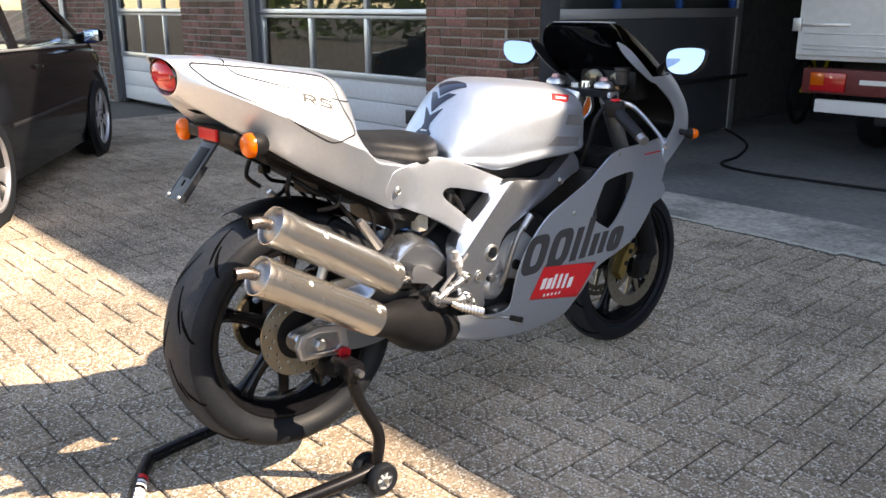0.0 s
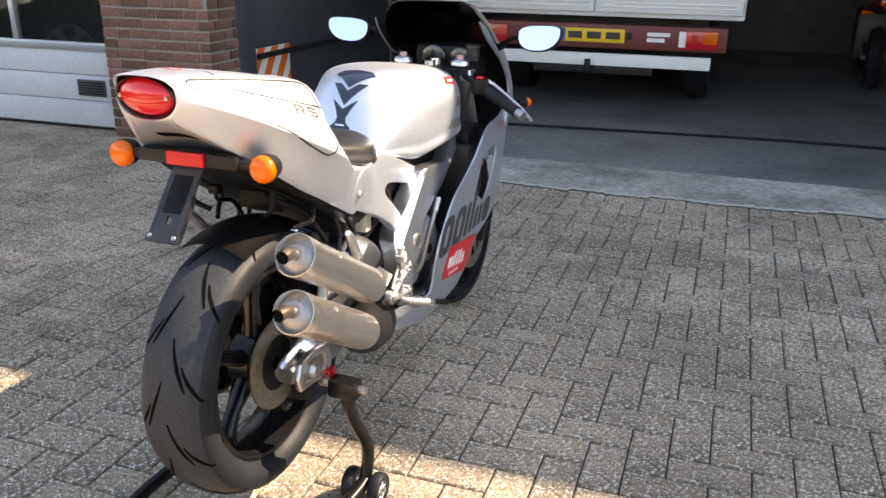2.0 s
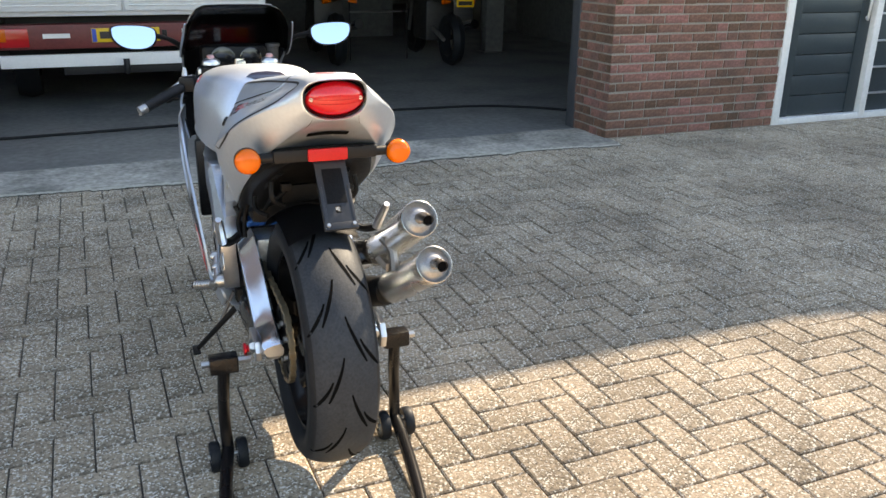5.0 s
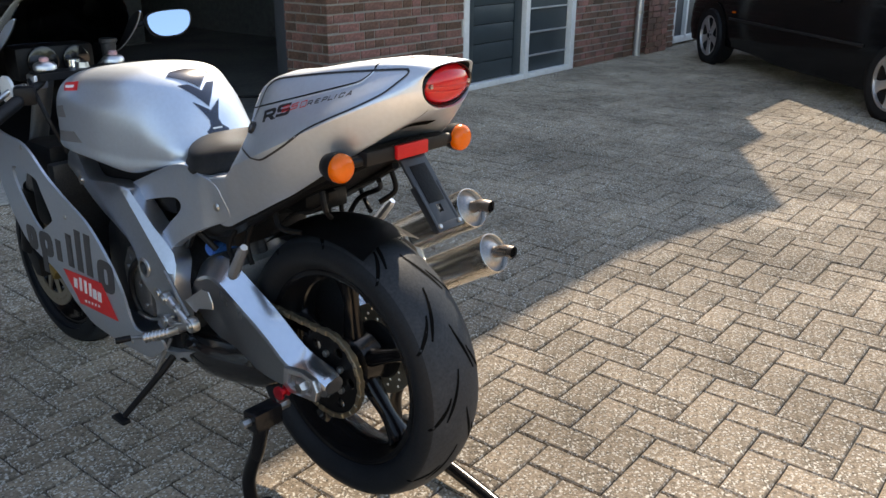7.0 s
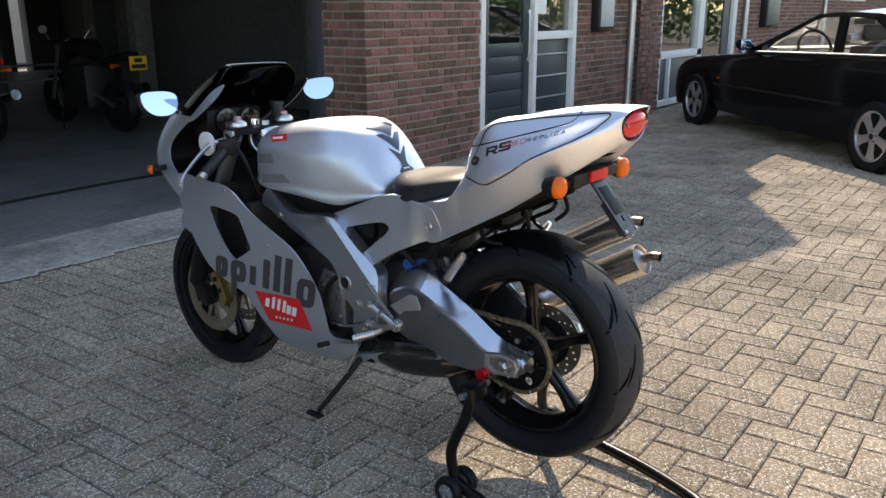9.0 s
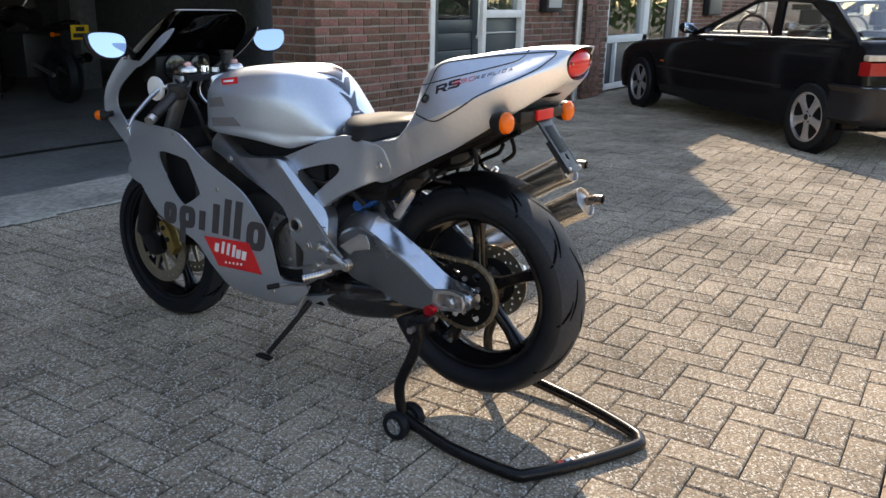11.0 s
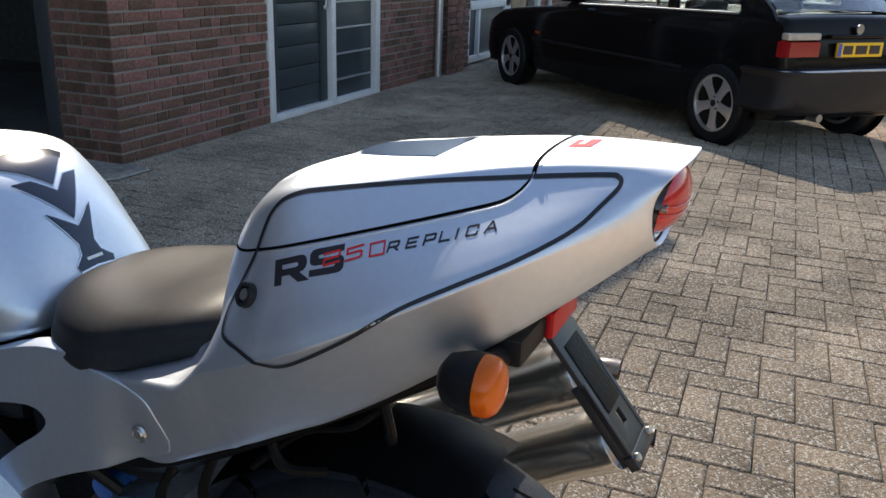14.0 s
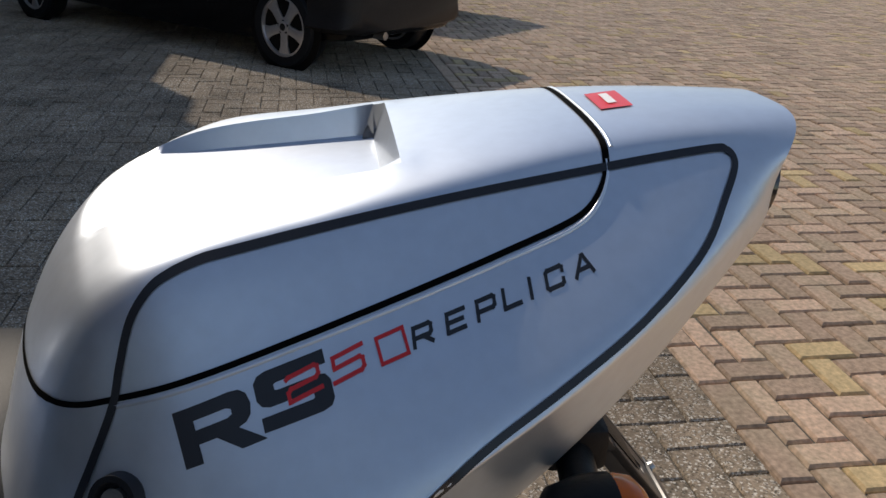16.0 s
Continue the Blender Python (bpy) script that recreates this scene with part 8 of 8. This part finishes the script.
# wide, thin letters as strokes in a box 1.5 wide and 1 high
STROKES = {
    "R": ([(0, 0), (0, 1), (1.2, 1), (1.35, 0.9), (1.35, 0.55), (1.2, 0.42), (0, 0.42)], [(0.75, 0.42), (1.4, 0)]),
    "E": ([(1.35, 1), (0, 1), (0, 0), (1.35, 0)], [(0, 0.5), (1.2, 0.5)]),
    "P": ([(0, 0), (0, 1), (1.25, 1), (1.4, 0.9), (1.4, 0.52), (1.25, 0.4), (0, 0.4)],),
    "L": ([(0, 1), (0, 0), (1.3, 0)],),
    "I": ([(0, 0), (0, 1)],),
    "C": ([(1.4, 0.74), (1.4, 0.9), (1.25, 1), (0.15, 1), (0, 0.88), (0, 0.12), (0.15, 0), (1.25, 0), (1.4, 0.1), (1.4, 0.26)],),
    "A": ([(0, 0), (0.68, 1), (0.82, 1), (1.5, 0)], [(0.3, 0.3), (1.2, 0.3)]),
    "2": ([(0, 0.95), (0.1, 1), (1.4, 1), (1.55, 0.9), (1.55, 0.62), (1.4, 0.5), (0.15, 0.5), (0, 0.38), (0, 0), (1.6, 0)],),
    "5": ([(1.6, 1), (0.1, 1), (0.1, 0.55), (1.4, 0.55), (1.55, 0.44), (1.55, 0.12), (1.4, 0), (0, 0)],),
    "0": ([(0, 0), (1.25, 0), (1.25, 1), (0, 1), (0, 0)],),
}


def stroked(text, h, w, gaps, shear=0.0, wide=1.0):
    """Letters drawn with strokes of width w; gaps is the advance from letter to letter in letter heights."""
    own = bmesh.new()
    u = 0.0
    for ch, gap in zip(text, gaps):
        for line in STROKES[ch]:
            for a, b in zip(line, line[1:]):
                p, q = Vector((a[0] * h * wide + a[1] * h * shear, a[1] * h)), Vector((b[0] * h * wide + b[1] * h * shear, b[1] * h))
                d = (q - p).normalized()
                p, q, n = p - d * w / 2, q + d * w / 2, Vector((-d.y, d.x)) * w / 2
                own.faces.new([own.verts.new((u + c.x, c.y, 0)) for c in (p - n, q - n, q + n, p + n)])
        u += gap * h
    return own


def block_letter(ch, h, u, v, angle, flip):
    outer, holes = BLOCK[ch]
    return place(flat([(a * h * 1.26, b * h) for a, b in outer], [[(a * h * 1.26, b * h) for a, b in q] for q in holes]), u, v, angle, flip)


for ch, u, v, turn in (("R", 0.0529, 0.9701, 19), ("S", 0.0195, 0.9836, 16.5)):
    decal("lettering", block_letter(ch, 0.0215, u, v, radians(turn), -1), tail_tree, side_ray(1), "decal_black", tail, "bold black model letter", 0.0003, 3)
for ch, u, v in (("R", -0.012, 0.9985), ("S", 0.026, 0.9865)):
    decal("lettering", block_letter(ch, 0.0205, u, v, -sl, 1), tail_tree, side_ray(-1), "letter_grey", tail, "bold model letter greyed by sun glare", 0.0005, 3)
for ch, u, v in (("2", 0.0079, 0.9945), ("5", -0.0121, 1.0010)):
    decal("lettering", place(stroked(ch, 0.0086, 0.0017, (1,), 0.12, 1.1), u, v, sl, -1), tail_tree, side_ray(1), "decal_red", tail, "thin red numeral", 0.0006, 3)
decal("lettering", place(stroked("0", 0.0095, 0.0015, (1,), 0, 1.1), -0.0339, 1.0074, radians(18), -1), tail_tree, side_ray(1), "decal_red", tail, "thin red numeral", 0.0006, 3)
u = 0.0
for ch, step in zip("REPLICA", (2.6, 2.4, 2.15, 2.2, 1.35, 2.45, 2)):
    decal("lettering", place(stroked(ch, 0.0064, 0.0017, (1,), 0.2), -0.0492 - u * math.cos(radians(16.6)), 1.0133 + u * math.sin(radians(16.6)), radians(16.6), -1), tail_tree, side_ray(1), "decal_black", tail, "small black letter", 0.0003, 3)
    u += step * 0.0065
decal("maker_panel", flat([(-0.170, -0.017), (-0.192, -0.023), (-0.190, 0.018), (-0.169, 0.022)]), tail_tree, top_ray, "decal_red", tail, "red badge panel", cuts=3)
decal("badge_bar", flat([(-0.1775, -0.012), (-0.1835, -0.014), (-0.1825, 0.010), (-0.1765, 0.012)]), tail_tree, top_ray, "decal_white", tail, "", 0.0014, cuts=3)
lock_m = Matrix.Translation(on_surface(tail_tree, Vector((0.0827, 0.5, 0.9557)), Vector((0, -1, 0)), 0.001)) @ Matrix.Rotation(radians(-24), 4, 'Z') @ Matrix.Rotation(radians(25), 4, 'X')
part("seat_lock", revolve([(0, 0.001), (0.008, 0.001), (0.009, 0.005), (0.0118, 0.005), (0.013, -0.006), (0, -0.006)], 24, 'Y', None, lock_m), "trim_black", tail, "dark round seat lock")
part("lock_barrel", revolve([(0, 0.004), (0.006, 0.004), (0.0065, 0.0), (0, 0)], 20, 'Y', None, lock_m), "steel", tail, "dull steel lock barrel")

# the pad is drawn on a sloping plane; cap and stem are two dark pieces with bright edges
def pad_ray(u, v):
    d = Vector((0.62, 0, -0.78)).normalized()
    up = Vector((0.78, 0, 0.62))
    return Vector((0.48, u, 0.95)) + up * v - d * 0.3, d


def sym(h):
    return h + [(-a, b) for a, b in h[::-1] if a > 1e-6]


def grown(poly, w):
    c = sum((Vector(p) for p in poly), Vector((0, 0))) / len(poly)
    out = []
    for i, p in enumerate(poly):
        a, b = Vector(poly[i - 1]), Vector(poly[(i + 1) % len(poly)])
        d = (b - a).normalized()
        nrm = Vector((d.y, -d.x))
        out.append(tuple(Vector(p) + nrm * w))
    return out


cap_ = sym([(0, 0.047), (0.025, 0.072), (0.058, 0.101), (0.043, 0.113), (0, 0.118)])
chevron_ = sym([(0, -0.004), (0.025, 0.030), (0.050, 0.064), (0.026, 0.060), (0, 0.036)])
stem_ = sym([(0, -0.067), (0.028, -0.069), (0.030, -0.062), (0.015, -0.050), (0.012, -0.036), (0.020, -0.018), (0.036, 0.013), (0.018, -0.002), (0, -0.015)])
for shape in (cap_, chevron_, stem_):
    decal("pad_edge", flat(grown(shape, 0.0022)), tank_tree, pad_ray, "chrome", tank, "bright edge of the tank pad", 0.0010, 4)
    decal("tank_pad", flat(shape), tank_tree, pad_ray, "decal_blue", tank, "dark blue-black tank pad", 0.0020, 4)
decal("badge_bar", flat([(-0.013, -0.059), (0.013, -0.059), (0.013, -0.055), (-0.013, -0.055)]), tank_tree, pad_ray, "decal_white", tank, "", 0.0028, 3)


# slot under the tail light
def back_ray(u, v):
    return Vector((-0.6, u, v)), Vector((1, 0, 0))


for line in ([(0.047, 1.018), (0.050, 1.008), (0.058, 0.996)], [(-0.050, 1.020), (-0.052, 1.010), (-0.056, 1.003)]):
    decal("crack", stripe(line, 0.0009, 6), tail_tree, back_ray, "groove", tail, "hairline crack in the paint", 0.0004)
decal("tail_slot", flat([(-0.044, 0.9655), (0.044, 0.9655), (0.046, 0.972), (0.044, 0.978), (-0.044, 0.978), (-0.046, 0.972)]), tail_tree, back_ray, "groove", tail, "dark slot below the tail light", 0.0012, 3)

# fairing graphics
def fair_shape(name, pts, s, mat, label="", lift_=0.0012, holes=(), curve=1):
    return part(name, sheet(pts, list(holes), lambda x, z: fair_w(x, z) + lift_, 0.001, 0.02, curve, None, s), mat, fair[s], label, 60)


def slant(x0, x1, z0, z1, s, k=0.28):
    """A leaning block; the graphics lean the way they read on each side."""
    return [(x0 + s * -k * (z0 - 0.47), z0), (x1 + s * -k * (z0 - 0.47), z0), (x1 + s * -k * (z1 - 0.47), z1), (x0 + s * -k * (z1 - 0.47), z1)]


def slant_ring(x0, x1, z0, z1, s, t, k=0.28):
    cx, cz, rx, rz = (x0 + x1) / 2, (z0 + z1) / 2, (x1 - x0) / 2, (z1 - z0) / 2
    def ring(f, g):
        out = []
        for a in np.linspace(0, 2 * math.pi, 25)[:-1]:
            c, q = math.cos(a), math.sin(a)
            x = cx + f * math.copysign(abs(c) ** 0.6, c)
            z = cz + g * math.copysign(abs(q) ** 0.6, q)
            out.append((x + s * -k * (z - 0.47), z))
        return out
    return ring(rx, rz), [ring(rx - t, rz - t * 0.8)]


for s in (1, -1):
    # widths of the blocks, in reading order from the rear on the right side
    spans = [("o", 0.646, 0.742), ("o", 0.756, 0.848), ("i", 0.862, 0.892), ("i", 0.908, 0.938), ("i", 0.952, 0.982), ("i", 0.996, 1.024), ("o", 1.036, 1.105)]
    if s > 0:
        spans = [("o", 0.664, 0.748), ("i", 0.775, 0.808), ("i", 0.826, 0.858), ("i", 0.878, 0.91), ("i", 0.945, 0.975), ("o", 0.995, 1.075), ("o", 1.09, 1.16)]
    for i, (k, a, b) in enumerate(spans):
        if k == "o":
            z1 = 0.568 if a < 0.95 else 0.53
            z1 = min(z1, 0.53) if s > 0 else z1
            o, hs = slant_ring(a, b, 0.43 if s > 0 and a < 0.9 else 0.45, z1, s, 0.032)
            fair_shape("graphic_block", o, s, "grey_stripe", "dark grey graphic block", 0.0012, hs)
        else:
            z1 = 0.585 if (s < 0 and a > 0.9) or (s > 0 and a < 0.87) else 0.56
            z1 = min(z1, 0.59 if a < 0.93 else 0.525)
            z1 = 0.525 if s > 0 and a > 0.93 else z1
            fair_shape("graphic_block", slant(a, b, 0.455, z1, s), s, "grey_stripe", "dark grey graphic block")
    st = (0.756, 0.787) if s < 0 else (1.04, 1.07)
    fair_shape("graphic_block", slant(st[0], st[1], 0.39, 0.47, s), s, "grey_stripe", "dark grey graphic block", 0.0014)
    quad = [(0.748, 0.462), (0.995, 0.428), (0.922, 0.325), (0.698, 0.368)] if s < 0 else [(0.955, 0.436), (0.738, 0.452), (0.695, 0.352), (0.902, 0.342)]
    fair_shape("badge_panel", quad, s, "decal_red", "red badge panel on the fairing", 0.0022)
    c0 = 0.765 if s < 0 else 0.735
    for i in range(6):
        x = c0 + i * 0.026
        z = 0.392 - (i * 0.0045 if s < 0 else -i * 0.001 + 0.006)
        zt = z + (0.032 if i in (0, 1, 5) else 0.044)
        fair_shape("badge_bar", slant(x, x + (0.019 if i in (0, 1, 5) else 0.013), z, zt, s, 0.35), s, "decal_white", "", 0.0032)
    for i in range(5):
        fair_shape("badge_dash", slant(c0 + 0.02 + i * 0.018, c0 + 0.027 + i * 0.018, 0.365 - i * 0.002, 0.373 - i * 0.002, s), s, "decal_white", "", 0.0032)
    if s < 0:
        fair_shape("red_script_bar", [(1.20, 0.745), (1.31, 0.742), (1.31, 0.746), (1.20, 0.749)], s, "decal_red", "thin red script line")


# ---- paving blocks and bricks, nearest as single pieces ----
def lay(parent, pieces, near, name, mat_one, mat_all, depth, inset, zj):
    """Lays the pieces of a pavement: those near the stand singly, the rest as one mesh."""
    pieces = [(x, y, max(-0.003, min(0.002, random.gauss(-0.0008, zj))), hx, hy) for x, y, hx, hy in pieces]
    pieces.sort(key=lambda p: (p[0] - near[0]) ** 2 + (p[1] - near[1]) ** 2)
    shared = {}
    for x, y, z, hx, hy in pieces[:290]:
        key = (round(hx, 4), round(hy, 4), random.randrange(3))
        if key not in shared:
            v, f = slab_mesh([(0, 0, 0, hx, hy)], inset, depth)
            me = bpy.data.meshes.new(name)
            me.from_pydata(v, [], f)
            me.materials.append(M[mat_one])
            shared[key] = me
        ob = new(name, shared[key])
        ob.parent = parent
        ob.location = (x, y, z)
    v, f = slab_mesh(pieces[290:], inset, depth)
    tagged(raw(name + "_field", v, f, mat_all, parent), kind="stuff")


U = 0.109
lay(yard, herringbone(-9.0, 11.5, 0.2, 4.78, U, 0.005), (-1.0, 1.1), "paver", "paver_one", "paver", 0.04, 0.004, 0.0012)
C = 0.098
red = herringbone(-5.0, 12.0, -9.0, 0.1, C, 0.009)
yel = [p for p in red if random.random() < 0.09]
ys = set(yel)
v, f = slab_mesh([(x, y, random.gauss(0, 0.002), hx, hy) for x, y, hx, hy in red if (x, y, hx, hy) not in ys], 0.007, 0.04)
tagged(raw("street_brick_field", v, f, "clay", street), kind="stuff")
v, f = slab_mesh([(x, y, random.gauss(0, 0.002), hx, hy) for x, y, hx, hy in yel], 0.007, 0.04)
tagged(raw("yellow_brick_field", v, f, "clay_yellow", street), kind="stuff")
v, f = slab_mesh([(x * 0.215, 0.15, random.gauss(0, 0.001), 0.104, 0.046) for x in range(-40, 55)], 0.006, 0.04)
tagged(raw("border_brick_row", v, f, "clay", street), kind="stuff")

TOP = 2.38
runs = brick_run(-3.77 - 0.85, -3.77, 0, TOP, WALL)
runs += brick_run(1.66, 3.28, 0, TOP, WALL)
runs += brick_run(WALL, 5.12, 0, TOP, -3.77, 'y', 1)
runs += brick_run(WALL, 5.12, 0, TOP, 1.66, 'y', -1)
runs.sort(key=lambda q: (q[0].z > 1.25, abs(q[0].x - 1.9) if q[0].x > 0 else abs(q[0].x + 3.9) * 1.6))
for c, h in runs[:295]:
    v, f = brick_mesh([(Vector((0, 0, 0)), h)])
    me = bpy.data.meshes.new("brick")
    me.from_pydata(v, [], f)
    me.materials.append(M["brick_one"])
    ob = new("brick", me)
    ob.parent = wall
    ob.location = c
rest = runs[295:]
for x0, x1 in ((-14, -10.95), (-8.75, -7.38), (5.2, 7.3)):
    rest += brick_run(x0, x1, 0, TOP, WALL)
rest += brick_run(-14, 7.3, 3.12, H1, WALL)
rest += brick_run(7.32, 7.72, 0, 4.05, WALL) + brick_run(11.0, 26, 0, 2.6, WALL)
rest += brick_run(6.75, 7.3, 0, 3.0, WALL - 0.1)
v, f = brick_mesh(rest)
tagged(raw("brick_field", v, f, "brick", wall), kind="stuff")
